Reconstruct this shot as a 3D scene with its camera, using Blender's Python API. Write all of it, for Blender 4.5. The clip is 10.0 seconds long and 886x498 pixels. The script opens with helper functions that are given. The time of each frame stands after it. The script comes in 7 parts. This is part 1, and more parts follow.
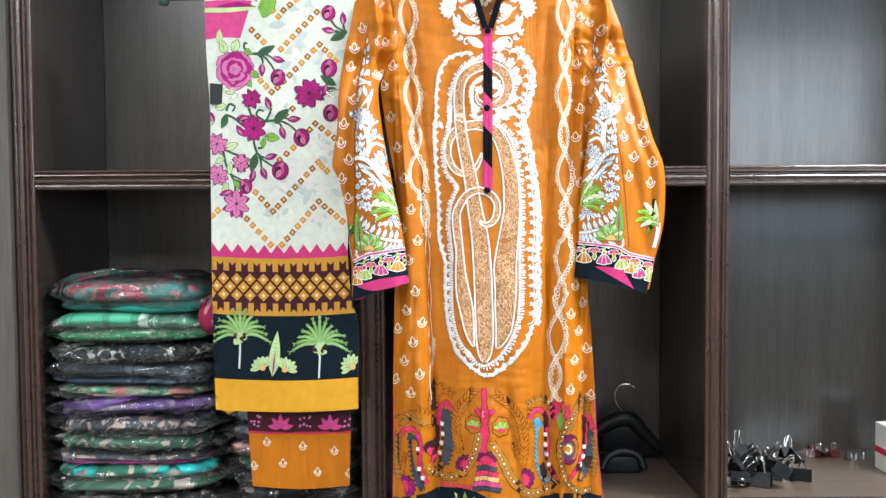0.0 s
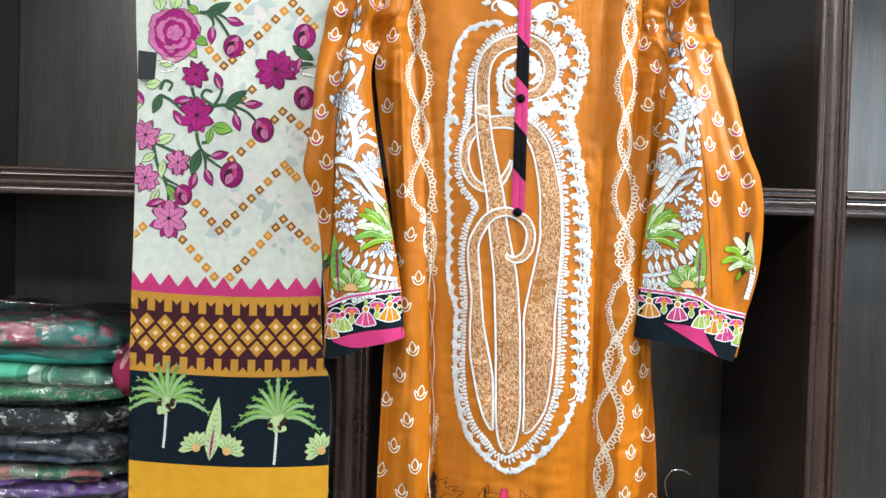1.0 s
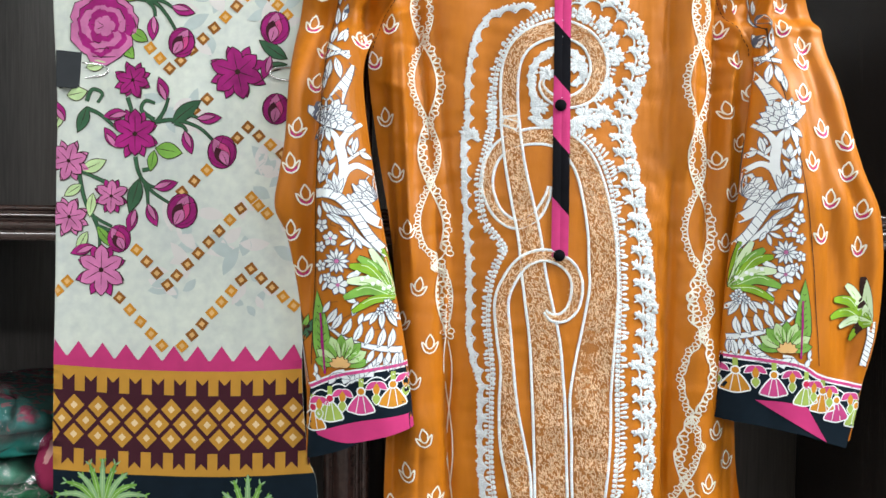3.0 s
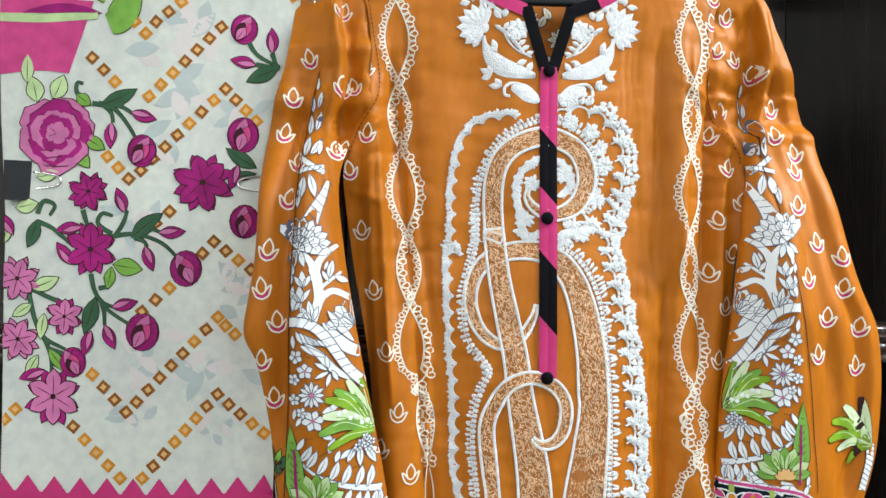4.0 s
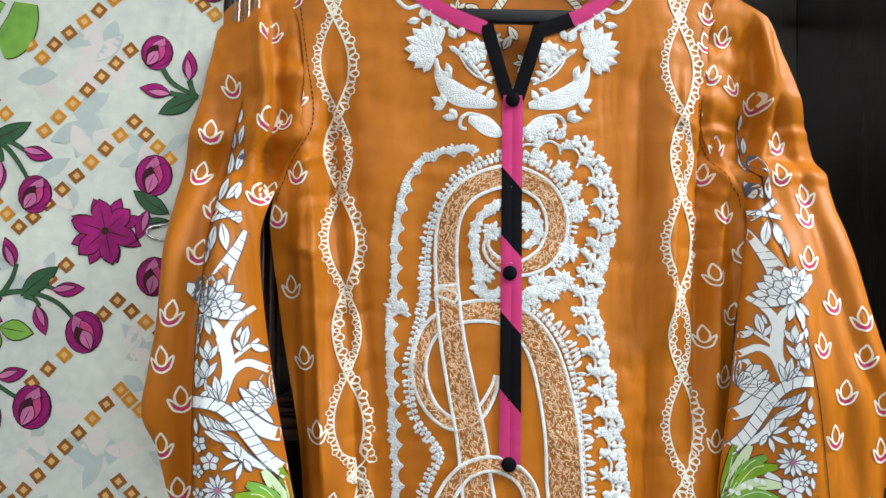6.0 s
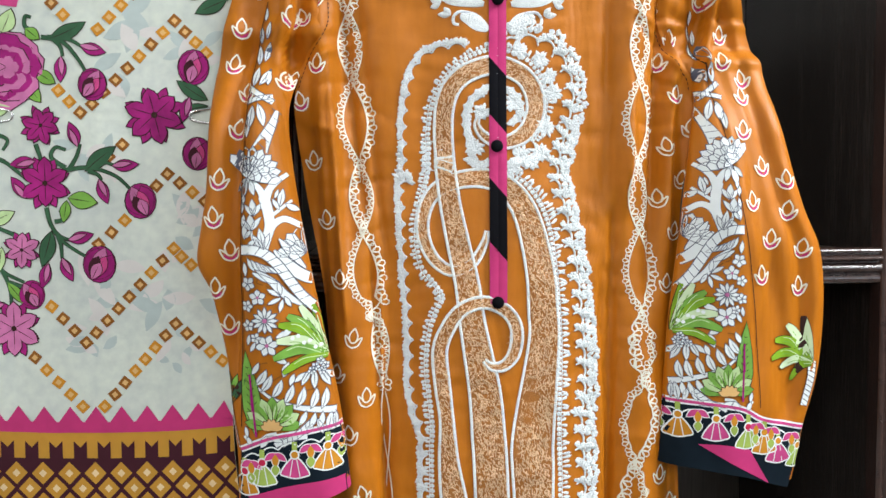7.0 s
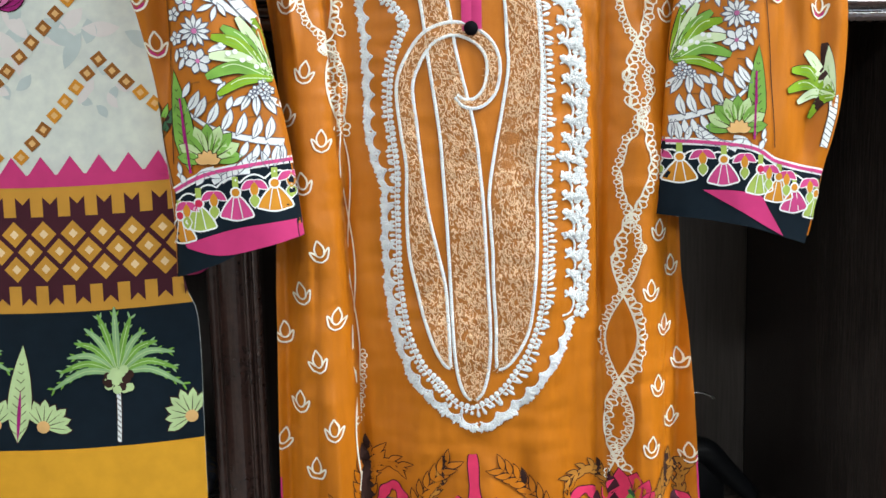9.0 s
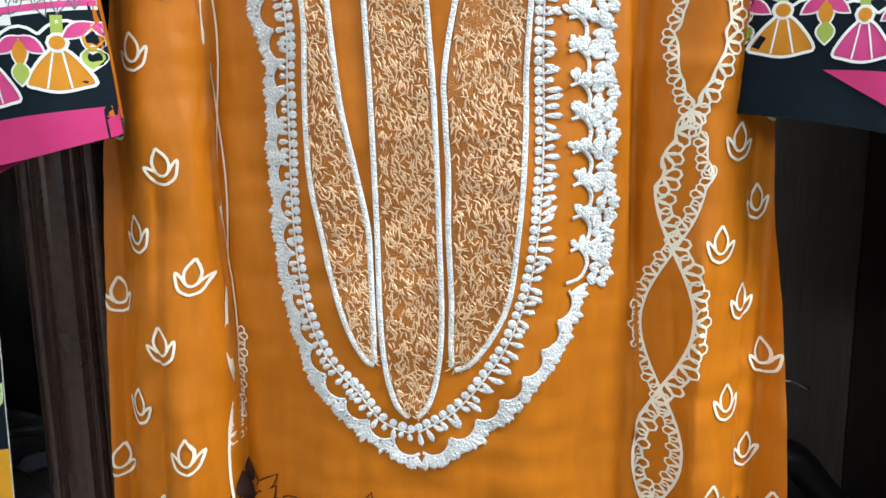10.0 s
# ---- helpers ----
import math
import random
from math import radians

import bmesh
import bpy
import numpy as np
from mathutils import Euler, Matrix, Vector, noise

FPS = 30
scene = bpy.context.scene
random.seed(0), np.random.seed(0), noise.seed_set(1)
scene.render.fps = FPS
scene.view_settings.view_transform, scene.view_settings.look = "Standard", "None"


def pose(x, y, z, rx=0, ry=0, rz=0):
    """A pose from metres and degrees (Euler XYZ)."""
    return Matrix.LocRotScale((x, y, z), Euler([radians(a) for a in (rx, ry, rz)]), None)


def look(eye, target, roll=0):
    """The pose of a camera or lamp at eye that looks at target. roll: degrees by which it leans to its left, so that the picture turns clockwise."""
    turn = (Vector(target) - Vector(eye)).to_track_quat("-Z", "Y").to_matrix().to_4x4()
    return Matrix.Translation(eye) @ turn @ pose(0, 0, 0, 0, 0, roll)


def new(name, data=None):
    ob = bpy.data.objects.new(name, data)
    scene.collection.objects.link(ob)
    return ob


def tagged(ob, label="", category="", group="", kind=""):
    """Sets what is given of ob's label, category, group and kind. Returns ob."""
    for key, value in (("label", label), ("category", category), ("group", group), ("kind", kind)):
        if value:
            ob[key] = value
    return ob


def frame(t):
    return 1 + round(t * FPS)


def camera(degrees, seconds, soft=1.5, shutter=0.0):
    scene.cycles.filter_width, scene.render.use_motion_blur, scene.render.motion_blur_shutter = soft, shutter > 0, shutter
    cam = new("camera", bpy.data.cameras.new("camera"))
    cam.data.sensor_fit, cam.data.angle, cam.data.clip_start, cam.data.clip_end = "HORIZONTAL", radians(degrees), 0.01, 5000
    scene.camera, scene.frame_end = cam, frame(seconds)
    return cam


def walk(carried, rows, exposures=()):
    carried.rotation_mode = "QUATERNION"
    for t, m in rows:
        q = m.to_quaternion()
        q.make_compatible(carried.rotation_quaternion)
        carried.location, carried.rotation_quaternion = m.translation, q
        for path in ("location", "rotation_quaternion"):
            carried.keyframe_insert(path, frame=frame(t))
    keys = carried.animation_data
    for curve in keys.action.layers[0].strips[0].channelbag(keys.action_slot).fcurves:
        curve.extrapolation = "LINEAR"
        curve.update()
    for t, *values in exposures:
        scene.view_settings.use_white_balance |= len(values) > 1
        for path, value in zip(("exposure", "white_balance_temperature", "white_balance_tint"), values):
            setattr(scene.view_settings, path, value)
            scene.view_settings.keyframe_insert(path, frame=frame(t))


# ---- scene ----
cam = camera(54.8, 10.0)
METRES, EYE, TILT, LEAN, TURN = 2.4, 1.35, -2.4, 0.4, 0.0
ROWS = [
    (0.0, 0.0, 0.0, 0.0, -0.0, 0.0, -0.0),
    (0.5, 0.0146, 0.1172, 0.008, 1.43, -0.28, -1.09),
    (1.0, -0.0151, 0.2272, 0.0151, -0.74, 1.33, -2.0),
    (1.5, -0.0387, 0.3109, 0.0263, -1.65, 2.4, -0.92),
    (2.0, -0.0354, 0.3538, 0.0333, -1.36, 1.31, -0.99),
    (3.5, -0.0221, 0.3716, 0.0695, -0.71, 1.13, -1.06),
    (4.0, -0.0349, 0.3924, 0.1023, -3.46, 2.13, -0.71),
    (4.5, -0.0075, 0.4478, 0.1292, -1.45, 3.68, -0.93),
    (5.0, 0.0177, 0.4876, 0.1336, -0.6, 5.97, -2.17),
    (6.5, -0.0113, 0.4201, 0.1067, -3.36, 1.35, -0.01),
    (7.0, -0.0162, 0.384, 0.0906, -4.11, -1.11, 0.2),
    (7.5, -0.0114, 0.3701, 0.0688, -4.31, -2.27, 0.33),
    (8.0, -0.0097, 0.3739, 0.0405, -4.52, -3.34, 0.72),
    (8.5, -0.0054, 0.3965, 0.0146, -2.91, -4.08, 0.55),
    (9.0, 0.0015, 0.4348, -0.0106, -4.1, -4.46, 1.24),
    (9.5, 0.0317, 0.5113, -0.02, -1.07, -5.28, 0.57),
    (10.0, 0.052, 0.5841, -0.0271, 1.07, -8.8, 0.42),
]
walk(cam, [(t, pose(0, 0, EYE, TILT, LEAN, TURN) @ pose(METRES * x, METRES * y, METRES * z, 90 + pitch, roll, yaw)) for t, x, y, z, yaw, pitch, roll in ROWS],
     exposures=[(0.0, 0.56), (1.0, 0.36), (2.0, 0.15), (3.5, 0.08), (5.0, -0.20), (6.5, -0.09), (7.2, -0.02), (8.5, 0.10), (10.0, 0.02)])

# ---- world and lights ----
world = bpy.data.worlds.new("world")
scene.world = world
world.use_nodes = True
world.node_tree.nodes["Background"].inputs["Color"].default_value = (0.9, 0.95, 1.0, 1)
world.node_tree.nodes["Background"].inputs["Strength"].default_value = 0.05
CEILING = 2.9
LIGHT_PLACES = [(-1.9, 0.4, 1.1), (0.5, 1.1, 0.4), (2.0, 1.3, 5.7), (-1.1, -1.5, 2.5), (1.2, -1.7, 1.5)]
LIGHT_WATTS = 20.0
for lx, ly, share in LIGHT_PLACES:
    lamp = bpy.data.lights.new("panel_light", "AREA")
    lamp.shape, lamp.size, lamp.size_y, lamp.energy = "RECTANGLE", 1.1, 0.55, LIGHT_WATTS * share
    lamp.color = (0.94, 0.99, 1.0)
    new("panel_light", lamp).matrix_world = pose(lx, ly, CEILING - 0.04)

# added cool lamp, unseen: gives the upper right back panel its bluish reflection
cool_fill = bpy.data.lights.new("added_cool_fill", "AREA")
cool_fill.shape, cool_fill.size, cool_fill.size_y, cool_fill.energy = "RECTANGLE", 2.1, 1.0, 30.0
cool_fill.color = (0.62, 0.83, 1.0)
new("added_cool_fill", cool_fill).matrix_world = look((3.2, -2.93, 2.2), (3.2, 0.0, 2.2))

# ---- materials ----
def mat(name, base, rough=0.6, metal=0.0, vary=0.12, scale=8.0, bump=0.0, bscale=60.0, coat=0.0, sheen=0.0, stretch=(1, 1, 1), spec=0.5, alpha=1.0, trans=0.0, dark=None, random_hue=0.0, spots=0.0):
    """Base colour varied by two noises, with a fine bump."""
    m = bpy.data.materials.new(name)
    m.use_nodes = True
    nt = m.node_tree
    b = nt.nodes["Principled BSDF"]
    L = nt.links.new
    tc = nt.nodes.new("ShaderNodeTexCoord")
    mp = nt.nodes.new("ShaderNodeMapping")
    mp.inputs["Scale"].default_value = stretch
    L(tc.outputs["Object"], mp.inputs["Vector"])
    n1 = nt.nodes.new("ShaderNodeTexNoise")
    n1.inputs["Scale"].default_value, n1.inputs["Detail"].default_value = scale, 5
    n2 = nt.nodes.new("ShaderNodeTexNoise")
    n2.inputs["Scale"].default_value, n2.inputs["Detail"].default_value = scale * 11, 3
    L(mp.outputs["Vector"], n1.inputs["Vector"]), L(mp.outputs["Vector"], n2.inputs["Vector"])
    add = nt.nodes.new("ShaderNodeMath")
    add.operation = "ADD"
    L(n1.outputs["Fac"], add.inputs[0]), L(n2.outputs["Fac"], add.inputs[1])
    rng = nt.nodes.new("ShaderNodeMapRange")
    rng.inputs["From Min"].default_value, rng.inputs["From Max"].default_value = 0.65, 1.35
    L(add.outputs[0], rng.inputs["Value"])
    mix = nt.nodes.new("ShaderNodeMix")
    mix.data_type = "RGBA"
    lo = dark or tuple(c * (1 - vary) for c in base)
    hi = base if dark else tuple(min(1, c * (1 + vary)) for c in base)
    mix.inputs["A"].default_value, mix.inputs["B"].default_value = (*lo, 1), (*hi, 1)
    L(rng.outputs[0], mix.inputs["Factor"])
    out = mix.outputs["Result"]
    if random_hue:
        oi = nt.nodes.new("ShaderNodeObjectInfo")
        hs = nt.nodes.new("ShaderNodeHueSaturation")
        r2 = nt.nodes.new("ShaderNodeMapRange")
        r2.inputs["To Min"].default_value, r2.inputs["To Max"].default_value = 1 - random_hue, 1 + random_hue
        L(oi.outputs["Random"], r2.inputs["Value"]), L(r2.outputs[0], hs.inputs["Value"]), L(out, hs.inputs["Color"])
        out = hs.outputs["Color"]
    L(out, b.inputs["Base Color"])
    b.inputs["Roughness"].default_value, b.inputs["Metallic"].default_value = rough, metal
    b.inputs["Coat Weight"].default_value, b.inputs["Sheen Weight"].default_value = coat, sheen
    b.inputs["Coat Roughness"].default_value = 0.24
    b.inputs["Specular IOR Level"].default_value = spec
    b.inputs["Transmission Weight"].default_value = trans
    if bump:
        n3 = nt.nodes.new("ShaderNodeTexNoise")
        n3.inputs["Scale"].default_value, n3.inputs["Detail"].default_value = bscale, 4
        L(mp.outputs["Vector"], n3.inputs["Vector"])
        bp = nt.nodes.new("ShaderNodeBump")
        bp.inputs["Strength"].default_value, bp.inputs["Distance"].default_value = bump, 0.004
        L(n3.outputs["Fac"], bp.inputs["Height"]), L(bp.outputs["Normal"], b.inputs["Normal"])
    return m


def cloth(name, base, rough=0.7, vary=0.1, dark=None, weave=1400.0, bump=0.25, sheen=0.0, spec=0.18, stretch=(1, 1, 1), scale=5, folds=None):
    """Woven cotton: fine crossed threads over a slow change of tone."""
    m = mat(name, base, rough, vary=vary, scale=scale, sheen=sheen, spec=spec, stretch=stretch, dark=dark)
    nt = m.node_tree
    L = nt.links.new
    tc = nt.nodes["Texture Coordinate"]
    fine = nt.nodes.new("ShaderNodeTexNoise")
    fine.inputs["Scale"].default_value, fine.inputs["Detail"].default_value = weave, 2
    L(tc.outputs["Object"], fine.inputs["Vector"])
    n = nt.nodes.new("ShaderNodeTexNoise")
    n.inputs["Scale"].default_value, n.inputs["Detail"].default_value = 35, 5
    L(tc.outputs["Object"], n.inputs["Vector"])
    a2 = nt.nodes.new("ShaderNodeMath")
    a2.operation = "MULTIPLY_ADD"
    a2.inputs[1].default_value = 6.0
    L(n.outputs["Fac"], a2.inputs[0]), L(fine.outputs["Fac"], a2.inputs[2])
    bp = nt.nodes.new("ShaderNodeBump")
    bp.inputs["Strength"].default_value, bp.inputs["Distance"].default_value = bump, 0.0006
    L(a2.outputs[0], bp.inputs["Height"])
    for way, depth in folds or ():                                      # soft creases along one way
        mp = nt.nodes.new("ShaderNodeMapping")
        mp.inputs["Scale"].default_value = way
        fn = nt.nodes.new("ShaderNodeTexNoise")
        fn.inputs["Scale"].default_value, fn.inputs["Detail"].default_value = 1.0, 3
        fn.inputs["Distortion"].default_value = 0.6
        fb = nt.nodes.new("ShaderNodeBump")
        fb.inputs["Strength"].default_value, fb.inputs["Distance"].default_value = 1.0, depth
        L(tc.outputs["Object"], mp.inputs["Vector"]), L(mp.outputs["Vector"], fn.inputs["Vector"]), L(fn.outputs["Fac"], fb.inputs["Height"]), L(bp.outputs["Normal"], fb.inputs["Normal"])
        bp = fb
    L(bp.outputs["Normal"], nt.nodes["Principled BSDF"].inputs["Normal"])
    return m


M_SHELF = mat("brown_shelf_laminate", (0.115, 0.088, 0.070), 0.3, vary=0.3, scale=3.0, stretch=(0.6, 9, 9), bump=0.08, bscale=30, coat=0.4, dark=(0.070, 0.052, 0.042))
M_WOOD = mat("espresso_laminate", (0.045, 0.038, 0.034), 0.25, vary=0.3, scale=3.0, stretch=(9, 9, 0.6), bump=0.12, bscale=30, dark=(0.024, 0.018, 0.016))
M_WOODGREY = mat("grey_walnut_laminate", (0.108, 0.096, 0.089), 0.28, scale=2.2, coat=0.6, stretch=(10, 10, 0.5), bump=0.12, bscale=30, dark=(0.054, 0.047, 0.044))
M_LACQ = mat("lacquered_moulding", (0.060, 0.031, 0.025), 0.22, vary=0.3, scale=12, stretch=(1, 1, 1), bump=0.1, bscale=50, coat=0.6, dark=(0.028, 0.015, 0.013))
M_WALL = mat("painted_wall", (0.22, 0.20, 0.18), 0.8, vary=0.06, scale=2, bump=0.1)
M_FLOOR = mat("floor_tile", (0.16, 0.145, 0.13), 0.25, vary=0.1, scale=2)
M_CEIL = mat("ceiling_paint", (0.8, 0.8, 0.78), 0.9, vary=0.03, scale=2)
M_ORANGE = cloth("mustard_orange_cotton", (0.445, 0.136, 0.004), 0.46, vary=0.12, sheen=0.0, spec=0.27, stretch=(1, 1, 0.2), scale=9, folds=[((9, 9, 2.6), 0.015), ((14, 14, 20), 0.0010)])
M_CREAM = cloth("cream_print", (0.78, 0.74, 0.62), 0.7)
M_PINK = cloth("magenta_cotton", (0.50, 0.035, 0.16), 0.6)
M_BLACK = cloth("black_cotton", (0.004, 0.004, 0.006), 0.8, vary=0.2, spec=0.08)
M_NAVY = cloth("navy_cotton", (0.005, 0.011, 0.018), 0.75, vary=0.2, spec=0.1)
M_IVORY = cloth("ivory_lawn", (0.65, 0.69, 0.61), 0.75, dark=(0.50, 0.54, 0.52), scale=7, weave=1800, folds=[((10, 10, 6), 0.006), ((6, 6, 120), 0.0003)])
M_YELLOW = cloth("yellow_lawn", (0.60, 0.30, 0.02), 0.7)
M_MUSTARD = cloth("mustard_print", (0.50, 0.25, 0.035), 0.75)
M_MAROON = cloth("maroon_print", (0.050, 0.010, 0.018), 0.75)
M_PLASTIC = mat("black_plastic", (0.008, 0.009, 0.011), 0.42, vary=0.2, spec=0.3)
M_STEEL = mat("bright_steel", (0.75, 0.75, 0.76), 0.2, metal=1.0, vary=0.05)
M_DIFFUSER = bpy.data.materials.new("light_diffuser")
M_DIFFUSER.use_nodes = True
M_DIFFUSER.node_tree.nodes["Principled BSDF"].inputs["Emission Color"].default_value = (1, 0.98, 0.95, 1)
M_DIFFUSER.node_tree.nodes["Principled BSDF"].inputs["Emission Strength"].default_value = 4.0

# ---- helpers ----
def thing(name, label, category, group="", kind="", at=(0, 0, 0)):
    ob = new(name)
    ob.location = at
    ob.empty_display_size = 0.05
    return tagged(ob, label, category, group, kind)


def mesh_ob(name, verts, faces, mats, parent=None, label="", index=None, smooth=True):
    me = bpy.data.meshes.new(name)
    me.from_pydata(verts, [], faces)
    for m in (mats if isinstance(mats, (list, tuple)) else [mats]):
        me.materials.append(m)
    if index is not None:
        me.polygons.foreach_set("material_index", index)
    me.polygons.foreach_set("use_smooth", [smooth] * len(me.polygons))
    me.update()
    ob = new(name, me)
    if parent is not None:
        ob.parent = parent
        ob.matrix_parent_inverse = Matrix.Translation(-parent.location)
    if label:
        ob["label"] = label
    return ob


def part(name, bm, material, parent=None, label="", smooth=False):
    me = bpy.data.meshes.new(name)
    bm.to_mesh(me)
    bm.free()
    me.materials.append(material)
    me.polygons.foreach_set("use_smooth", [smooth] * len(me.polygons))
    ob = new(name, me)
    if parent is not None:
        ob.parent = parent
        ob.matrix_parent_inverse = Matrix.Translation(-parent.location)
    if label:
        ob["label"] = label
    return ob


def box(x0, x1, y0, y1, z0, z1, bevel=0.0, segs=2):
    bm = bmesh.new()
    bmesh.ops.create_cube(bm, size=1, matrix=Matrix.Translation(((x0 + x1) / 2, (y0 + y1) / 2, (z0 + z1) / 2)) @ Matrix.Diagonal((x1 - x0, y1 - y0, z1 - z0, 1)))
    if bevel:
        bmesh.ops.bevel(bm, geom=bm.edges[:], offset=bevel, segments=segs, affect="EDGES", profile=0.5)
    return bm


def tube(points, radius, sides=8):
    """A round bar along points, with closed ends."""
    pts = [Vector(p) for p in points]
    vs, fs = [], []
    n = len(pts)
    up = Vector((0.13, 0.97, 0.2))
    for i, p in enumerate(pts):
        d = (pts[min(i + 1, n - 1)] - pts[max(i - 1, 0)]).normalized()
        a = d.cross(up).normalized()
        b = d.cross(a)
        r = radius(i / (n - 1)) if callable(radius) else radius
        for k in range(sides):
            q = 2 * math.pi * k / sides
            vs.append(p + r * (math.cos(q) * a + math.sin(q) * b))
    for i in range(n - 1):
        for k in range(sides):
            k2 = (k + 1) % sides
            fs.append((i * sides + k, i * sides + k2, (i + 1) * sides + k2, (i + 1) * sides + k))
    fs += [tuple(range(sides))[::-1], tuple(range((n - 1) * sides, n * sides))]
    bm = bmesh.new()
    bv = [bm.verts.new(v) for v in vs]
    for f in fs:
        bm.faces.new([bv[i] for i in f])
    bm.normal_update()
    return bm


def spline(pts, steps=10):
    """A smooth curve through the points (any number of values each)."""
    out = []
    n = len(pts)
    for i in range(n - 1):
        a, b, c, d = pts[max(i - 1, 0)], pts[i], pts[i + 1], pts[min(i + 2, n - 1)]
        for k in range(steps):
            u = k / steps
            out.append(tuple(0.5 * (2 * q + (r - p) * u + (2 * p - 5 * q + 4 * r - s) * u * u + (3 * q - p - 3 * r + s) * u ** 3) for p, q, r, s in zip(a, b, c, d)))
    out.append(tuple(pts[-1]))
    return out


def curve_of(pts):
    """x as a function of z through (x, z) points."""
    line = sorted(((z, x) for x, z in spline(pts, 12)))
    zs, xs = [p[0] for p in line], [p[1] for p in line]
    return lambda z: float(np.interp(z, zs, xs))


def smooth01(u):
    u = min(1.0, max(0.0, u))
    return u * u * (3 - 2 * u)

# ---- the room ----
SHELF_Y, BACK_Y = 2.01, 2.45
part("floor", box(-3.0, 4.8, -3.0, 2.6, -0.1, 0.0), M_FLOOR)
part("ceiling", box(-3.0, 4.8, -3.0, 2.6, CEILING, CEILING + 0.1), M_CEIL)
part("wall_north", box(-3.1, 4.9, 2.5, 2.6, 0.0, CEILING), M_WALL)
def holed_wall():
    """The unseen front wall, with an opening for the added window."""
    bm = bmesh.new()
    for x0, x1, z0, z1 in ((-3.1, 1.5, 0.0, CEILING), (4.5, 4.9, 0.0, CEILING), (1.5, 4.5, 0.0, 1.38), (1.5, 4.5, 2.75, CEILING)):
        bmesh.ops.create_cube(bm, size=1, matrix=Matrix.Translation(((x0 + x1) / 2, -3.05, (z0 + z1) / 2)) @ Matrix.Diagonal((x1 - x0, 0.1, z1 - z0, 1)))
    return bm


part("wall_south", holed_wall(), M_WALL)
# unseen west wall made white as a reflector that brightens the left bay
part("wall_west", box(-3.1, -3.0, -3.0, 2.5, 0.0, CEILING), M_CEIL)
part("wall_east", box(4.8, 4.9, -3.0, 2.5, 0.0, CEILING), M_WALL)
for n, lab in (("floor", "brown polished shop floor tiles"), ("ceiling", "plain white painted shop ceiling"), ("wall_north", "plain brown painted wall behind the shelving"), ("wall_south", "plain brown painted shop wall"), ("wall_west", "unseen side wall, made white to reflect light onto the left bay"), ("wall_east", "plain brown painted shop wall")):
    tagged(bpy.data.objects[n], lab, n.split("_")[0], kind="structure")
# glowing board and window added out of view to go with the cool lamp
M_COOLGLOW = bpy.data.materials.new("added_cool_glow")
M_COOLGLOW.use_nodes = True
M_COOLGLOW.node_tree.nodes["Principled BSDF"].inputs["Emission Color"].default_value = (0.75, 0.88, 1.0, 1)
M_COOLGLOW.node_tree.nodes["Principled BSDF"].inputs["Emission Strength"].default_value = 1.5
tagged(part("backdrop", box(1.0, 5.0, -3.5, -3.45, 0.0, 3.0), M_COOLGLOW), "added cool glowing board behind the unseen window", "backdrop", kind="structure")
win = thing("added_window", "unseen added window with a dark metal frame, for a cool reflection", "window", kind="structure", at=(3.0, -3.05, 1.38))
for x0, x1, z0, z1 in ((1.5, 1.55, 1.38, 2.75), (4.45, 4.5, 1.38, 2.75), (1.55, 4.45, 1.38, 1.43), (1.55, 4.45, 2.70, 2.75), (2.98, 3.02, 1.43, 2.70)):
    part("window_frame", box(x0, x1, -3.08, -3.02, z0, z1, 0.004), M_PLASTIC, win)
for lx, ly, share in LIGHT_PLACES:
    cl = thing("ceiling_light", "white flush ceiling light panel on the ceiling", "light", "ceiling lights", at=(lx, ly, CEILING))
    part("frame", box(lx - 0.6, lx + 0.6, ly - 0.32, ly + 0.32, CEILING - 0.03, CEILING, 0.005), M_CEIL, cl)
    part("diffuser", box(lx - 0.56, lx + 0.56, ly - 0.28, ly + 0.28, CEILING - 0.034, CEILING - 0.028), M_DIFFUSER, cl)

# ---- shelving ----
LIP_TOP, LIP_BOT = 1.457, 1.411
FLOOR_Z, TOP_LIP = 0.655, 2.17
POSTS = [(-1.004, -0.956), (-0.197, -0.137), (0.617, 0.672), (1.43, 1.485)]
unit = thing("shelving_unit", "dark espresso wooden shelving with moulded lacquered front edges", "shelving", at=(0.2, 2.2, 0))


def profile_bar(p0, p1, section, out, side):
    """A straight moulding from p0 to p1; section: (forward, sideways) pairs; out, side: unit ways."""
    p0, p1, out, side = Vector(p0), Vector(p1), Vector(out), Vector(side)
    n = len(section)
    vs = [p + out * a + side * b for p in (p0, p1) for a, b in section]
    bm = bmesh.new()
    bv = [bm.verts.new(v) for v in vs]
    for k in range(n):
        k2 = (k + 1) % n
        bm.faces.new((bv[k], bv[k2], bv[n + k2], bv[n + k]))
    bm.faces.new(bv[:n][::-1]), bm.faces.new(bv[n:])
    bmesh.ops.recalc_face_normals(bm, faces=bm.faces[:])
    return bm


def rounded(width, ridges):
    """A moulding's section: a row of half-round ridges (from, to, proud) across the width."""
    s = [(-0.02, 0.0)]
    for a, b, h in ridges:
        for k in range(9):
            u = k / 8
            s.append((0.003 + h * math.sin(math.pi * u) ** 0.7, a + (b - a) * u))
    s.append((-0.02, width))
    return s


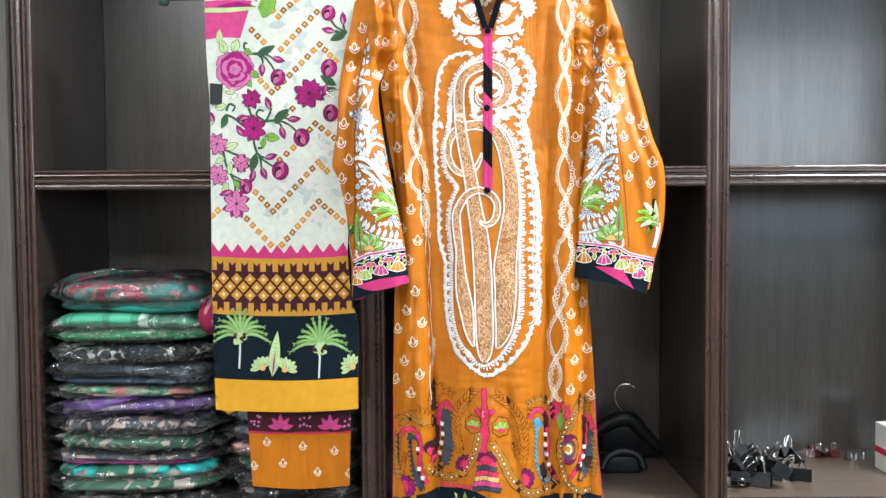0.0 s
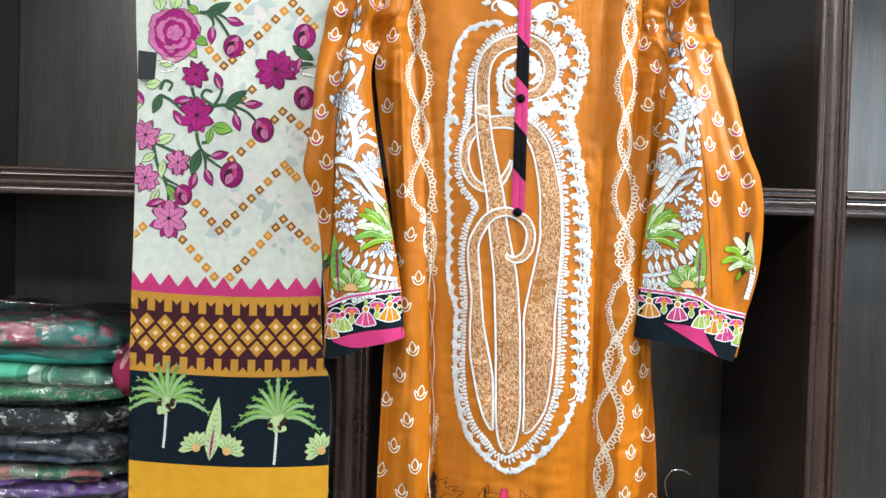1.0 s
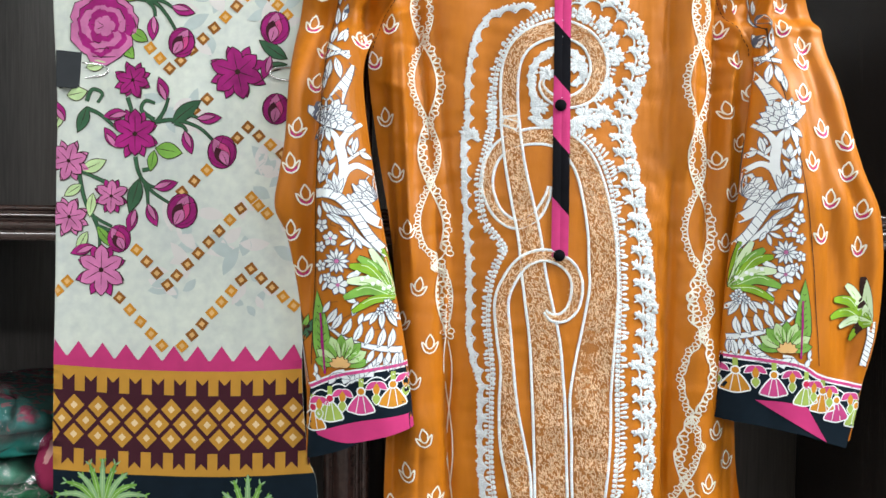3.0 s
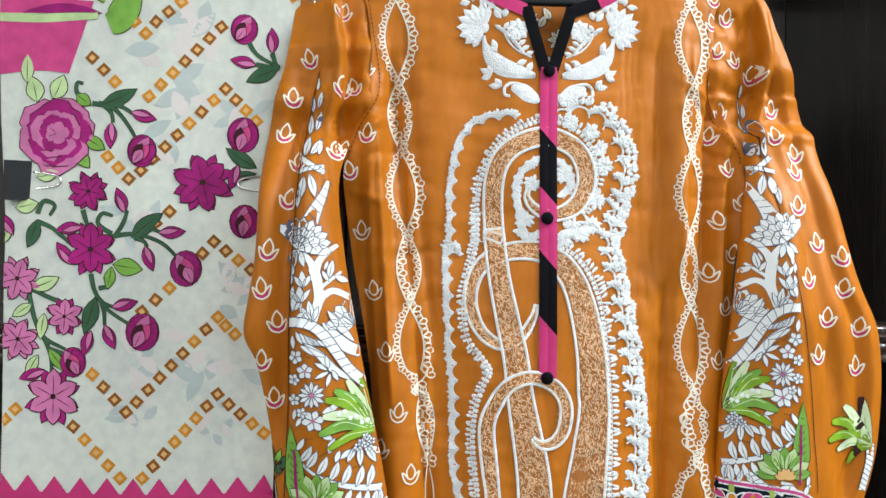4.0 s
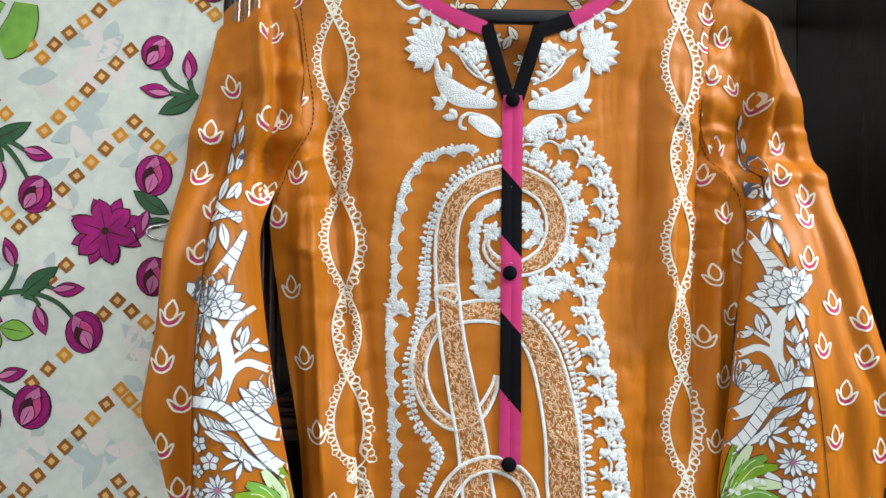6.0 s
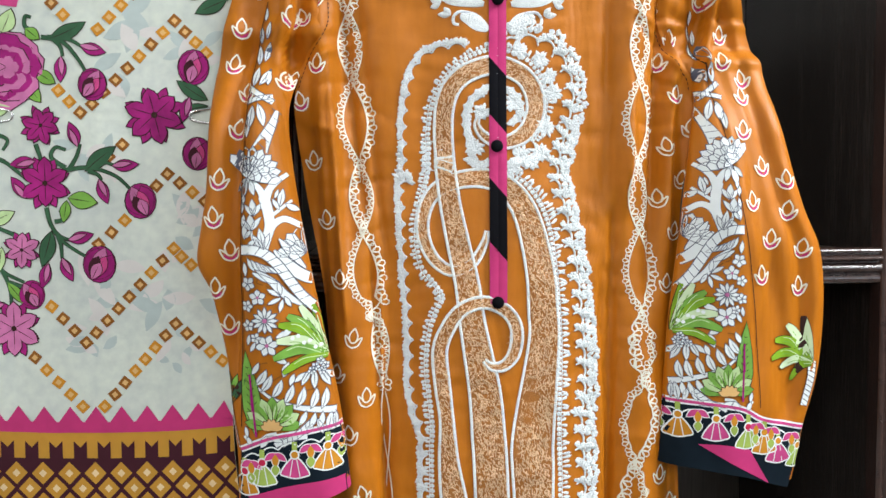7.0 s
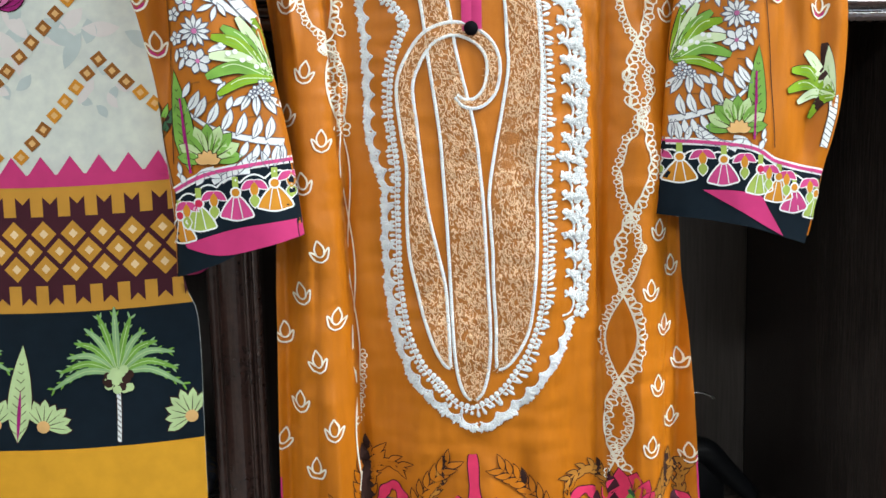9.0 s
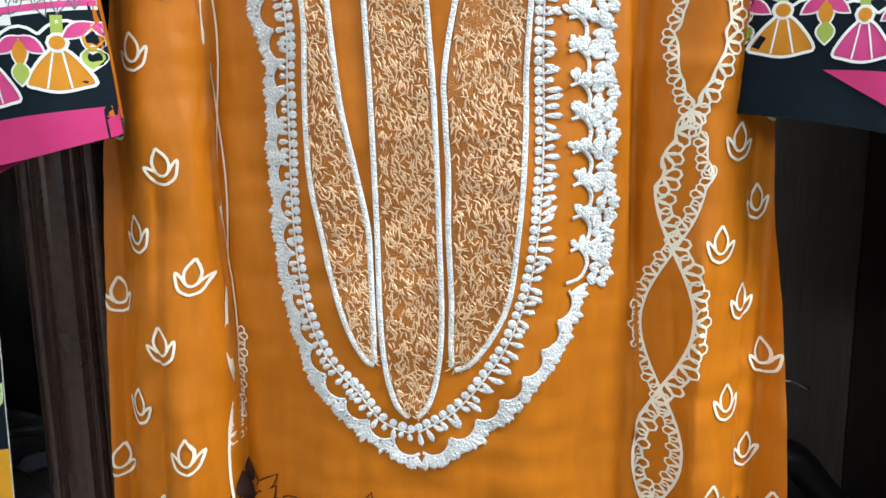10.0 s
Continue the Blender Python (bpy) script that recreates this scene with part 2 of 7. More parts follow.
for x0, x1 in POSTS:
    w = x1 - x0
    sec = rounded(w, [(0.0, 0.010, 0.003), (0.011, w - 0.020, 0.007), (w - 0.019, w - 0.011, 0.006), (w - 0.010, w, 0.003)])
    part("post_moulding", profile_bar((x0, SHELF_Y, 0.0), (x0, SHELF_Y, 2.7), sec, (0, -1, 0), (1, 0, 0)), M_LACQ, unit, "dark lacquered post moulding")
    part("side_panel", box(x0 + 0.004, x1 - 0.004, SHELF_Y + 0.0195, BACK_Y, 0.0, 2.7), M_WOOD, unit)
for (a0, a1), (b0, b1) in zip(POSTS, POSTS[1:]):
    for top in (LIP_TOP, FLOOR_Z + 0.006, TOP_LIP + 0.046):
        h = 0.046
        sec = rounded(h, [(0.0, 0.011, 0.002), (0.0125, 0.0265, 0.006), (0.028, 0.037, 0.008), (0.038, 0.046, 0.004)])
        part("shelf_moulding", profile_bar((a1, SHELF_Y + 0.002, top - h), (b0, SHELF_Y + 0.002, top - h), sec, (0, -1, 0), (0, 0, 1)), M_LACQ, unit, "dark lacquered shelf edge moulding")
        part("shelf", box(a1 - 0.003, b0 + 0.003, SHELF_Y + 0.0215, BACK_Y, top - 0.03, top - 0.006), M_SHELF, unit, "brown laminate shelf board")
    part("back_panel", box(a1 - 0.003, b0 + 0.003, BACK_Y, BACK_Y + 0.02, 0.0, 2.7), M_WOODGREY, unit, "grey-brown wood grain back panel")
part("top_panel", box(POSTS[0][0], POSTS[-1][1], SHELF_Y, BACK_Y + 0.02, 2.7, 2.74), M_WOOD, unit)
part("wall_panel", box(-1.9, POSTS[0][0] - 0.002, SHELF_Y - 0.02, SHELF_Y + 0.01, 0.0, 2.74, 0.002), M_WOODGREY, unit, "grey-brown wood grain side panel")
rail = thing("hanging_rail", "round steel hanging rail fixed under the shelf", "rail", at=(0.2, 1.99, 2.1))
part("bar", tube([(-0.95, 1.965, 2.1), (0.2, 1.965, 2.1), (1.42, 1.965, 2.1)], 0.009, 12), M_STEEL, rail, smooth=True)
for bx in (-0.93, -0.167, 0.645, 1.4):
    part("bracket", box(bx - 0.012, bx + 0.012, 1.958, SHELF_Y + 0.002, 2.088, 2.122, 0.003), M_STEEL, rail)

# ---- cloth surfaces: depth as a function of x and z ----
def wrinkle(x, z, amp, scale, seed):
    return amp * noise.noise(Vector((x * scale, seed, z * scale * 0.45)))


body_left = curve_of([(-0.125, 0.62), (-0.121, 0.706), (-0.118, 0.81), (-0.117, 0.935), (-0.114, 1.065), (-0.112, 1.168), (-0.103, 1.30), (-0.105, 1.38), (-0.113, 1.449), (-0.131, 1.554), (-0.140, 1.65), (-0.118, 1.72), (-0.108, 1.78), (-0.114, 1.84), (-0.121, 1.889), (-0.035, 1.947)])
body_right = curve_of([(0.37, 0.62), (0.363, 0.703), (0.352, 0.805), (0.345, 0.933), (0.339, 1.064), (0.334, 1.166), (0.328, 1.30), (0.330, 1.40), (0.340, 1.53), (0.352, 1.60), (0.356, 1.66), (0.326, 1.72), (0.314, 1.78), (0.315, 1.84), (0.327, 1.891), (0.249, 1.947)])
BODY_TOP, BODY_END = 1.945, 0.62


# sharp folds: x at the foot, lean, width, depth, from z, to z
CREASES = [(-0.006, -0.055, 0.006, 0.007, 0.62, 1.50), (0.222, 0.03, 0.006, 0.007, 0.62, 1.55), (-0.085, 0.03, 0.010, 0.006, 0.62, 1.20), (0.300, 0.03, 0.009, 0.006, 0.62, 1.25), (-0.045, -0.02, 0.008, -0.005, 0.62, 1.05), (0.262, 0.03, 0.008, -0.006, 0.62, 1.15),
           (-0.030, -0.10, 0.009, 0.006, 1.42, 1.84), (-0.080, -0.06, 0.008, -0.008, 1.35, 1.76), (-0.055, -0.10, 0.007, 0.007, 1.48, 1.80), (0.262, 0.08, 0.008, -0.007, 1.50, 1.82), (0.290, 0.05, 0.006, 0.008, 1.38, 1.80), (0.238, 0.02, 0.009, 0.006, 1.50, 1.84),
           (0.02, 0.12, 0.014, 0.006, 0.62, 0.98), (0.10, 0.02, 0.016, -0.006, 0.62, 0.97), (0.18, -0.12, 0.014, 0.006, 0.62, 0.98)]


# long soft drapes: x at the foot, lean, width to the left and to the right, depth, from z, to z
DRAPES = [(-0.048, -0.06, 0.012, 0.030, -0.008, 0.70, 1.75), (0.318, 0.03, 0.016, 0.006, 0.010, 0.70, 1.70), (-0.100, -0.01, 0.006, 0.014, 0.009, 0.70, 1.60),
          (-0.070, -0.05, 0.008, 0.016, 0.010, 1.40, 1.86), (-0.098, -0.03, 0.012, 0.006, -0.009, 1.36, 1.84), (0.256, 0.05, 0.018, 0.007, -0.010, 1.42, 1.86), (0.296, 0.06, 0.007, 0.013, 0.011, 1.38, 1.86), (0.318, 0.05, 0.010, 0.006, -0.009, 1.40, 1.80), (0.02, -0.02, 0.03, 0.05, 0.004, 1.45, 1.90), (0.20, 0.03, 0.04, 0.03, 0.005, 1.40, 1.90)]
# slanting pulls: foot x and z, way along x and z, depth
PULLS = [(0.345, 1.655, -0.93, 0.36, 0.004), (0.350, 1.675, -0.80, 0.60, -0.005), (0.335, 1.700, -0.90, 0.42, 0.005), (0.330, 1.735, -0.97, 0.20, -0.004), (0.340, 1.620, -0.97, -0.2, 0.004), (0.345, 1.64, -0.99, 0.1, -0.004),
         (-0.130, 1.655, 0.93, 0.36, 0.004), (-0.125, 1.685, 0.8, 0.6, -0.005), (-0.112, 1.715, 0.9, 0.42, 0.004), (-0.138, 1.62, 0.97, -0.2, -0.004),
         (0.190, 1.545, 0.9, -0.42, 0.0025), (0.192, 1.510, 0.88, -0.46, 0.0028), (0.196, 1.470, 0.86, -0.5, 0.0028), (0.197, 1.430, 0.85, -0.5, 0.0025), (0.198, 1.385, 0.85, -0.5, 0.0028), (0.200, 1.34, 0.85, -0.5, 0.0022),
         (-0.012, 1.56, -0.9, -0.4, 0.0022), (-0.014, 1.50, -0.9, -0.42, 0.0025), (-0.012, 1.44, -0.9, -0.42, 0.0022), (-0.005, 1.36, -0.9, -0.4, 0.0022), (-0.010, 1.62, -0.9, 0.2, 0.0022), (0.19, 1.60, 0.95, 0.1, 0.0024), (0.12, 1.735, 0.9, 0.3, 0.002)]


princess = (curve_of([(-0.026, 0.62), (-0.030, 0.986), (-0.040, 1.112), (-0.041, 1.20), (-0.036, 1.40), (-0.040, 1.60)]), curve_of([(0.243, 0.62), (0.241, 0.983), (0.239, 1.073), (0.234, 1.167), (0.230, 1.30), (0.226, 1.60)]))


def body_y(x, z):
    y = 1.957 + 0.052 * (z - 1.40)
    mid = (x - 0.107) / 0.23
    y += 0.010 * min(1.3, abs(mid)) ** 3                                # falls back towards the sides
    low = smooth01((1.75 - z) / 0.8)
    y -= 0.026 * low * math.exp(-((x - 0.105) / 0.092) ** 6)             # the stiff medallion stands proud
    for cx, wd, am in ((-0.068, 0.028, -0.017), (0.285, 0.024, -0.017), (-0.108, 0.010, 0.008), (0.325, 0.010, 0.008)):
        c = cx + 0.02 * (z - 1.2) * (1 if cx < 0.1 else -1) + 0.005 * math.sin(6 * z + 40 * cx)
        y += am * low * math.exp(-((x - c) / wd) ** 2)
    for cx, lean, wl, wr, am, za, zb in DRAPES:
        k = smooth01((z - za) / 0.15) * smooth01((zb - z) / 0.15)
        if k:
            d = x - cx - lean * (z - za) - 0.004 * math.sin(9 * z + 30 * cx)
            y += am * k * math.exp(-(d / (wl if d < 0 else wr)) ** 2)
    for cx, lean, wd, am, za, zb in CREASES:
        k = smooth01((z - za) / 0.06) * smooth01((zb - z) / 0.06)
        if k:
            y += 1.8 * am * k * math.exp(-abs(x - cx - lean * (z - za)) / wd)
    for seam, step in zip(princess, (0.010, 0.012)):
        d = x - seam(z)
        if -0.004 < d < 0.06:
            y += step * smooth01((1.52 - z) / 0.2) * smooth01((d + 0.0015) / 0.003) * math.exp(-max(0.0, d) / 0.020)
    for cx, cz, run, rise, am in PULLS:                                 # slanting pulls from the armholes and seams
        u = ((x - cx) * run + (z - cz) * rise) / 0.075
        if 0 < u < 1:
            d = ((z - cz) * run - (x - cx) * rise) + 0.012 * u * u
            y += am * math.sin(math.pi * u) * math.exp(-(d / 0.0045) ** 2)
    side = smooth01((abs(mid) - 0.75) / 0.3) * smooth01((z - 1.5) / 0.12)
    if side:
        y += side * (wrinkle(x, z, 0.010, 24, 6.6) + 0.006 * noise.noise(Vector((x * 30, 2.2, z * 40))))
    y += 0.004 * smooth01((z - 1.80) / 0.12) * abs(mid)                 # over the shoulders
    y += wrinkle(x, z, 0.010, 8, 1.3) + wrinkle(x, z, 0.0032, 26, 4.1) + 0.0013 * noise.noise(Vector((x * 22, 8.8, z * 75)))
    return y


sl_out = curve_of([(-0.207, 1.14), (-0.206, 1.183), (-0.206, 1.23), (-0.21, 1.283), (-0.217, 1.35), (-0.230, 1.42), (-0.245, 1.456), (-0.240, 1.50), (-0.234, 1.548), (-0.231, 1.65), (-0.227, 1.695), (-0.217, 1.74), (-0.206, 1.788), (-0.201, 1.833), (-0.195, 1.856), (-0.168, 1.876), (-0.123, 1.889)])
sl_in = curve_of([(-0.070, 1.14), (-0.076, 1.192), (-0.086, 1.28), (-0.102, 1.364), (-0.119, 1.45), (-0.136, 1.549), (-0.143, 1.63), (-0.128, 1.69), (-0.102, 1.74), (-0.111, 1.82), (-0.119, 1.87), (-0.1215, 1.889)])
sr_in = curve_of([(0.292, 1.15), (0.296, 1.20), (0.304, 1.281), (0.312, 1.381), (0.325, 1.466), (0.342, 1.591), (0.352, 1.66), (0.335, 1.69), (0.310, 1.737), (0.308, 1.824), (0.318, 1.87), (0.329, 1.891)])
sr_out = curve_of([(0.465, 1.14), (0.469, 1.163), (0.482, 1.24), (0.494, 1.284), (0.504, 1.342), (0.505, 1.414), (0.499, 1.464), (0.477, 1.521), (0.455, 1.612), (0.446, 1.654), (0.437, 1.704), (0.418, 1.761), (0.398, 1.815), (0.386, 1.856), (0.370, 1.872), (0.331, 1.892)])


def sleeve_y(x, z, inner, outer, base, seed):
    a, b = inner(z), outer(z)
    u = (x - a) / (b - a)                                               # 0 at the body side
    y = base + 0.03 * smooth01((z - 1.45) / 0.35)
    y -= 0.030 * math.sqrt(max(0.0, 1 - (2 * min(1, max(0, u)) - 1) ** 2)) * (1 - 0.45 * smooth01((z - 1.5) / 0.3))
    y += 0.004 * math.sin(9 * u + 5 * z) * smooth01((z - 1.2) / 0.2)
    y += wrinkle(x, z, 0.007, 13, seed) + wrinkle(x, z, 0.0025, 34, seed + 3)
    top = smooth01((z - 1.60) / 0.12)
    if top:                                                             # joins the body at the armhole
        yb = body_y(a, z) - 0.002
        y = y * (1 - top) + top * (yb * (1 - smooth01(u)) + (yb + 0.006) * smooth01(u) - 0.016 * math.sin(math.pi * min(1, max(0, u))) * (1 - smooth01((z - 1.80) / 0.085)) + (1 - smooth01((z - 1.83) / 0.05)) * (wrinkle(x, z, 0.011, 20, seed + 1) + 0.004 * math.sin(60 * (x + 0.35 * z))))
    return y


seam_left = curve_of([(-0.199, 1.25), (-0.197, 1.31), (-0.194, 1.38), (-0.193, 1.459), (-0.191, 1.544), (-0.188, 1.612), (-0.184, 1.674), (-0.176, 1.724), (-0.163, 1.79)])
seam_right = curve_of([(0.419, 1.25), (0.411, 1.366), (0.402, 1.447), (0.390, 1.521), (0.374, 1.613), (0.360, 1.705), (0.348, 1.79)])


head_left = curve_of([(-0.147, 1.64), (-0.152, 1.70), (-0.141, 1.75), (-0.142, 1.787), (-0.150, 1.853), (-0.150, 1.90)])
head_right = curve_of([(0.350, 1.64), (0.364, 1.70), (0.376, 1.75), (0.375, 1.787), (0.372, 1.853), (0.36, 1.90)])


def head(d, span, x, z, seed):
    """The sleeve's head: a folded edge, and the shaded cloth behind it that runs to the armhole."""
    k = smooth01((z - 1.63) / 0.07) * smooth01((1.875 - z) / 0.05)
    if d < -0.012 or not k:
        return 0.0
    r = smooth01((d + 0.002) / 0.006) * (1 - 0.8 * smooth01(d / span))
    crinkle = 0.0036 * noise.noise(Vector((x * 40 + z * 25, seed, z * 55))) + 0.003 * noise.noise(Vector((x * 90, seed + 4, z * 70)))
    return k * (0.028 * r - 0.007 * math.exp(-((d + 0.004) / 0.008) ** 2) + smooth01(d / 0.008) * crinkle)


def fold(d, near, far):
    return math.exp(-(d / (near if d > 0 else far)) ** 2)


def left_y(x, z):
    y = sleeve_y(x, z, sl_in, sl_out, 1.912, 7.7)
    k = smooth01((z - 1.27) / 0.1) * smooth01((1.80 - z) / 0.1)
    y += head(x - head_left(z), 0.036, x, z, 3.1)
    return y + k * (0.019 * fold(x - seam_left(z) + 0.006, 0.0045, 0.016) - 0.006 * fold(x - seam_left(z) - 0.012, 0.02, 0.008))


def right_y(x, z):
    y = sleeve_y(x, z, sr_in, sr_out, 1.950, 2.9)
    k = smooth01((z - 1.20) / 0.12) * smooth01((1.84 - z) / 0.1)
    y += head(head_right(z) - x, 0.060, x, z, 5.7)
    return y + k * (0.009 * fold(x - seam_right(z) - 0.026 - 0.05 * (1.5 - z), 0.014, 0.018) + 0.003 * fold(x - seam_right(z), 0.004, 0.004) + 0.010 * fold(x - sr_out(z) + 0.030, 0.008, 0.014))


dup_left = curve_of([(-0.529, 0.88), (-0.531, 0.978), (-0.535, 1.12), (-0.536, 1.272), (-0.537, 1.48), (-0.536, 1.585), (-0.543, 1.715), (-0.546, 1.845), (-0.547, 1.93)])
dup_right = curve_of([(-0.199, 0.88), (-0.199, 0.98), (-0.199, 1.10), (-0.212, 1.15), (-0.22, 1.27), (-0.21, 1.4), (-0.20, 1.6), (-0.195, 1.8), (-0.195, 1.93)])


def dup_y(x, z):
    y = 1.976 + 0.03 * (z - 1.4) - 0.004
    u = (x + 0.37) / 0.17
    y += 0.005 * math.sin(14 * (x + 0.1 * z)) * smooth01((1.8 - z) / 0.5) + 0.006 * u * u
    y += wrinkle(x, z, 0.003, 10, 9.2) + wrinkle(x, z, 0.001, 35, 5.5)
    return y


def sheet(name, left, right, rows, surf, mats, parent, step=0.005, depth=0.02, index_of=None, top_of=None, bottom_of=None, closed=True, label=""):
    """A hanging double sheet between two side lines. rows: (z0, z1); its front follows surf, its back lies depth behind, edges rounded."""
    z0, z1 = rows
    nz = max(2, round((z1 - z0) / step))
    wmax = max(right(z) - left(z) for z in np.linspace(z0, z1, 20))
    nx = max(2, round(abs(wmax) / step))
    vs, fs, ids = [], [], []
    us = [0.5 - 0.5 * math.cos(math.pi * (0.08 + 0.84 * i / nx)) for i in range(nx + 1)]
    us = [(u - us[0]) / (us[-1] - us[0]) for u in us]
    for j in range(nz + 1):
        v = j / nz
        for i, u in enumerate(us):
            z = z0 + (z1 - z0) * v
            x = left(z) + (right(z) - left(z)) * u
            lo = bottom_of(x) if bottom_of else z0
            hi = top_of(x) if top_of else z1
            z = lo + (hi - lo) * v
            x = left(z) + (right(z) - left(z)) * u
            vs.append((x, surf(x, z), z))
    row = nx + 1
    front = len(vs)
    for j in range(nz):
        for i in range(nx):
            a = j * row + i
            fs.append((a, a + 1, a + row + 1, a + row))
            if index_of:
                c = [sum(vs[k][q] for k in fs[-1]) / 4 for q in (0, 2)]
                ids.append(index_of(*c))
    if closed:
        for j in range(nz + 1):
            for i, u in enumerate(us):
                x, y, z = vs[j * row + i]
                e = max(0.0, 1 - abs(2 * u - 1) ** 6) ** 0.5
                vs.append((x, y + 0.001 + depth * e * (1 - 0.7 * smooth01((z - 1.6) / 0.1)), z))
        for j in range(nz):
            for i in range(nx):
                a = front + j * row + i
                fs.append((a, a + row, a + row + 1, a + 1))
                ids.append(ids[j * nx + i] if index_of else 0)
        for j in range(nz):
            for i in (0, nx):
                a, b = j * row + i, front + j * row + i
                fs.append((a, a + row, b + row, b) if i == 0 else (a, b, b + row, a + row))
                ids.append(ids[j * nx + min(i, nx - 1)] if index_of else 0)
    return mesh_ob(name, vs, fs, mats, parent, label, ids if index_of else None)

# ---- the tunic ----
kurta = thing("tunic", "long mustard-orange embroidered cotton tunic on a hanger", "tunic", at=(0.107, 1.97, 1.9))


def body_top(x):
    """The front's upper edge: shoulder slopes, round neck and its slit."""
    m = abs(x - 0.107)
    if m < 0.028:
        return 1.768 + (1.838 - 1.768) * (m / 0.028)
    if m < 0.142:
        return float(np.interp(m, [0.028, 0.070, 0.099, 0.123, 0.142], [1.838, 1.855, 1.875, 1.907, 1.945]))
    return float(np.interp(m, [0.142, 0.229], [1.947, 1.889]))


flat_left, flat_right = (lambda z: body_left(min(z, 1.887))), (lambda z: body_right(min(z, 1.887)))
front = sheet("front_panel", flat_left, flat_right, (BODY_END, BODY_TOP), body_y, M_ORANGE, kurta, step=0.004, top_of=body_top, closed=False)
sheet("back_panel", flat_left, flat_right, (BODY_END, 1.945), lambda x, z: body_y(x, z) + 0.012 + 0.026 * max(0.0, 1 - ((x - 0.107) / 0.235) ** 2) ** 0.5, M_ORANGE, kurta, step=0.008, top_of=lambda x: float(np.interp(abs(x - 0.107), [0, 0.142, 0.229], [1.942, 1.947, 1.889])), closed=False)
sleeve_left = sheet("sleeve", sl_out, sl_in, (1.155, 1.889), left_y, M_ORANGE, kurta, step=0.004, depth=0.035, bottom_of=lambda x: 1.160 + 0.34 * (x + 0.207))
sleeve_right = sheet("sleeve", sr_in, sr_out, (1.165, 1.891), right_y, M_ORANGE, kurta, step=0.004, depth=0.035, bottom_of=lambda x: 1.209 - 0.21 * (x - 0.295))

# ---- the shawl ----
shawl = thing("shawl", "ivory printed lawn shawl with rose sprays and palm border hung folded", "shawl", at=(-0.37, 1.98, 1.87))
shawl_cloth = sheet("cloth", dup_left, dup_right, (0.912, 1.868), dup_y, M_IVORY, shawl, depth=0.014, bottom_of=lambda x: 0.912 - 0.006 * math.cos(9 * (x + 0.37)), top_of=lambda x: 1.868 + 0.006 * (x + 0.37) / 0.17 + 0.002 * math.sin(40 * x))
tr_left, tr_right = (lambda z: -0.462 + 0.06 * (0.883 - z)), (lambda z: -0.219 - 0.03 * (0.88 - z))
tr_y = lambda x, z: 1.985 + wrinkle(x, z, 0.003, 14, 3.3)
trousers = thing("trousers", "folded orange cotton trousers with maroon floral hem hung under the shawl", "trousers", at=(-0.34, 2.0, 0.9))
trouser_cloth = sheet("cloth", tr_left, tr_right, (0.71, 0.93), tr_y, M_ORANGE, trousers, depth=0.01, bottom_of=lambda x: 0.712 - 0.008 * math.sin(14 * (x + 0.45)))

# ---- stitched and printed patterns that lie on a cloth surface ----
M_COPPER = mat("copper_thread", (0.36, 0.122, 0.010), 0.5, metal=0.0, vary=0.25, scale=90, bump=0.4, bscale=900)
M_COPPERLIGHT = mat("bright_copper_stitch", (0.80, 0.55, 0.34), 0.3, metal=0.4, vary=0.2, scale=60)
M_THREAD = mat("white_embroidery_thread", (0.82, 0.86, 0.90), 0.5, vary=0.16, scale=160, bump=0.8, bscale=700, sheen=0.2)
M_INK = cloth("blue_grey_outline_print", (0.12, 0.13, 0.18), 0.8)
M_LINE = cloth("dark_outline_print", (0.035, 0.015, 0.012), 0.8)
M_PRINTWHITE = cloth("white_print", (0.75, 0.79, 0.80), 0.7, vary=0.06)
M_LEAF = cloth("leaf_green_print", (0.17, 0.36, 0.06), 0.7, vary=0.3)
M_LEAFPALE = cloth("pale_green_print", (0.45, 0.60, 0.30), 0.7, vary=0.2)
M_FROND = cloth("frond_green_print", (0.25, 0.42, 0.20), 0.7, vary=0.25)
M_LEAFDARK = cloth("deep_green_print", (0.035, 0.10, 0.05), 0.7, vary=0.3)
M_MAGENTA = cloth("magenta_print", (0.30, 0.012, 0.15), 0.7, vary=0.35)
M_ROSE = cloth("rose_print", (0.55, 0.06, 0.22), 0.7, vary=0.25)
M_MAUVE = cloth("mauve_print", (0.50, 0.15, 0.32), 0.7, vary=0.3)
M_BROWN = cloth("brown_print", (0.26, 0.095, 0.015), 0.7, vary=0.2)
M_TAN = cloth("tan_print", (0.66, 0.40, 0.16), 0.7, vary=0.15)
M_BUFF = cloth("buff_print", (0.74, 0.56, 0.33), 0.7, vary=0.12)
M_AMBER = cloth("amber_print", (0.55, 0.23, 0.02), 0.7, vary=0.15)
M_GREYTONE = cloth("grey_tone_print", (0.44, 0.51, 0.50), 0.8, vary=0.08)
M_LILAC = cloth("lilac_tone_print", (0.63, 0.60, 0.58), 0.8, vary=0.05)
M_BLUE = cloth("blue_print", (0.08, 0.28, 0.38), 0.7, vary=0.2)
M_SLATE = cloth("slate_print", (0.05, 0.06, 0.08), 0.7, vary=0.2)
M_RED = cloth("red_print", (0.50, 0.02, 0.07), 0.7, vary=0.2)
M_LIME = cloth("lime_print", (0.33, 0.44, 0.09), 0.7, vary=0.15)


OWNER = {body_y: front, left_y: sleeve_left, right_y: sleeve_right, dup_y: shawl_cloth, tr_y: trouser_cloth}
EDGES = {body_y: (flat_left, flat_right), left_y: (sl_out, sl_in), right_y: (sr_in, sr_out), dup_y: (dup_left, dup_right), tr_y: (tr_left, tr_right)}


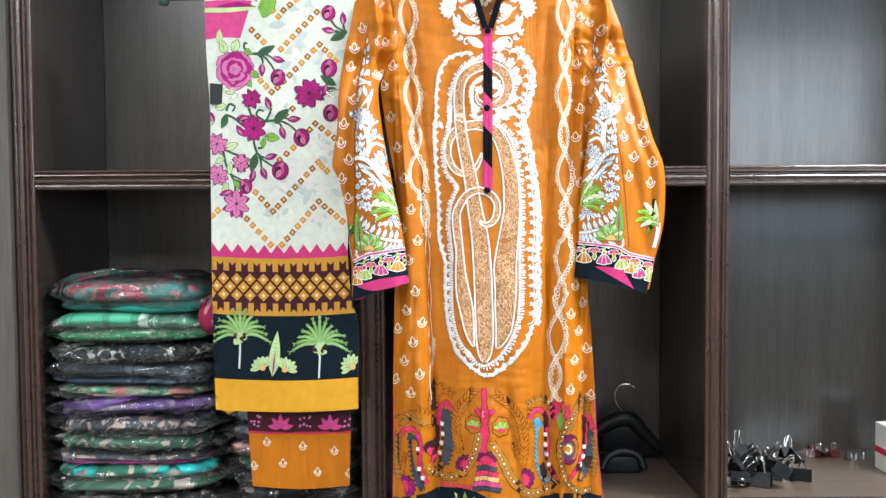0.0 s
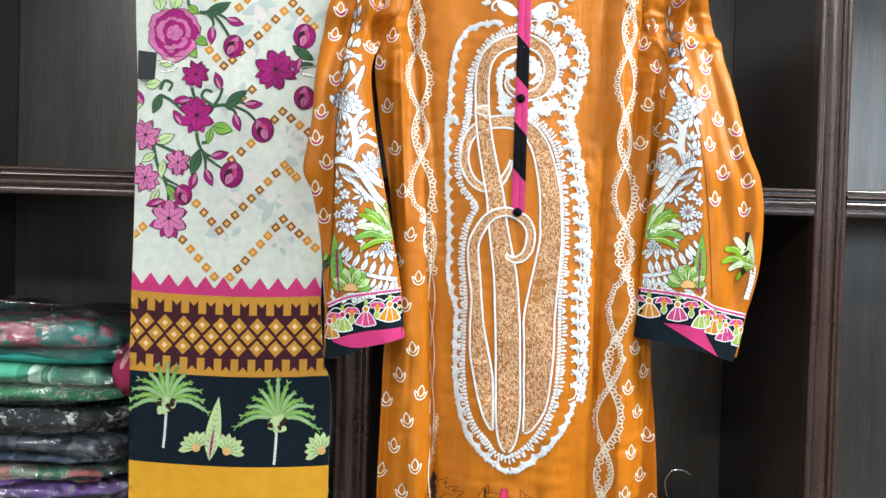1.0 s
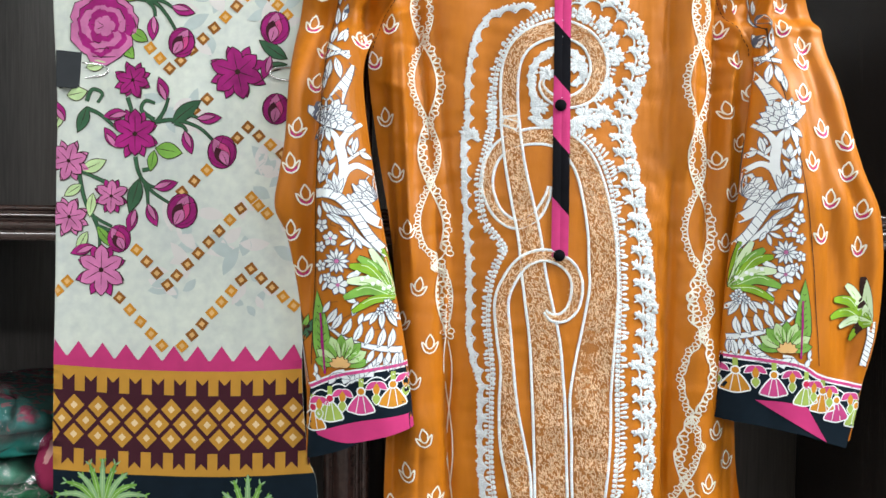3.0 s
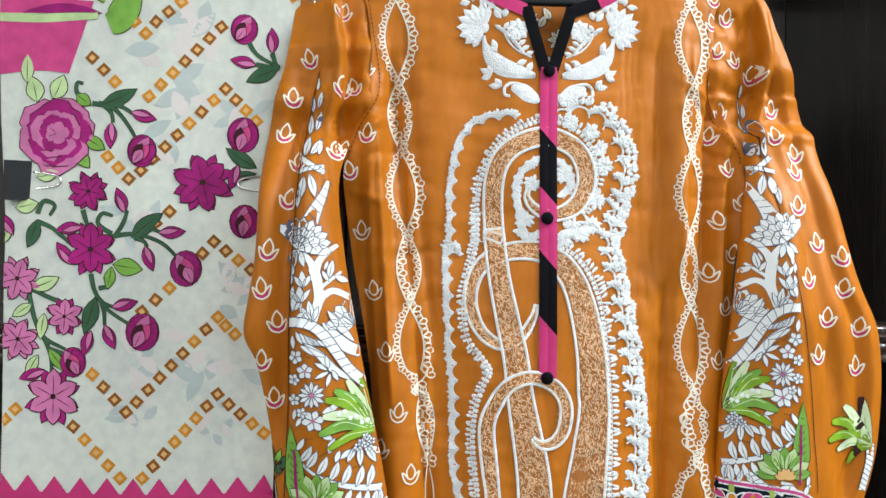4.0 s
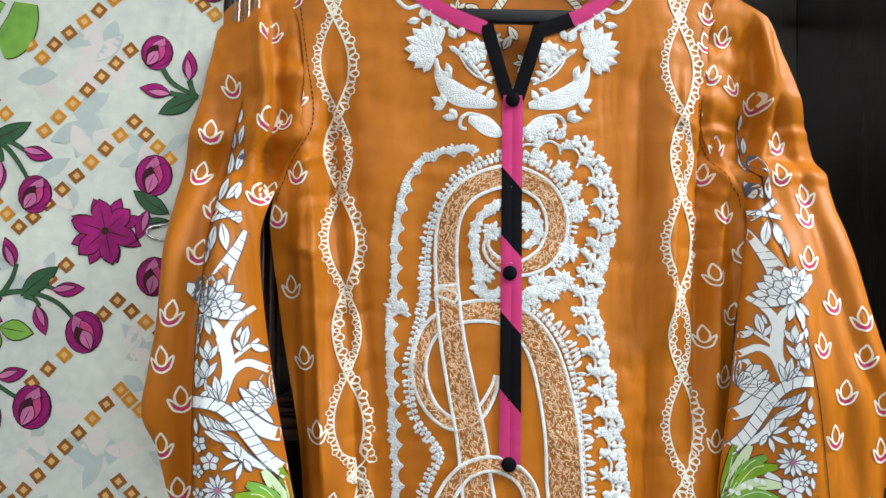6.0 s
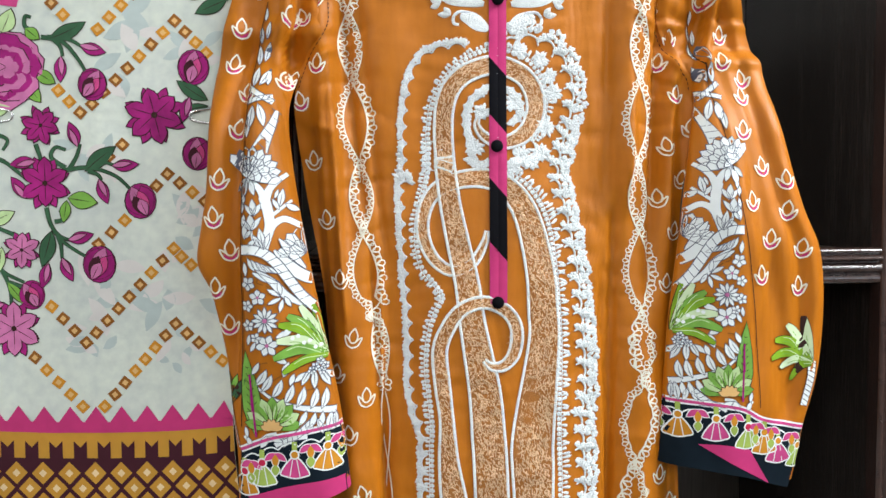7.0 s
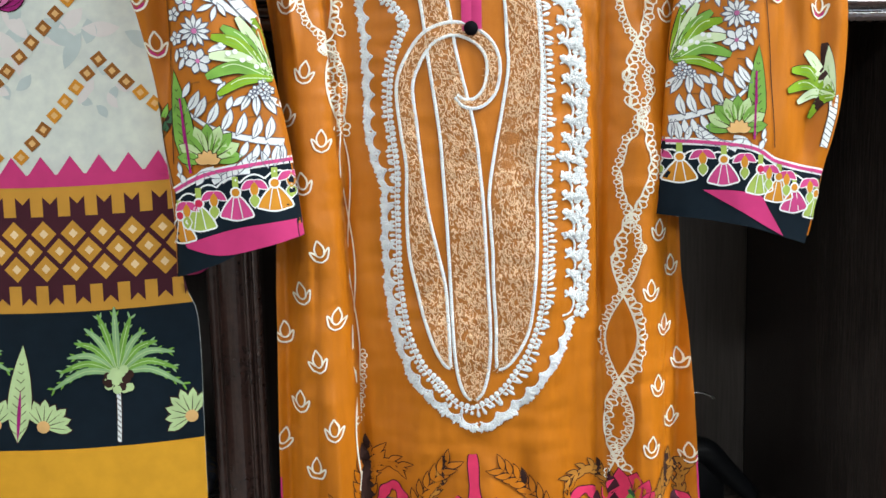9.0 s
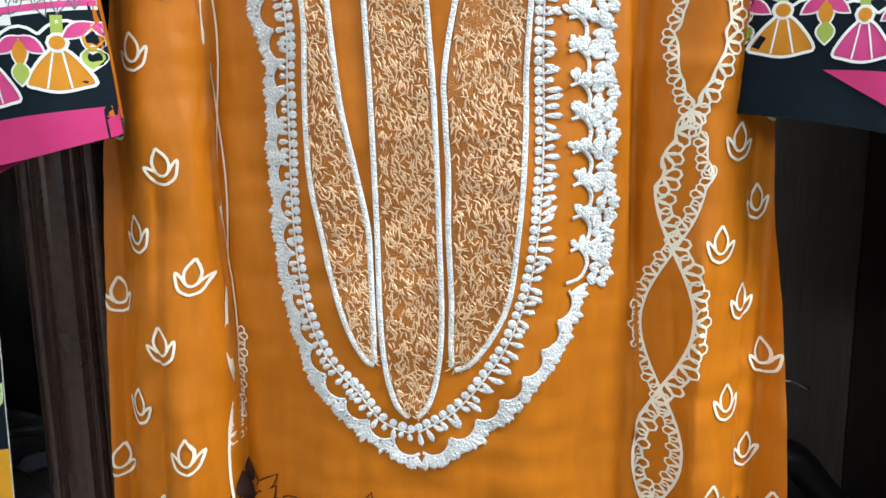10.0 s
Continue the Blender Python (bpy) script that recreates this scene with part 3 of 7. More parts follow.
class Pattern:
    """Gathers stitched or printed shapes, given in x and z, and lays them on a cloth."""

    def __init__(self, surf):
        self.lo, self.hi = EDGES.get(surf, (None, None))
        self.surf, self.v, self.f, self.i, self.m = surf, [], [], [], []

    def mid(self, m):
        if m not in self.m:
            self.m.append(m)
        return self.m.index(m)

    def pt(self, x, z, off):
        if self.lo:
            x = min(max(x, self.lo(z)), self.hi(z))
        self.v.append((x, self.surf(x, z) - off, z))
        return len(self.v) - 1

    def strip(self, pts, w, m, off=0.0007, h=0.0, closed=False):
        """A band along pts; w: width, a number, a function of 0..1, or None for (x, z, w) points."""
        k = self.mid(m)
        n = len(pts)
        prev = first = None
        for i in range(n):
            p = pts[i]
            a = pts[i - 1] if (i or closed) else pts[0]
            b = pts[(i + 1) % n] if (i < n - 1 or closed) else pts[-1]
            dx, dz = b[0] - a[0], b[1] - a[1]
            q = math.hypot(dx, dz) or 1.0
            nx, nz = -dz / q, dx / q
            ww = (p[2] if w is None else w(i / (n - 1)) if callable(w) else w) / 2
            if h:
                row = [self.pt(p[0] + nx * ww, p[1] + nz * ww, off), self.pt(p[0], p[1], off + h), self.pt(p[0] - nx * ww, p[1] - nz * ww, off)]
            else:
                row = [self.pt(p[0] + nx * ww, p[1] + nz * ww, off), self.pt(p[0] - nx * ww, p[1] - nz * ww, off)]
            if prev:
                for c in range(len(row) - 1):
                    self.f.append((prev[c], prev[c + 1], row[c + 1], row[c]))
                    self.i.append(k)
            else:
                first = row
            prev = row
        if closed:
            for c in range(len(first) - 1):
                self.f.append((prev[c], prev[c + 1], first[c + 1], first[c]))
                self.i.append(k)

    def petal(self, x, z, ang, length, width, m, off=0.0007, h=0.0, bend=0.0, peak=0.5, n=5, round_end=False):
        """A leaf or petal from its foot (x, z) along ang (degrees, 0 right, 90 up)."""
        pts = []
        a = math.radians(ang)
        px, pz = x, z
        for i in range(n + 1):
            u = i / n
            s = (u / peak) if u < peak else (1 - u) / (1 - peak)
            wv = math.sin(math.pi / 2 * max(0.0, s)) ** (0.5 if round_end else 0.9)
            pts.append((px, pz, max(0.0002, width * wv)))
            px += math.cos(a) * length / n
            pz += math.sin(a) * length / n
            a += math.radians(bend) / n
        self.strip(pts, None, m, off, h)
        return px, pz

    def leaf(self, x, z, ang, length, width, fill, line=M_LINE, off=0.0007, bend=0.0, peak=0.45, edge=0.0011, vein=True, rim=0.0):
        """A printed leaf or petal with a drawn outline; rim: width of an outline laid over its neighbours."""
        a = math.radians(ang)
        self.petal(x - edge * math.cos(a), z - edge * math.sin(a), ang, length + 2.4 * edge, width + 2 * edge, line, off, 0, bend, peak, 6)
        e = self.petal(x, z, ang, length, width, fill, off + 0.0003, 0, bend, peak, 6)
        if rim:
            px, pz, sides = x, z, ([], [])
            for i in range(7):
                u = i / 6
                wv = math.sin(math.pi / 2 * max(0.0, (u / peak) if u < peak else (1 - u) / (1 - peak))) ** 0.9 * width / 2
                for k, sg in enumerate((-1, 1)):
                    sides[k].append((px - sg * math.sin(a) * wv, pz + sg * math.cos(a) * wv))
                px, pz = px + math.cos(a) * length / 6, pz + math.sin(a) * length / 6
                a += math.radians(bend) / 6
            self.strip(sides[0] + sides[1][-2::-1], rim, line, off + 0.0006)
        if vein and length > 0.012:
            self.petal(x, z, ang, length * 0.8, 0.0009, line, off + 0.0005, 0, bend, 0.4, 5)
        return e

    def disc(self, x, z, r, m, off=0.0007, h=0.0, n=10, rz=None):
        k = self.mid(m)
        c = self.pt(x, z, off + h)
        ring = [self.pt(x + r * math.cos(2 * math.pi * i / n), z + (rz or r) * math.sin(2 * math.pi * i / n), off) for i in range(n)]
        for i in range(n):
            self.f.append((c, ring[i], ring[(i + 1) % n]))
            self.i.append(k)

    def poly(self, pts, m, off=0.0007):
        """A filled shape, star-shaped about its middle."""
        k = self.mid(m)
        cx, cz = sum(p[0] for p in pts) / len(pts), sum(p[1] for p in pts) / len(pts)
        c = self.pt(cx, cz, off)
        r1 = [self.pt((p[0] + cx) / 2, (p[1] + cz) / 2, off) for p in pts]
        r2 = [self.pt(p[0], p[1], off) for p in pts]
        n = len(pts)
        for i in range(n):
            j = (i + 1) % n
            self.f += [(c, r1[i], r1[j]), (r1[i], r2[i], r2[j], r1[j])]
            self.i += [k, k]

    def diamond(self, x, z, r, m, off=0.0007, turn=0, rz=None):
        rz = rz or r
        q = [(x + r * math.cos(math.radians(turn + 90 * i)), z + rz * math.sin(math.radians(turn + 90 * i))) for i in range(4)]
        k = self.mid(m)
        self.f.append(tuple(self.pt(a, b, off) for a, b in q))
        self.i.append(k)

    def make(self, name, parent, label="", smooth=True):
        return mesh_ob(name, self.v, self.f, self.m, OWNER.get(self.surf, parent), label, self.i, smooth)


rnd = random.Random(5)


def along(pts, step):
    """Even steps along a line: (x, z, way x, way z)."""
    out, need = [], 0.0
    for (x0, z0, *_), (x1, z1, *_) in zip(pts, pts[1:]):
        d = math.hypot(x1 - x0, z1 - z0)
        if d < 1e-9:
            continue
        while need <= d:
            u = need / d
            out.append((x0 + (x1 - x0) * u, z0 + (z1 - z0) * u, (x1 - x0) / d, (z1 - z0) / d))
            need += step
        need -= d
    return out


def tulip(p, x, z, s, turn=0, fill=None, m=M_CREAM):
    """A small outlined tulip of height s, open at the top."""
    c, q = math.cos(math.radians(turn)), math.sin(math.radians(turn))
    to = lambda a, b: (x + s * (a * c - b * q), z + s * (a * q + b * c))
    if fill:
        for sx in (-1, 1):
            p.strip(spline([to(0.0, -0.42), to(sx * 0.16, -0.30), to(sx * 0.30, -0.06)], 4), lambda u: s * 0.16 * math.sin(math.pi * min(1, u + 0.15)), fill, 0.0006)
    w = 0.0019 * (s / 0.026)
    mid = [to(0, 0.50), to(-0.19, 0.18), to(-0.15, -0.12), to(0, -0.22), to(0.15, -0.12), to(0.19, 0.18), to(0, 0.50)]
    p.strip(spline(mid, 3), w, m, 0.0010, 0.0002)
    for sx in (-1, 1):
        side = [to(0, -0.45), to(sx * 0.24, -0.34), to(sx * 0.36, -0.10), to(sx * 0.40, 0.10), to(sx * 0.24, -0.02), to(sx * 0.15, -0.14)]
        p.strip(spline(side, 3), w, m, 0.0010, 0.0002)


def scallops(p, path, pitch, side, lobe, lengths, bulge=0.3, cord=True, m=M_THREAD, count=7):
    """A border of hanging arcs with stitched lobes; side: 1 throws the lobes to the left of the path's way, -1 to its right."""
    st = along(path, pitch)
    for (x0, z0, _, _), (x1, z1, _, _) in zip(st, st[1:]):
        dx, dz = x1 - x0, z1 - z0
        nx, nz = -dz * side, dx * side
        arc = []
        for i in range(9):
            u = i / 8
            b = bulge * (4 * u * (1 - u)) ** 0.8
            arc.append((x0 + dx * u + nx * b, z0 + dz * u + nz * b))
        if cord:
            p.strip(arc, 0.0020, m, 0.0010, 0.0012)
        base = math.degrees(math.atan2(nz, nx))
        for i in range(count):
            u = (i + 0.5) / count
            b = bulge * (4 * u * (1 - u)) ** 0.8
            x, z = x0 + dx * u + nx * b, z0 + dz * u + nz * b
            L = lengths(u) * rnd.uniform(0.8, 1.15)
            fan = -side * (u - 0.5) * 70 + rnd.uniform(-14, 14)
            for q in (-20, 0, 20):                                      # each lobe is a tuft of three stitches
                p.petal(x, z, base + fan + q + rnd.uniform(-9, 9), L * rnd.uniform(0.78, 1.1), lobe * 0.72 * rnd.uniform(0.85, 1.2), m, 0.0006 + 0.0009 * rnd.random(), 0.0011, rnd.uniform(-25, 25), 0.78, 7, True)


def inset(path, d):
    """The path moved sideways by d, to the left of its way."""
    out = []
    for i, p in enumerate(path):
        a, b = path[max(i - 1, 0)], path[min(i + 1, len(path) - 1)]
        q = math.hypot(b[0] - a[0], b[1] - a[1]) or 1
        out.append((p[0] - (b[1] - a[1]) / q * d, p[1] + (b[0] - a[0]) / q * d))
    return out


def wings(p, path, pitch, reach=0.036, m=M_THREAD):
    """A border of swept leafy wings, thrown to the left of the path's way and backwards along it."""
    for x, z, tx, tz in along(path, pitch):
        nx, nz = -tz, tx
        at = lambda a, b: (x + nx * a * reach - tx * b * reach, z + nz * a * reach - tz * b * reach)
        p.strip(spline([at(0.04, -0.06), at(0.34, 0.06), at(0.44, 0.34), at(0.36, 0.56), at(0.14, 0.74)], 4), lambda u: 0.0022 + 0.0012 * u, m, 0.0010, 0.0014)
        out = math.degrees(math.atan2(nz, nx))
        turn_ = 1 if nx * tz - nz * tx > 0 else -1
        for a, b, way in ((0.78, 0.02, 8), (0.86, 0.22, -4), (0.84, 0.42, -12), (0.78, 0.58, -30), (0.56, 0.08, 10), (0.60, 0.28, 0), (0.60, 0.46, -45), (0.50, 0.54, -70), (0.38, 0.60, -85), (0.24, 0.66, -100)):
            foot = at(a * rnd.uniform(0.76, 0.94), b + rnd.uniform(-0.04, 0.04))
            for q in (-26, 0, 26):
                p.petal(*foot, out + turn_ * way + q + rnd.uniform(-12, 12), rnd.uniform(0.0070, 0.0100), 0.0042, m, 0.0006 + 0.0011 * rnd.random(), 0.0013, rnd.uniform(-25, 25), 0.76, 7, True)



def beads(p, path, length, m=M_THREAD):
    """A row of round beads beside the path with a row of petals beyond it, on the left of its way."""
    for x, z, tx, tz in along(path, 0.0060):
        p.disc(x - tz * 0.0036, z + tx * 0.0036, 0.0028 * rnd.uniform(0.9, 1.12), m, 0.0008, 0.0015, 8)
    for x, z, tx, tz in along(path, 0.0050):
        a = math.degrees(math.atan2(tx, -tz)) + rnd.uniform(-30, 30)
        p.petal(x - tz * 0.0068, z + tx * 0.0068, a, length * rnd.uniform(0.6, 1.15), 0.0038, m, 0.0007 + 0.0008 * rnd.random(), 0.0011, rnd.uniform(-25, 25), 0.74, 5, True)
    p.strip(inset(path, 0.0066), 0.0013, m, 0.0008, 0.0008)


def lace(p, path, pitch=0.0125, side=1, m=M_CREAM, size=1.0):
    """A line of small three-looped rosettes."""
    p.strip(path, 0.0014 * size, m, 0.0009, 0.0003)
    for x, z, dx, dz in along(path, pitch * size):
        base = math.degrees(math.atan2(dx * side, -dz * side))
        for k in (-52, 0, 52):
            a = math.radians(base + k)
            L, w = 0.0088 * size, 0.0027 * size
            loop = [(x + L * (0.5 - 0.5 * math.cos(q)) * math.cos(a) - w * math.sin(q) * math.sin(a) * (0.5 - 0.5 * math.cos(q)) ** 0.5 * 1.3,
                     z + L * (0.5 - 0.5 * math.cos(q)) * math.sin(a) + w * math.sin(q) * math.cos(a) * (0.5 - 0.5 * math.cos(q)) ** 0.5 * 1.3) for q in [2 * math.pi * i / 9 for i in range(9)]]
            p.strip(loop, 0.0012 * size, m, 0.0009, 0.0003, True)


def blossom(p, x, z, r, n, fill, line=M_LINE, heart=None, turn=0, off=0.0007, width=0.75, vein=True, rim=0.0):
    """A flower of n outlined petals."""
    for i in range(n):
        p.leaf(x, z, turn + 360 * i / n, r * rnd.uniform(0.92, 1.06), r * width * 2 * math.pi / n * 0.62, fill, line, off + 0.00002 * i, peak=0.62, edge=min(0.0011, r * 0.05), vein=vein, rim=rim)
    if heart:
        p.disc(x, z, r * 0.17, heart, off + 0.0009)

# ---- tunic: embroidered medallion ----
strip_c = spline([(0.089, 1.487, 0.0031), (0.085, 1.471, 0.0075), (0.071, 1.449, 0.0112), (0.047, 1.439, 0.0124), (0.024, 1.454, 0.0137), (0.012, 1.484, 0.0150), (0.015, 1.514, 0.0162), (0.030, 1.537, 0.0188), (0.059, 1.549, 0.0213), (0.094, 1.549, 0.0250), (0.119, 1.534, 0.0288), (0.136, 1.508, 0.0325), (0.147, 1.471, 0.0361), (0.154, 1.430, 0.0386), (0.156, 1.389, 0.0397), (0.156, 1.349, 0.0409), (0.141, 1.240, 0.0546), (0.140, 1.205, 0.0552), (0.140, 1.169, 0.0517), (0.138, 1.133, 0.0483), (0.136, 1.095, 0.0413), (0.131, 1.073, 0.0315), (0.124, 1.054, 0.0172), (0.118, 1.046, 0.0036)], 8)
strip_b = spline([(0.080, 1.623, 0.0031), (0.079, 1.613, 0.0062), (0.088, 1.601, 0.0104), (0.105, 1.593, 0.0135), (0.125, 1.597, 0.0187), (0.141, 1.609, 0.0218), (0.151, 1.632, 0.0239), (0.148, 1.657, 0.0240), (0.133, 1.677, 0.0240), (0.103, 1.688, 0.0240), (0.072, 1.680, 0.0240), (0.052, 1.665, 0.0240), (0.041, 1.642, 0.0239), (0.038, 1.608, 0.0239), (0.040, 1.567, 0.0238), (0.039, 1.574, 0.0251), (0.045, 1.520, 0.0262), (0.054, 1.472, 0.0287), (0.064, 1.423, 0.0311), (0.070, 1.374, 0.0335), (0.083, 1.297, 0.0409), (0.087, 1.244, 0.0432), (0.089, 1.205, 0.0436), (0.091, 1.133, 0.0433), (0.092, 1.077, 0.0430), (0.092, 1.043, 0.0361), (0.092, 1.023, 0.0232), (0.092, 1.014, 0.0071)], 8)
strip_a = spline([(0.083, 1.332, 0.0031), (0.093, 1.324, 0.0087), (0.108, 1.326, 0.0124), (0.120, 1.341, 0.0149), (0.123, 1.368, 0.0149), (0.114, 1.387, 0.0149), (0.097, 1.398, 0.0149), (0.078, 1.401, 0.0149), (0.056, 1.392, 0.0161), (0.040, 1.371, 0.0174), (0.030, 1.343, 0.0186), (0.033, 1.299, 0.0193), (0.037, 1.262, 0.0175), (0.039, 1.213, 0.0247), (0.044, 1.170, 0.0326), (0.051, 1.134, 0.0332), (0.055, 1.104, 0.0277), (0.060, 1.074, 0.0186), (0.065, 1.055, 0.0079), (0.069, 1.050, 0.0021)], 8)
for layer, s in enumerate((strip_c, strip_b, strip_a)):
    base = 0.0008 + 0.0010 * layer
    medallion, dashes = Pattern(body_y), Pattern(body_y)
    medallion.strip([(x, z, max(0.002, w * 0.80)) for x, z, w in s], None, M_COPPER, base, 0.0004)
    for sg in (-1, 1):
        edge = []
        for i, (x, z, w) in enumerate(s):
            a, b = s[max(i - 1, 0)], s[min(i + 1, len(s) - 1)]
            q = math.hypot(b[0] - a[0], b[1] - a[1]) or 1
            edge.append((x - sg * (b[1] - a[1]) / q * w * 0.45, z + sg * (b[0] - a[0]) / q * w * 0.45))
        cord = Pattern(body_y)
        cord.strip(edge, 0.0036, M_THREAD, base + 0.0002, 0.0012)
        cord.make("embroidered_cord", kurta, "raised white thread cord")
    for x, z, dx, dz in along(s, 0.0011):
        w = min(s, key=lambda q: abs(q[0] - x) + abs(q[1] - z))[2] * 0.76
        for _ in range(max(1, round(w / 0.0058))):
            o = rnd.uniform(-0.5, 0.5) * w
            ang = math.degrees(math.atan2(dz, dx)) + rnd.gauss(18, 38)
            dashes.petal(x - dz * o, z + dx * o, ang, rnd.uniform(0.0035, 0.0065), 0.0011, M_COPPERLIGHT, base + 0.0005, 0.0005, rnd.uniform(-40, 40), 0.5, 3)
    band = medallion.make("embroidered_band", kurta, "curling band filled with copper thread")
    tagged(dashes.make("copper_stitching", kurta, "short bright copper stitches"), kind="stuff")

inner_left = spline([(0.092, 1.009), (0.076, 1.016), (0.062, 1.035), (0.044, 1.055), (0.032, 1.082), (0.026, 1.115), (0.023, 1.152), (0.023, 1.188), (0.023, 1.224), (0.024, 1.259), (0.018, 1.323), (0.022, 1.363), (0.030, 1.388), (0.039, 1.409), (0.025, 1.430), (0.013, 1.447), (0.008, 1.480), (0.012, 1.517), (0.022, 1.553), (0.025, 1.594), (0.025, 1.561), (0.023, 1.591), (0.027, 1.631), (0.038, 1.659), (0.058, 1.684), (0.083, 1.699), (0.106, 1.704)], 5)
inner_right = spline([(0.106, 1.704), (0.134, 1.695), (0.153, 1.674), (0.160, 1.645), (0.154, 1.618), (0.141, 1.596)], 5)
inner_right2 = spline([(0.108, 1.554), (0.133, 1.541), (0.152, 1.515), (0.163, 1.481), (0.168, 1.438), (0.171, 1.389), (0.172, 1.341), (0.169, 1.256), (0.169, 1.222), (0.169, 1.186), (0.167, 1.150), (0.164, 1.121), (0.158, 1.092), (0.147, 1.065), (0.132, 1.042), (0.115, 1.023), (0.092, 1.009)], 5)
for path, length in ((inner_left, 0.007), (inner_right, 0.009), (inner_right2, 0.011)):
    border = Pattern(body_y)
    beads(border, path, length)
    border.make("beaded_border", kurta, "raised white thread border of small lobes")
outer_left = spline([(0.096, 0.989), (0.075, 1.002), (0.057, 1.018), (0.039, 1.037), (0.027, 1.063), (0.019, 1.097), (0.015, 1.134), (0.013, 1.171), (0.013, 1.206), (0.013, 1.242), (-0.001, 1.292), (-0.001, 1.351), (-0.004, 1.408), (-0.008, 1.464), (-0.009, 1.513), (-0.011, 1.561), (-0.007, 1.540), (-0.006, 1.580), (-0.006, 1.620), (-0.001, 1.655), (0.009, 1.688), (0.029, 1.704), (0.061, 1.708), (0.077, 1.706)], 5)
outer_right = spline([(0.133, 1.709), (0.154, 1.710), (0.169, 1.698), (0.178, 1.685), (0.183, 1.670), (0.185, 1.649), (0.179, 1.620), (0.173, 1.592), (0.171, 1.593), (0.165, 1.552), (0.174, 1.507), (0.183, 1.462), (0.190, 1.409), (0.194, 1.356), (0.195, 1.300), (0.190, 1.259), (0.191, 1.232), (0.192, 1.200), (0.193, 1.168), (0.193, 1.137), (0.191, 1.110), (0.186, 1.082)], 5)
outer_foot = spline([(0.192, 1.093), (0.186, 1.076), (0.173, 1.054), (0.156, 1.033), (0.128, 1.008), (0.096, 0.989)], 5)
border = Pattern(body_y)
scallops(border, outer_left, 0.020, 1, 0.0042, lambda u: 0.0115 - 0.0048 * math.sin(math.pi * u), 0.32, count=7)
border.make("scalloped_border", kurta, "raised white scalloped thread border")
border = Pattern(body_y)
wings(border, outer_right, 0.0205, 0.031)
border.make("winged_border", kurta, "raised white thread border of swept leafy wings")
border = Pattern(body_y)
scallops(border, outer_foot, 0.0205, 1, 0.0052, lambda u: 0.0125 - 0.004 * math.sin(math.pi * u), 0.32, count=7)
border.make("scalloped_border", kurta, "raised white scalloped thread border")
border = Pattern(body_y)
for path in (spline([(0.069, 1.568), (0.065, 1.593), (0.060, 1.619), (0.063, 1.640), (0.077, 1.657), (0.091, 1.666)], 5), spline([(0.113, 1.665), (0.129, 1.657), (0.138, 1.639), (0.135, 1.621), (0.120, 1.611)], 5), spline([(0.071, 1.578), (0.082, 1.571), (0.093, 1.576)], 5)):
    scallops(border, path, 0.012, -1, 0.0055, lambda u: 0.010, 0.2, count=4)
for x, z, r in ((*(0.156, 1.581), 0.014), (*(0.164, 1.612), 0.015), (*(0.174, 1.654), 0.013), (*(0.131, 1.577), 0.016), (*(0.168, 1.674), 0.012), (*(0.076, 1.588), 0.013), (*(0.157, 1.695), 0.012), (*(0.144, 1.570), 0.012), (*(0.085, 1.630), 0.012), (*(0.124, 1.642), 0.014), (*(0.133, 1.705), 0.012), (*(0.123, 1.564), 0.012)):
    for k in range(8):
        for q in (-14, 14):
            border.petal(x, z, 45 * k + q + rnd.uniform(-12, 12), r * rnd.uniform(0.7, 1.1), 0.0046, M_THREAD, 0.0006 + 0.0008 * rnd.random(), 0.0012, rnd.uniform(-20, 20), 0.65, 4, True)
tagged(border.make("leafy_filling", kurta, "raised white leafy thread filling inside the curl"), kind="stuff")

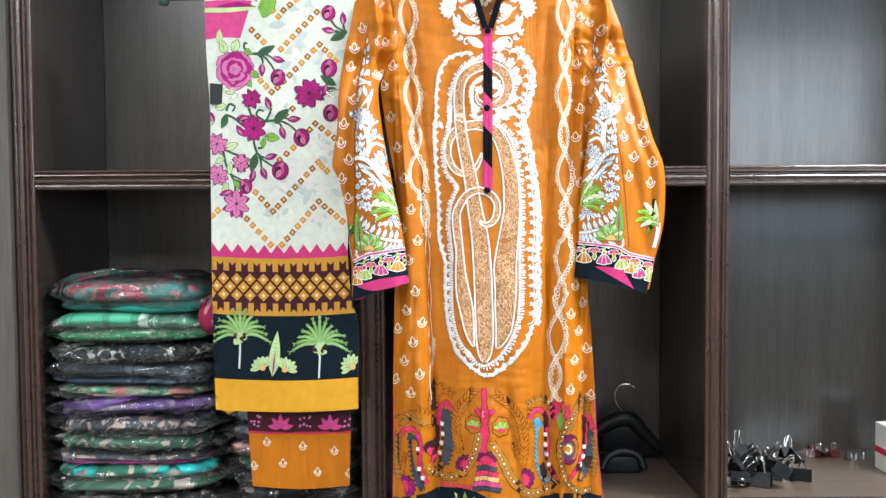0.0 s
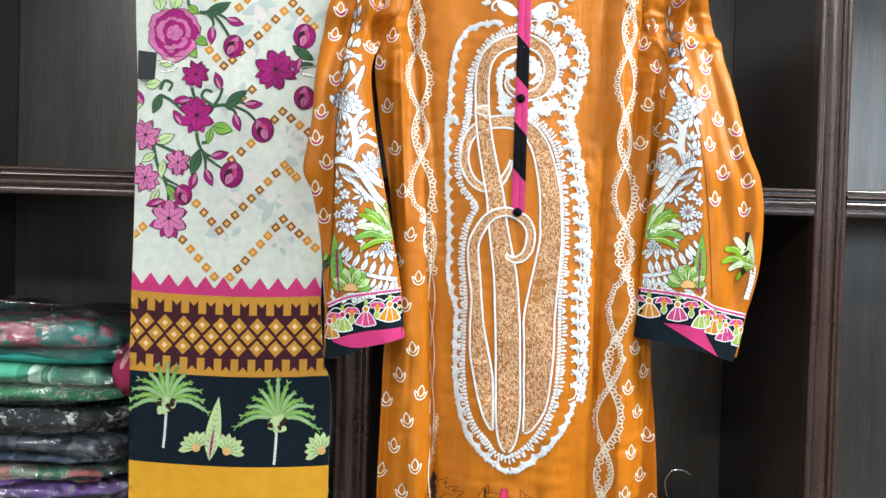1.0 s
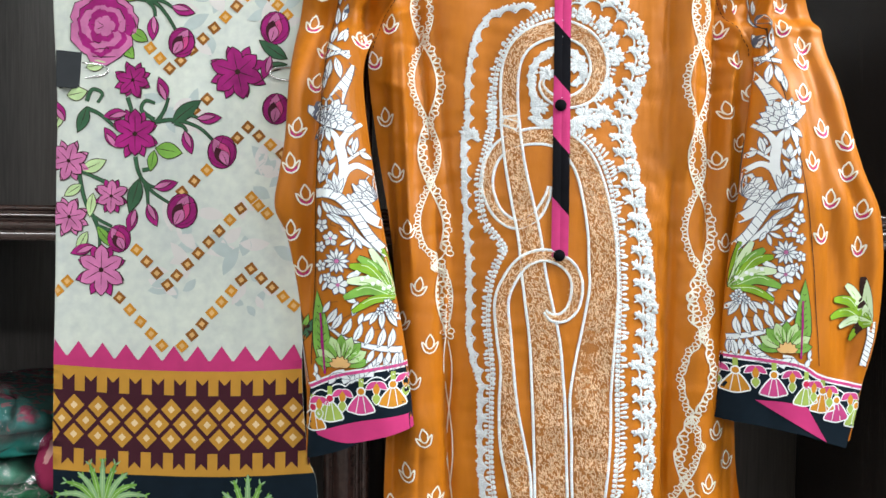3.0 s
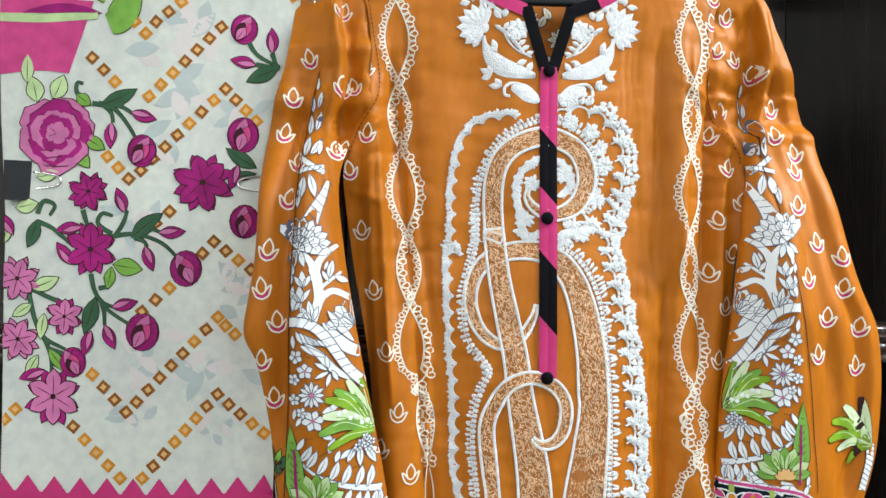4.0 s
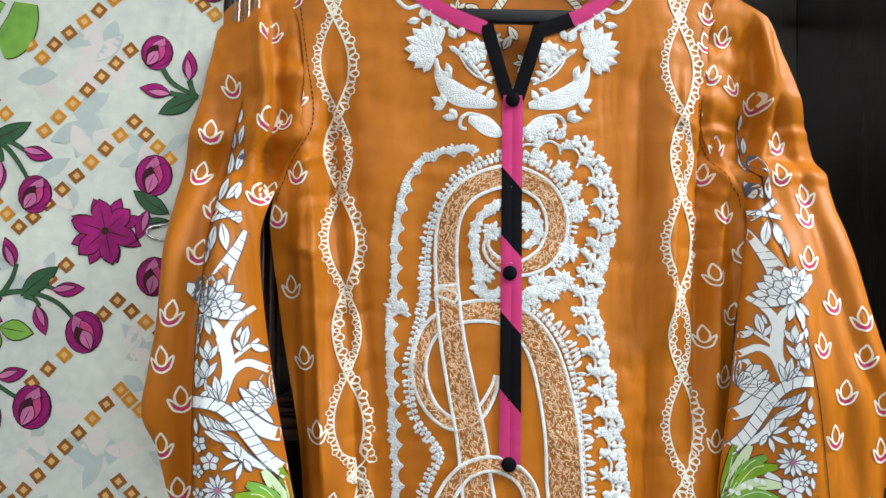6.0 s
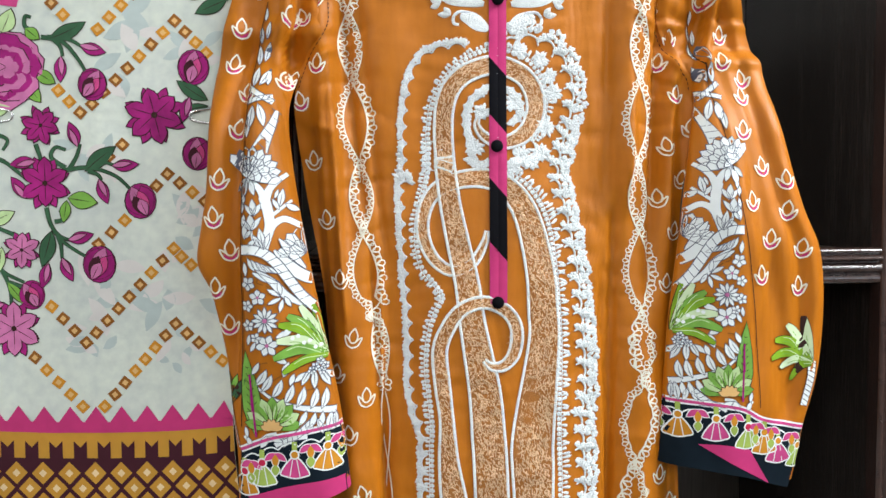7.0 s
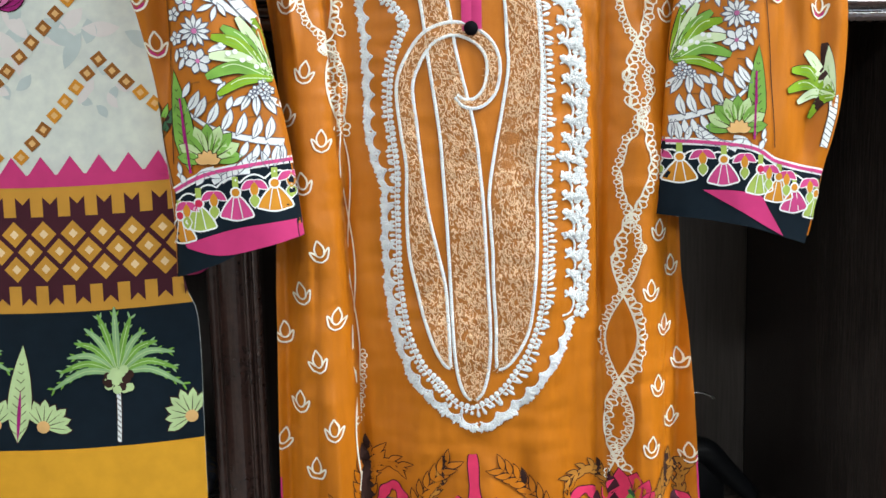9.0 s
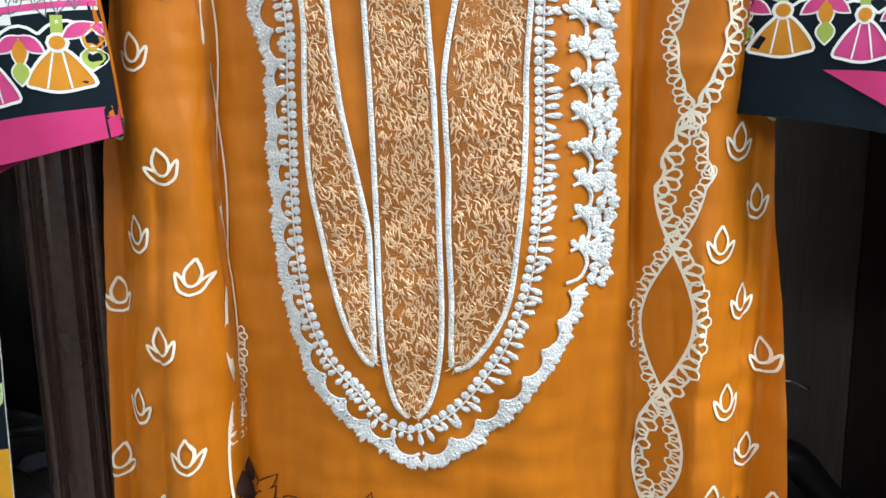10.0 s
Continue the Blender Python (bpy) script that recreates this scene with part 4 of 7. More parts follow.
# ---- tunic: neck embroidery, mirrored about the slit ----
neck = Pattern(body_y)
AX = 0.106
for sg in (1, -1):
    def nk(px, pz, sg=sg):
        """From the drawing's own units to the cloth."""
        x = (px - 552) * 0.000276
        return AX + sg * x, 1.838 - (pz - 245) * 0.000277
    def turn(a, sg=sg):
        return a if sg == 1 else 180 - a
    bx, bz = nk(262, 315)
    for k in range(9):
        neck.petal(bx, bz, turn(75 + 21 * k), 0.033 * (1 - 0.012 * (k - 4) ** 2), 0.0098, M_THREAD, 0.0006 + 0.0001 * k, 0.0016, 0, 0.7, 5, True)
    neck.disc(*nk(262, 315), 0.007, M_THREAD, 0.0016, 0.002, 12)
    neck.strip(spline([nk(262, 350), nk(275, 400), nk(305, 450), nk(350, 485), nk(420, 505), nk(492, 520)], 6), lambda u: 0.005 + 0.017 * math.sin(math.pi * min(1, max(0, (u - 0.12) * 1.12))), M_THREAD, 0.0007, 0.0022)
    neck.strip(spline([nk(385, 575), nk(430, 585), nk(470, 610), nk(512, 632)], 6), lambda u: 0.004 + 0.015 * math.sin(math.pi * u) ** 0.8, M_THREAD, 0.0008, 0.0022)
    neck.strip(spline([nk(430, 560), nk(385, 555), nk(358, 575), nk(358, 605), nk(380, 612)], 6), 0.0038, M_THREAD, 0.0009, 0.0014)
    neck.strip(spline([nk(345, 320), nk(370, 370), nk(410, 410), nk(475, 440)], 6), 0.0024, M_THREAD, 0.0008, 0.001)
    for k in range(7):
        fx, fz = nk(348 + 16 * k, 325 + (16 + 1.2 * k) * k * 0.75)
        neck.petal(fx, fz, turn(150 - 4 * k), 0.012, 0.006, M_THREAD, 0.0008, 0.0018, 0, 0.55, 4)
        neck.petal(fx, fz, turn(55 - 6 * k), 0.012, 0.006, M_THREAD, 0.0008, 0.0018, 0, 0.55, 4)
    for px, pz, a, L in ((300, 520, 150, 0.016), (300, 520, 110, 0.013), (300, 520, 200, 0.013), (345, 570, 175, 0.016), (345, 570, 130, 0.013), (320, 415, 110, 0.015), (325, 420, 150, 0.012), (215, 205, 95, 0.013), (205, 205, 190, 0.014), (220, 190, 40, 0.012), (275, 235, 120, 0.016), (285, 235, 60, 0.013), (340, 275, 130, 0.014), (350, 270, 70, 0.013), (150, 110, 100, 0.012), (130, 120, 60, 0.012), (455, 455, 200, 0.014), (480, 460, 240, 0.014)):
        neck.petal(*nk(px, pz), turn(a), L, 0.008, M_THREAD, 0.0008, 0.0018, 0, 0.5, 5)
    fx, fz = nk(415, 320)
    for k in range(8):
        neck.petal(fx, fz, 45 * k, 0.014, 0.008, M_THREAD, 0.0008, 0.0016, 0, 0.7, 4, True)
    neck.strip(spline([nk(45, 85), nk(28, 70), nk(45, 48), nk(85, 65), nk(115, 125), nk(155, 160), nk(205, 150), nk(250, 185), nk(310, 225), nk(345, 250)], 6), 0.0042, M_THREAD, 0.0007, 0.0014)
    neck.strip(spline([nk(70, -10), nk(110, 30), nk(160, 80), nk(190, 95)], 6), lambda u: 0.004 + 0.012 * math.sin(math.pi * u), M_THREAD, 0.0008, 0.002)
    neck.strip(spline([nk(-40, -60), nk(-20, -10), nk(10, 15), nk(40, 0)], 6), lambda u: 0.004 + 0.010 * math.sin(math.pi * u), M_THREAD, 0.0008, 0.002)
neck.make("neck_embroidery", kurta, "raised white floral thread embroidery")

# ---- tunic: bias binding, placket and buttons ----
bind = Pattern(lambda x, z: body_y(x, z) - 0.0006)
neck_line = [(AX - m, z) for m, z in ((0.135, 1.932), (0.122, 1.906), (0.099, 1.877), (0.068, 1.856), (0.029, 1.841))]
W = 0.0155
for sg in (1, -1):
    line = spline([(AX + sg * (x - AX), z) for x, z in neck_line], 6)
    c1 = 10 if sg == 1 else 5
    bind.strip(line[:c1], W, M_BLACK, 0.0016, 0.0009)
    bind.strip(line[c1 - 1:20 if sg == -1 else 25], W, M_PINK, 0.0017, 0.0009)
    if sg == -1:
        bind.strip(line[19:], W, M_BLACK, 0.0018, 0.0009)
    bind.strip(spline([(AX + sg * -0.028, 1.845), (AX + sg * -0.016, 1.805), (AX + sg * -0.004, 1.767)], 8), 0.0145, M_BLACK, 0.0022, 0.0009)
bind.make("neck_binding", kurta, "black and magenta bias binding round the neck slit")
cuts = [1.772, 1.692, 1.622, 1.545, 1.468, 1.399]
for col, (dx, lag) in enumerate(((-0.0053, 0.0), (0.0053, 0.012))):
    xc = lambda z, dx=dx: AX - 0.0045 * (1.77 - z) / 0.37 + dx
    for i, (za, zb) in enumerate(zip(cuts, cuts[1:])):
        a = za - (lag if i else 0)
        b = zb - (lag if i < 4 else 0)
        m = M_BLACK if i % 2 else M_PINK
        n = 14
        plk = Pattern(body_y)
        rows = []
        for k in range(n + 1):
            z = a + (b - a) * k / n
            ea = -0.006 if (k == 0 and i) or (k == n and i < 4) else 0.0
            rows.append([plk.pt(xc(z) - 0.0053, z - ea, 0.0030), plk.pt(xc(z), z, 0.0042), plk.pt(xc(z) + 0.0053, z + ea, 0.0030)])
        kk = plk.mid(m)
        for r0, r1 in zip(rows, rows[1:]):
            for c in (0, 1):
                plk.f.append((r0[c], r0[c + 1], r1[c + 1], r1[c]))
                plk.i.append(kk)
        plk.make("placket_strip", kurta, "black placket strip" if i % 2 else "magenta placket strip")
for bx, bz in ((0.1055, 1.767), (0.102, 1.589), (0.1005, 1.401)):
    bm = bmesh.new()
    bmesh.ops.create_uvsphere(bm, u_segments=20, v_segments=12, radius=0.0075, matrix=Matrix.Translation((bx, body_y(bx, bz) - 0.0065, bz)) @ Matrix.Diagonal((1, 0.62, 1, 1)))
    part("button", bm, M_BLACK, kurta, "black cloth-covered button", True)

# ---- tunic: lace chains along the princess seams ----
left_mid = curve_of([(-0.083, 1.939), (-0.080, 1.850), (-0.075, 1.741), (-0.069, 1.636), (-0.062, 1.533), (-0.060, 1.473), (-0.053, 1.386), (-0.045, 1.400), (-0.039, 1.318), (-0.035, 1.247), (-0.032, 1.157), (-0.030, 1.054), (-0.029, 0.944)])
right_mid = curve_of([(0.283, 1.952), (0.281, 1.862), (0.283, 1.753), (0.279, 1.647), (0.277, 1.544), (0.280, 1.488), (0.279, 1.381), (0.276, 1.273), (0.268, 1.164), (0.280, 1.394), (0.284, 1.311), (0.270, 1.220), (0.262, 1.129), (0.257, 1.042), (0.251, 0.942)])
for side, mid, z_end in ((-1, left_mid, 0.915), (1, right_mid, 0.915)):
    for ph, lc in ((0, 1), (math.pi, 0)):
        chain = Pattern(body_y)
        amp = lambda z: 0.0145 * (1 if side == 1 else 1 - 0.75 * smooth01((1.45 - z) / 0.25))
        pts = [(mid(z) + amp(z) * math.sin(math.pi * (z - 1.39) / 0.092 + ph), z) for z in np.arange(1.93, z_end, -0.006)]
        if side == -1:
            chain.strip([q for q in pts if q[1] < 1.31], 0.0015, M_CREAM, 0.0009, 0.0003)
            if lc:
                lace(chain, [q for q in pts if 0.985 < q[1] < 1.06], side=1, size=0.9)
            pts = [q for q in pts if q[1] > 1.29]
        lace(chain, pts, side=-1 if ph else 1, size=1.28 if lc else 0.95)
        chain.make("lace_chain_print", kurta, "cream printed chains of tiny looped rosettes")

# ---- tunic: scattered tulips of the side panels ----
def tulip_part(surf, parent, x, z, s, turn=0, fill=None):
    p = Pattern(surf)
    tulip(p, x, z, s, turn, fill)
    p.make("tulip_print", parent)


VA, VB = (0.0150, -0.0710), (-0.0208, -0.0436)
seed = (-0.064, 1.174)
for i in range(-9, 14):
    for j in range(-12, 13):
        x, z = seed[0] + i * VA[0] + j * VB[0], seed[1] + i * VA[1] + j * VB[1]
        if z > 0.93 - 0.01 and z < 1.90 and body_left(z) - 0.001 < x < left_mid(z) - 0.030 * (1 if z > 1.3 else 0.35):
            tulip_part(body_y, kurta, x, z, 0.025, rnd.uniform(-14, 14), M_PINK if z > 1.62 else None)
VA, VB = (0.0115, -0.0645), (-0.0197, -0.0410)
seed = (0.301, 1.184)
for i in range(-14, 9):
    for j in range(-13, 13):
        x, z = seed[0] - i * VA[0] - j * VB[0], seed[1] + i * VA[1] + j * VB[1]
        if z > 0.92 and z < 1.90 and right_mid(z) + 0.026 < x < body_right(z) + 0.001:
            tulip_part(body_y, kurta, x, z, 0.025, rnd.uniform(-14, 14), M_PINK if z > 1.62 else None)

for edge, sg in ((sl_in, 1), (sr_in, -1)):
    seam = Pattern(body_y)
    for z in np.arange(1.66, 1.885, 0.0055):
        seam.strip([(edge(z) + sg * 0.0032, z), (edge(z + 0.0035) + sg * 0.0032, z + 0.0035)], 0.0010, M_LINE, 0.0010)
    tagged(seam.make("armhole_stitching", kurta, "dark stitched armhole seam"), kind="stuff")

# ---- tunic: sleeve prints ----
def patch(p, upper, lower, m, off=0.0008, rows=6, steps=6):
    """A printed field between two lines."""
    a, b = spline(upper, steps), spline(lower, steps)
    n = max(len(a), len(b))
    pick = lambda c, i: c[min(len(c) - 1, round(i * (len(c) - 1) / (n - 1)))]
    k = p.mid(m)
    grid = [[p.pt(pick(a, i)[0] + (pick(b, i)[0] - pick(a, i)[0]) * j / rows, pick(a, i)[1] + (pick(b, i)[1] - pick(a, i)[1]) * j / rows, off) for j in range(rows + 1)] for i in range(n)]
    for g, h in zip(grid, grid[1:]):
        for j in range(rows):
            p.f.append((g[j], g[j + 1], h[j + 1], h[j]))
            p.i.append(k)


def lined(p, pts, w, fill, line=M_LINE, off=0.0007, bars=0, steps=6, edge=0.0010):
    """A drawn band with dark outlines, and cross bars like a twisted ribbon."""
    s = spline(pts, steps)
    wf = w if callable(w) else (lambda u: w)
    p.strip(s, lambda u: wf(u) + 2 * edge, line, off)
    p.strip(s, wf, fill, off + 0.0003)
    if line is M_INK:
        n = len(s) - 1
        for sg in (-1, 1):
            p.strip([inset(s, sg * wf(i / n) / 2)[i] for i in range(n + 1)], 0.0007, line, off + 0.0006)
    if bars:
        for x, z, dx, dz in along(s, bars):
            ww = wf(0.5) * 0.5
            p.strip([(x - dz * ww + dx * 0.003, z + dx * ww + dz * 0.003), (x + dz * ww - dx * 0.001, z - dx * ww - dz * 0.001)], 0.0008, line, off + 0.0005)


def motif(name, surf, parent, draw, label="", *args, **kw):
    p = Pattern(surf)
    draw(p, *args, **kw)
    return p.make(name, parent, label)


def palm_crown(p, x, z, r, a0, a1, n=8, fills=(M_LEAF, M_LEAFPALE), bend=35, width=0.24, line=M_LINE):
    for i in range(n):
        a = a0 + (a1 - a0) * i / (n - 1)
        p.leaf(x, z, a, r * rnd.uniform(0.85, 1.05), r * width, fills[i % len(fills)], line, 0.0009 + 0.00005 * i, bend * math.cos(math.radians(a)) * -1, 0.6, vein=True)


def feather_palm(p, x, z, r, n=13):
    """A palm crown of slim drooping fronds, each with a pale rib and a few side leaflets."""
    for i in range(n):
        a = 4 + 172 * i / (n - 1)
        c, v = math.cos(math.radians(a)), math.sin(math.radians(a))
        tip = r * rnd.uniform(0.90, 1.06)
        pts = [(x, z), (x + 0.5 * tip * c, z + 0.56 * tip * v), (x + tip * c, z + tip * (v - 0.30 * abs(c)))]
        lined(p, pts, lambda u: 0.0008 + 0.0062 * math.sin(math.pi * min(1, 0.12 + 0.86 * u)), (M_FROND, M_LEAF)[i % 2], M_LEAFDARK, 0.0011 + 0.0001 * i, edge=0.0006)
        rib = spline(pts, 6)
        for px, pz, dx, dz in along(rib, 0.012)[2:]:
            for q in (-32, 32):
                p.petal(px, pz, math.degrees(math.atan2(dz, dx)) + q, 0.0085, 0.0024, (M_LEAF, M_FROND)[i % 2], 0.0012 + 0.0001 * i)
        p.strip(rib[:-3], 0.0007, M_LEAFPALE, 0.0016 + 0.0001 * i)


def leaf_fan(p, x, z, r, a0, a1, n=8, fill=M_LEAFPALE, line=M_LINE, width=0.34):
    for i in range(n):
        p.leaf(x, z, a0 + (a1 - a0) * i / (n - 1), r * rnd.uniform(0.9, 1.05), r * width, fill, line, 0.0010 + 0.00004 * i, 0, 0.68)


def cypress(p, top, foot, w, fill=M_LEAFPALE, line=M_LINE, core=M_MAGENTA):
    a = math.degrees(math.atan2(top[1] - foot[1], top[0] - foot[0]))
    L = math.hypot(top[1] - foot[1], top[0] - foot[0])
    p.leaf(foot[0], foot[1], a, L, w, fill, line, 0.0012, 0, 0.35, vein=False)
    for i in range(9):
        u = 0.08 + 0.09 * i
        x, z = foot[0] + (top[0] - foot[0]) * u, foot[1] + (top[1] - foot[1]) * u
        ww = w * (1 - u) * 0.42
        p.strip([(x - ww, z + ww * 0.9), (x, z), (x + ww, z + ww * 0.9)], 0.0008, line, 0.0017)
    p.petal(foot[0], foot[1], a, L * 0.55, w * 0.16, core, 0.0018)


def tassel(p, x, z, s, fill, knob, turn=0):
    """A printed bell tassel with a white outline."""
    c, q = math.cos(math.radians(turn)), math.sin(math.radians(turn))
    to = lambda a, b: (x + s * (a * c - b * q), z + s * (a * q + b * c))
    shape = [to(-0.10, 0.10), to(-0.30, -0.12), to(-0.46, -0.42), to(-0.30, -0.50), to(0, -0.56), to(0.30, -0.50), to(0.46, -0.42), to(0.30, -0.12), to(0.10, 0.10)]
    p.poly(shape, fill, 0.0014)
    p.strip(spline(shape + shape[:1], 3), 0.0017, M_PRINTWHITE, 0.0017)
    for a in (-0.16, 0.16):
        p.strip([to(a * 0.4, 0.05), to(a, -0.5)], 0.0010, M_PRINTWHITE, 0.0017)
    p.disc(*to(0, 0.20), s * 0.16, M_PRINTWHITE, 0.0015)
    p.disc(*to(0, 0.20), s * 0.11, knob, 0.0018)
    p.strip([to(0, 0.30), to(0, 0.62)], s * 0.16, M_LIME, 0.0014)


def drop(p, x, z, s, turn=0):
    """The small printed flower drop between the tassels."""
    for a, m in ((215, M_ROSE), (325, M_ROSE)):
        p.leaf(x, z + s * 0.35, a + turn, s * 0.5, s * 0.24, m, M_PRINTWHITE, 0.0014, vein=False)
    p.leaf(x, z + s * 0.3, 270 + turn, s * 0.5, s * 0.26, M_AMBER, M_PRINTWHITE, 0.0015, vein=False)
    p.leaf(x, z - s * 0.1, 270 + turn, s * 0.42, s * 0.30, M_LIME, M_PRINTWHITE, 0.0016, vein=False)


M_GRASS = cloth("grass_green_print", (0.20, 0.36, 0.02), 0.7, vary=0.3)
M_MINT = cloth("mint_print", (0.58, 0.70, 0.45), 0.7, vary=0.15)
U = 0.00071                                                             # one unit of the sleeve drawing


def blade(p, foot, tip, w, rise, fill, k):
    """One broad palm blade from foot to tip, arched by rise, with darker and paler veins."""
    (x0, z0), (x1, z1) = foot, tip
    mx, mz = (x0 + x1) / 2, (z0 + z1) / 2 + rise * U
    lined(p, [(x0, z0), (mx, mz), (x1, z1)], lambda u: w * U * (0.25 + 0.75 * math.sin(math.pi * min(1, 0.10 + 0.83 * u))), fill, M_LINE, 0.0010 + 0.0002 * k, edge=0.0007)
    for d, m in ((-0.2, M_LEAF), (0.18, M_MINT)):
        p.strip(spline([(x0, z0), (mx, mz + d * w * U), ((x1 + mx) / 2, (z1 + mz) / 2 + (d * w + 0.2 * rise) * U)], 6), 0.0008, m, 0.0014 + 0.0002 * k)


def sleeve_garden(surf, to, sg):
    """The white garden print of a sleeve. to: from the drawing's units to the cloth; sg: 1 as drawn, -1 mirrored."""
    tn = lambda a: a if sg == 1 else 180 - a
    W, E = M_PRINTWHITE, 0.0005
    mk = lambda name, draw, label="": motif(name, surf, kurta, draw, label)
    P = lambda *q: [to(*c) for c in q]

    def tree(p, limbs):
        """Limbs that grow into one another, with one outline round them all."""
        for off, more, m in ((0.0007, 2 * E, M_INK), (0.0011, 0.0, W)):
            for a, b, pts in limbs:
                p.strip(spline(P(*pts), 7), lambda u: U * (a + (b - a) * u) + more, m, off)

    def shell(p, c, a0, a1, rings):
        x, z = to(*c)
        for k, (r, n) in enumerate(rings):
            for i in range(n):
                p.leaf(x, z, tn(a0 + (a1 - a0) * (i + 0.5) / n), r * U, r * U * math.radians(a1 - a0) / n * 1.05, W, M_INK, 0.0008 + 0.0006 * k + 0.00003 * i, 0, 0.82, E, False, 0.0007)

    def leaves(name, *q):
        for k, (px, py, a, L, w, bend) in enumerate(q):
            mk(name, lambda p: p.leaf(*to(px, py), tn(a), L * U, 0.88 * w * U, W, M_INK, 0.0009 + 0.00003 * k, bend * sg, 0.5, E, L > 26, 0.0006))

    mk("shell_flower_print", lambda p: shell(p, (607, 184), -12, 138, ((50, 9), (36, 6), (22, 4), (11, 2))), "white outlined shell flower print")
    mk("plume_print", lambda p: lined(p, P((652, 74), (645, 98), (634, 122), (626, 140)), lambda u: U * (5 + 21 * u), W, M_INK, bars=12 * U, edge=E))
    leaves("frill_print", (606, 186, 250, 34, 13, 10), (604, 184, 230, 26, 11, 0), (612, 186, 275, 26, 11, 20), (618, 182, -30, 22, 11, 30), (628, 178, -15, 24, 10, 20))
    mk("crossed_leaf_print", lambda p: (lined(p, P((603, 32), (622, 46), (646, 60)), 9 * U, W, M_INK, bars=9 * U, edge=E), lined(p, P((601, 60), (620, 54), (645, 50)), 8 * U, W, M_INK, bars=9 * U, edge=E)))
    leaves("leaf_print", (614, 66, 262, 36, 15, 8), (606, 84, 268, 34, 11, 0), (622, 62, 290, 40, 14, -10), (612, 32, 80, 36, 14, 0), (622, 30, 55, 34, 14, 15), (636, 30, 88, 26, 10, 0), (618, -8, 88, 34, 12, 0), (628, -14, 75, 34, 12, 0), (622, -46, 88, 28, 10, 0), (632, -52, 78, 30, 9, 0), (630, -84, 86, 24, 8, 0))
    mk("tree_print", lambda p: tree(p, ((13, 15, [(628, 304), (634, 284), (640, 262), (638, 238), (632, 214)]), (12, 5, [(634, 222), (627, 204), (616, 192), (604, 187)]), (13, 6, [(634, 224), (640, 204), (652, 190), (668, 178)]), (12, 8, [(640, 268), (648, 257), (664, 251), (688, 263)]), (6, 4, [(637, 250), (652, 238), (674, 221)]))), "white outlined tree print")
    leaves("leaf_print", (655, 232, 80, 30, 12, 0), (664, 226, -35, 24, 11, 20), (655, 236, 120, 20, 8, 0), (648, 218, 70, 16, 6, 0))
    leaves("tulip_flower_print", (616, 244, 95, 26, 12, 0), (616, 244, 60, 22, 9, 0), (616, 244, 130, 22, 9, 0), (612, 268, 95, 26, 14, 0), (612, 268, 60, 26, 9, -10), (612, 268, 130, 26, 9, 10), (630, 298, 100, 34, 12, 0), (630, 298, 125, 28, 9, 0), (630, 298, 70, 26, 8, 0))
    mk("stem_print", lambda p: [p.strip(spline(P(*q), 6), 3.2 * U, W, 0.0008) for q in ([(612, 268), (614, 282), (622, 296)], [(616, 244), (622, 236), (630, 230)])])
    leaves("leaf_print", (600, 282, 90, 26, 11, 0), (600, 280, 50, 18, 8, 0), (596, 262, 80, 20, 9, 0), (596, 240, 90, 20, 8, 0), (604, 292, 35, 18, 8, 0), (598, 226, 85, 16, 8, 0))
    mk("shell_flower_print", lambda p: shell(p, (694, 308), 78, 205, ((42, 6), (25, 4))), "white outlined shell flower print")
    mk("spear_leaf_print", lambda p: (lined(p, P((646, 300), (662, 318), (682, 338), (706, 352)), lambda u: U * (3 + 15 * math.sin(math.pi * min(1, u * 0.75))), W, M_INK, edge=E), lined(p, P((654, 282), (672, 306), (694, 332)), lambda u: U * (2 + 9 * math.sin(math.pi * u)), W, M_INK, edge=E, off=0.0012)), "white outlined spear leaf print")
    mk("ribbon_print", lambda p: lined(p, P((592, 298), (612, 298), (632, 305), (650, 322), (668, 348), (688, 376), (714, 402)), 15 * U, W, M_INK, bars=13 * U, edge=E, off=0.0014), "white banded ribbon print")
    leaves("feather_print", *[(604 + 6.5 * i, 310 + 3.2 * i, 292 + 7 * i, 24, 8, 15) for i in range(6)])
    mk("spear_leaf_print", lambda p: (lined(p, P((618, 330), (642, 350), (664, 374), (698, 396)), lambda u: U * (2 + 11 * math.sin(math.pi * u)), W, M_INK, edge=E), lined(p, P((612, 334), (630, 344), (650, 352)), lambda u: U * (2 + 7 * math.sin(math.pi * u)), W, M_INK, edge=E)))
    mk("daisy_print", lambda p: blossom(p, *to(628, 412), 21 * U, 12, W, M_INK, M_MAUVE, vein=False, width=0.92, rim=0.0006), "white outlined daisy print")
    for px, py, r, n, turn_ in ((618, 374, 13, 5, 20), (603, 352, 12, 5, 50), (630, 452, 18, 6, 10), (600, 388, 10, 5, 0), (600, 420, 10, 5, 30), (612, 440, 9, 5, 70)):
        mk("small_flower_print", lambda p: blossom(p, *to(px, py), r * U, n, W, M_INK, M_MAUVE if r > 12 else None, turn_, vein=False, width=0.9, rim=0.0006), "white outlined flower print")
    leaves("leaf_print", (655, 372, 100, 22, 8, 0), (655, 374, 150, 24, 8, 0), (656, 376, 205, 24, 8, 0), (658, 378, 255, 22, 8, 0), (660, 374, 300, 20, 8, 0), (644, 440, 20, 26, 12, 0), (640, 470, 330, 24, 12, 0), (600, 340, 95, 22, 9, 0), (598, 452, 80, 18, 8, 0), (602, 462, 60, 18, 8, 0))
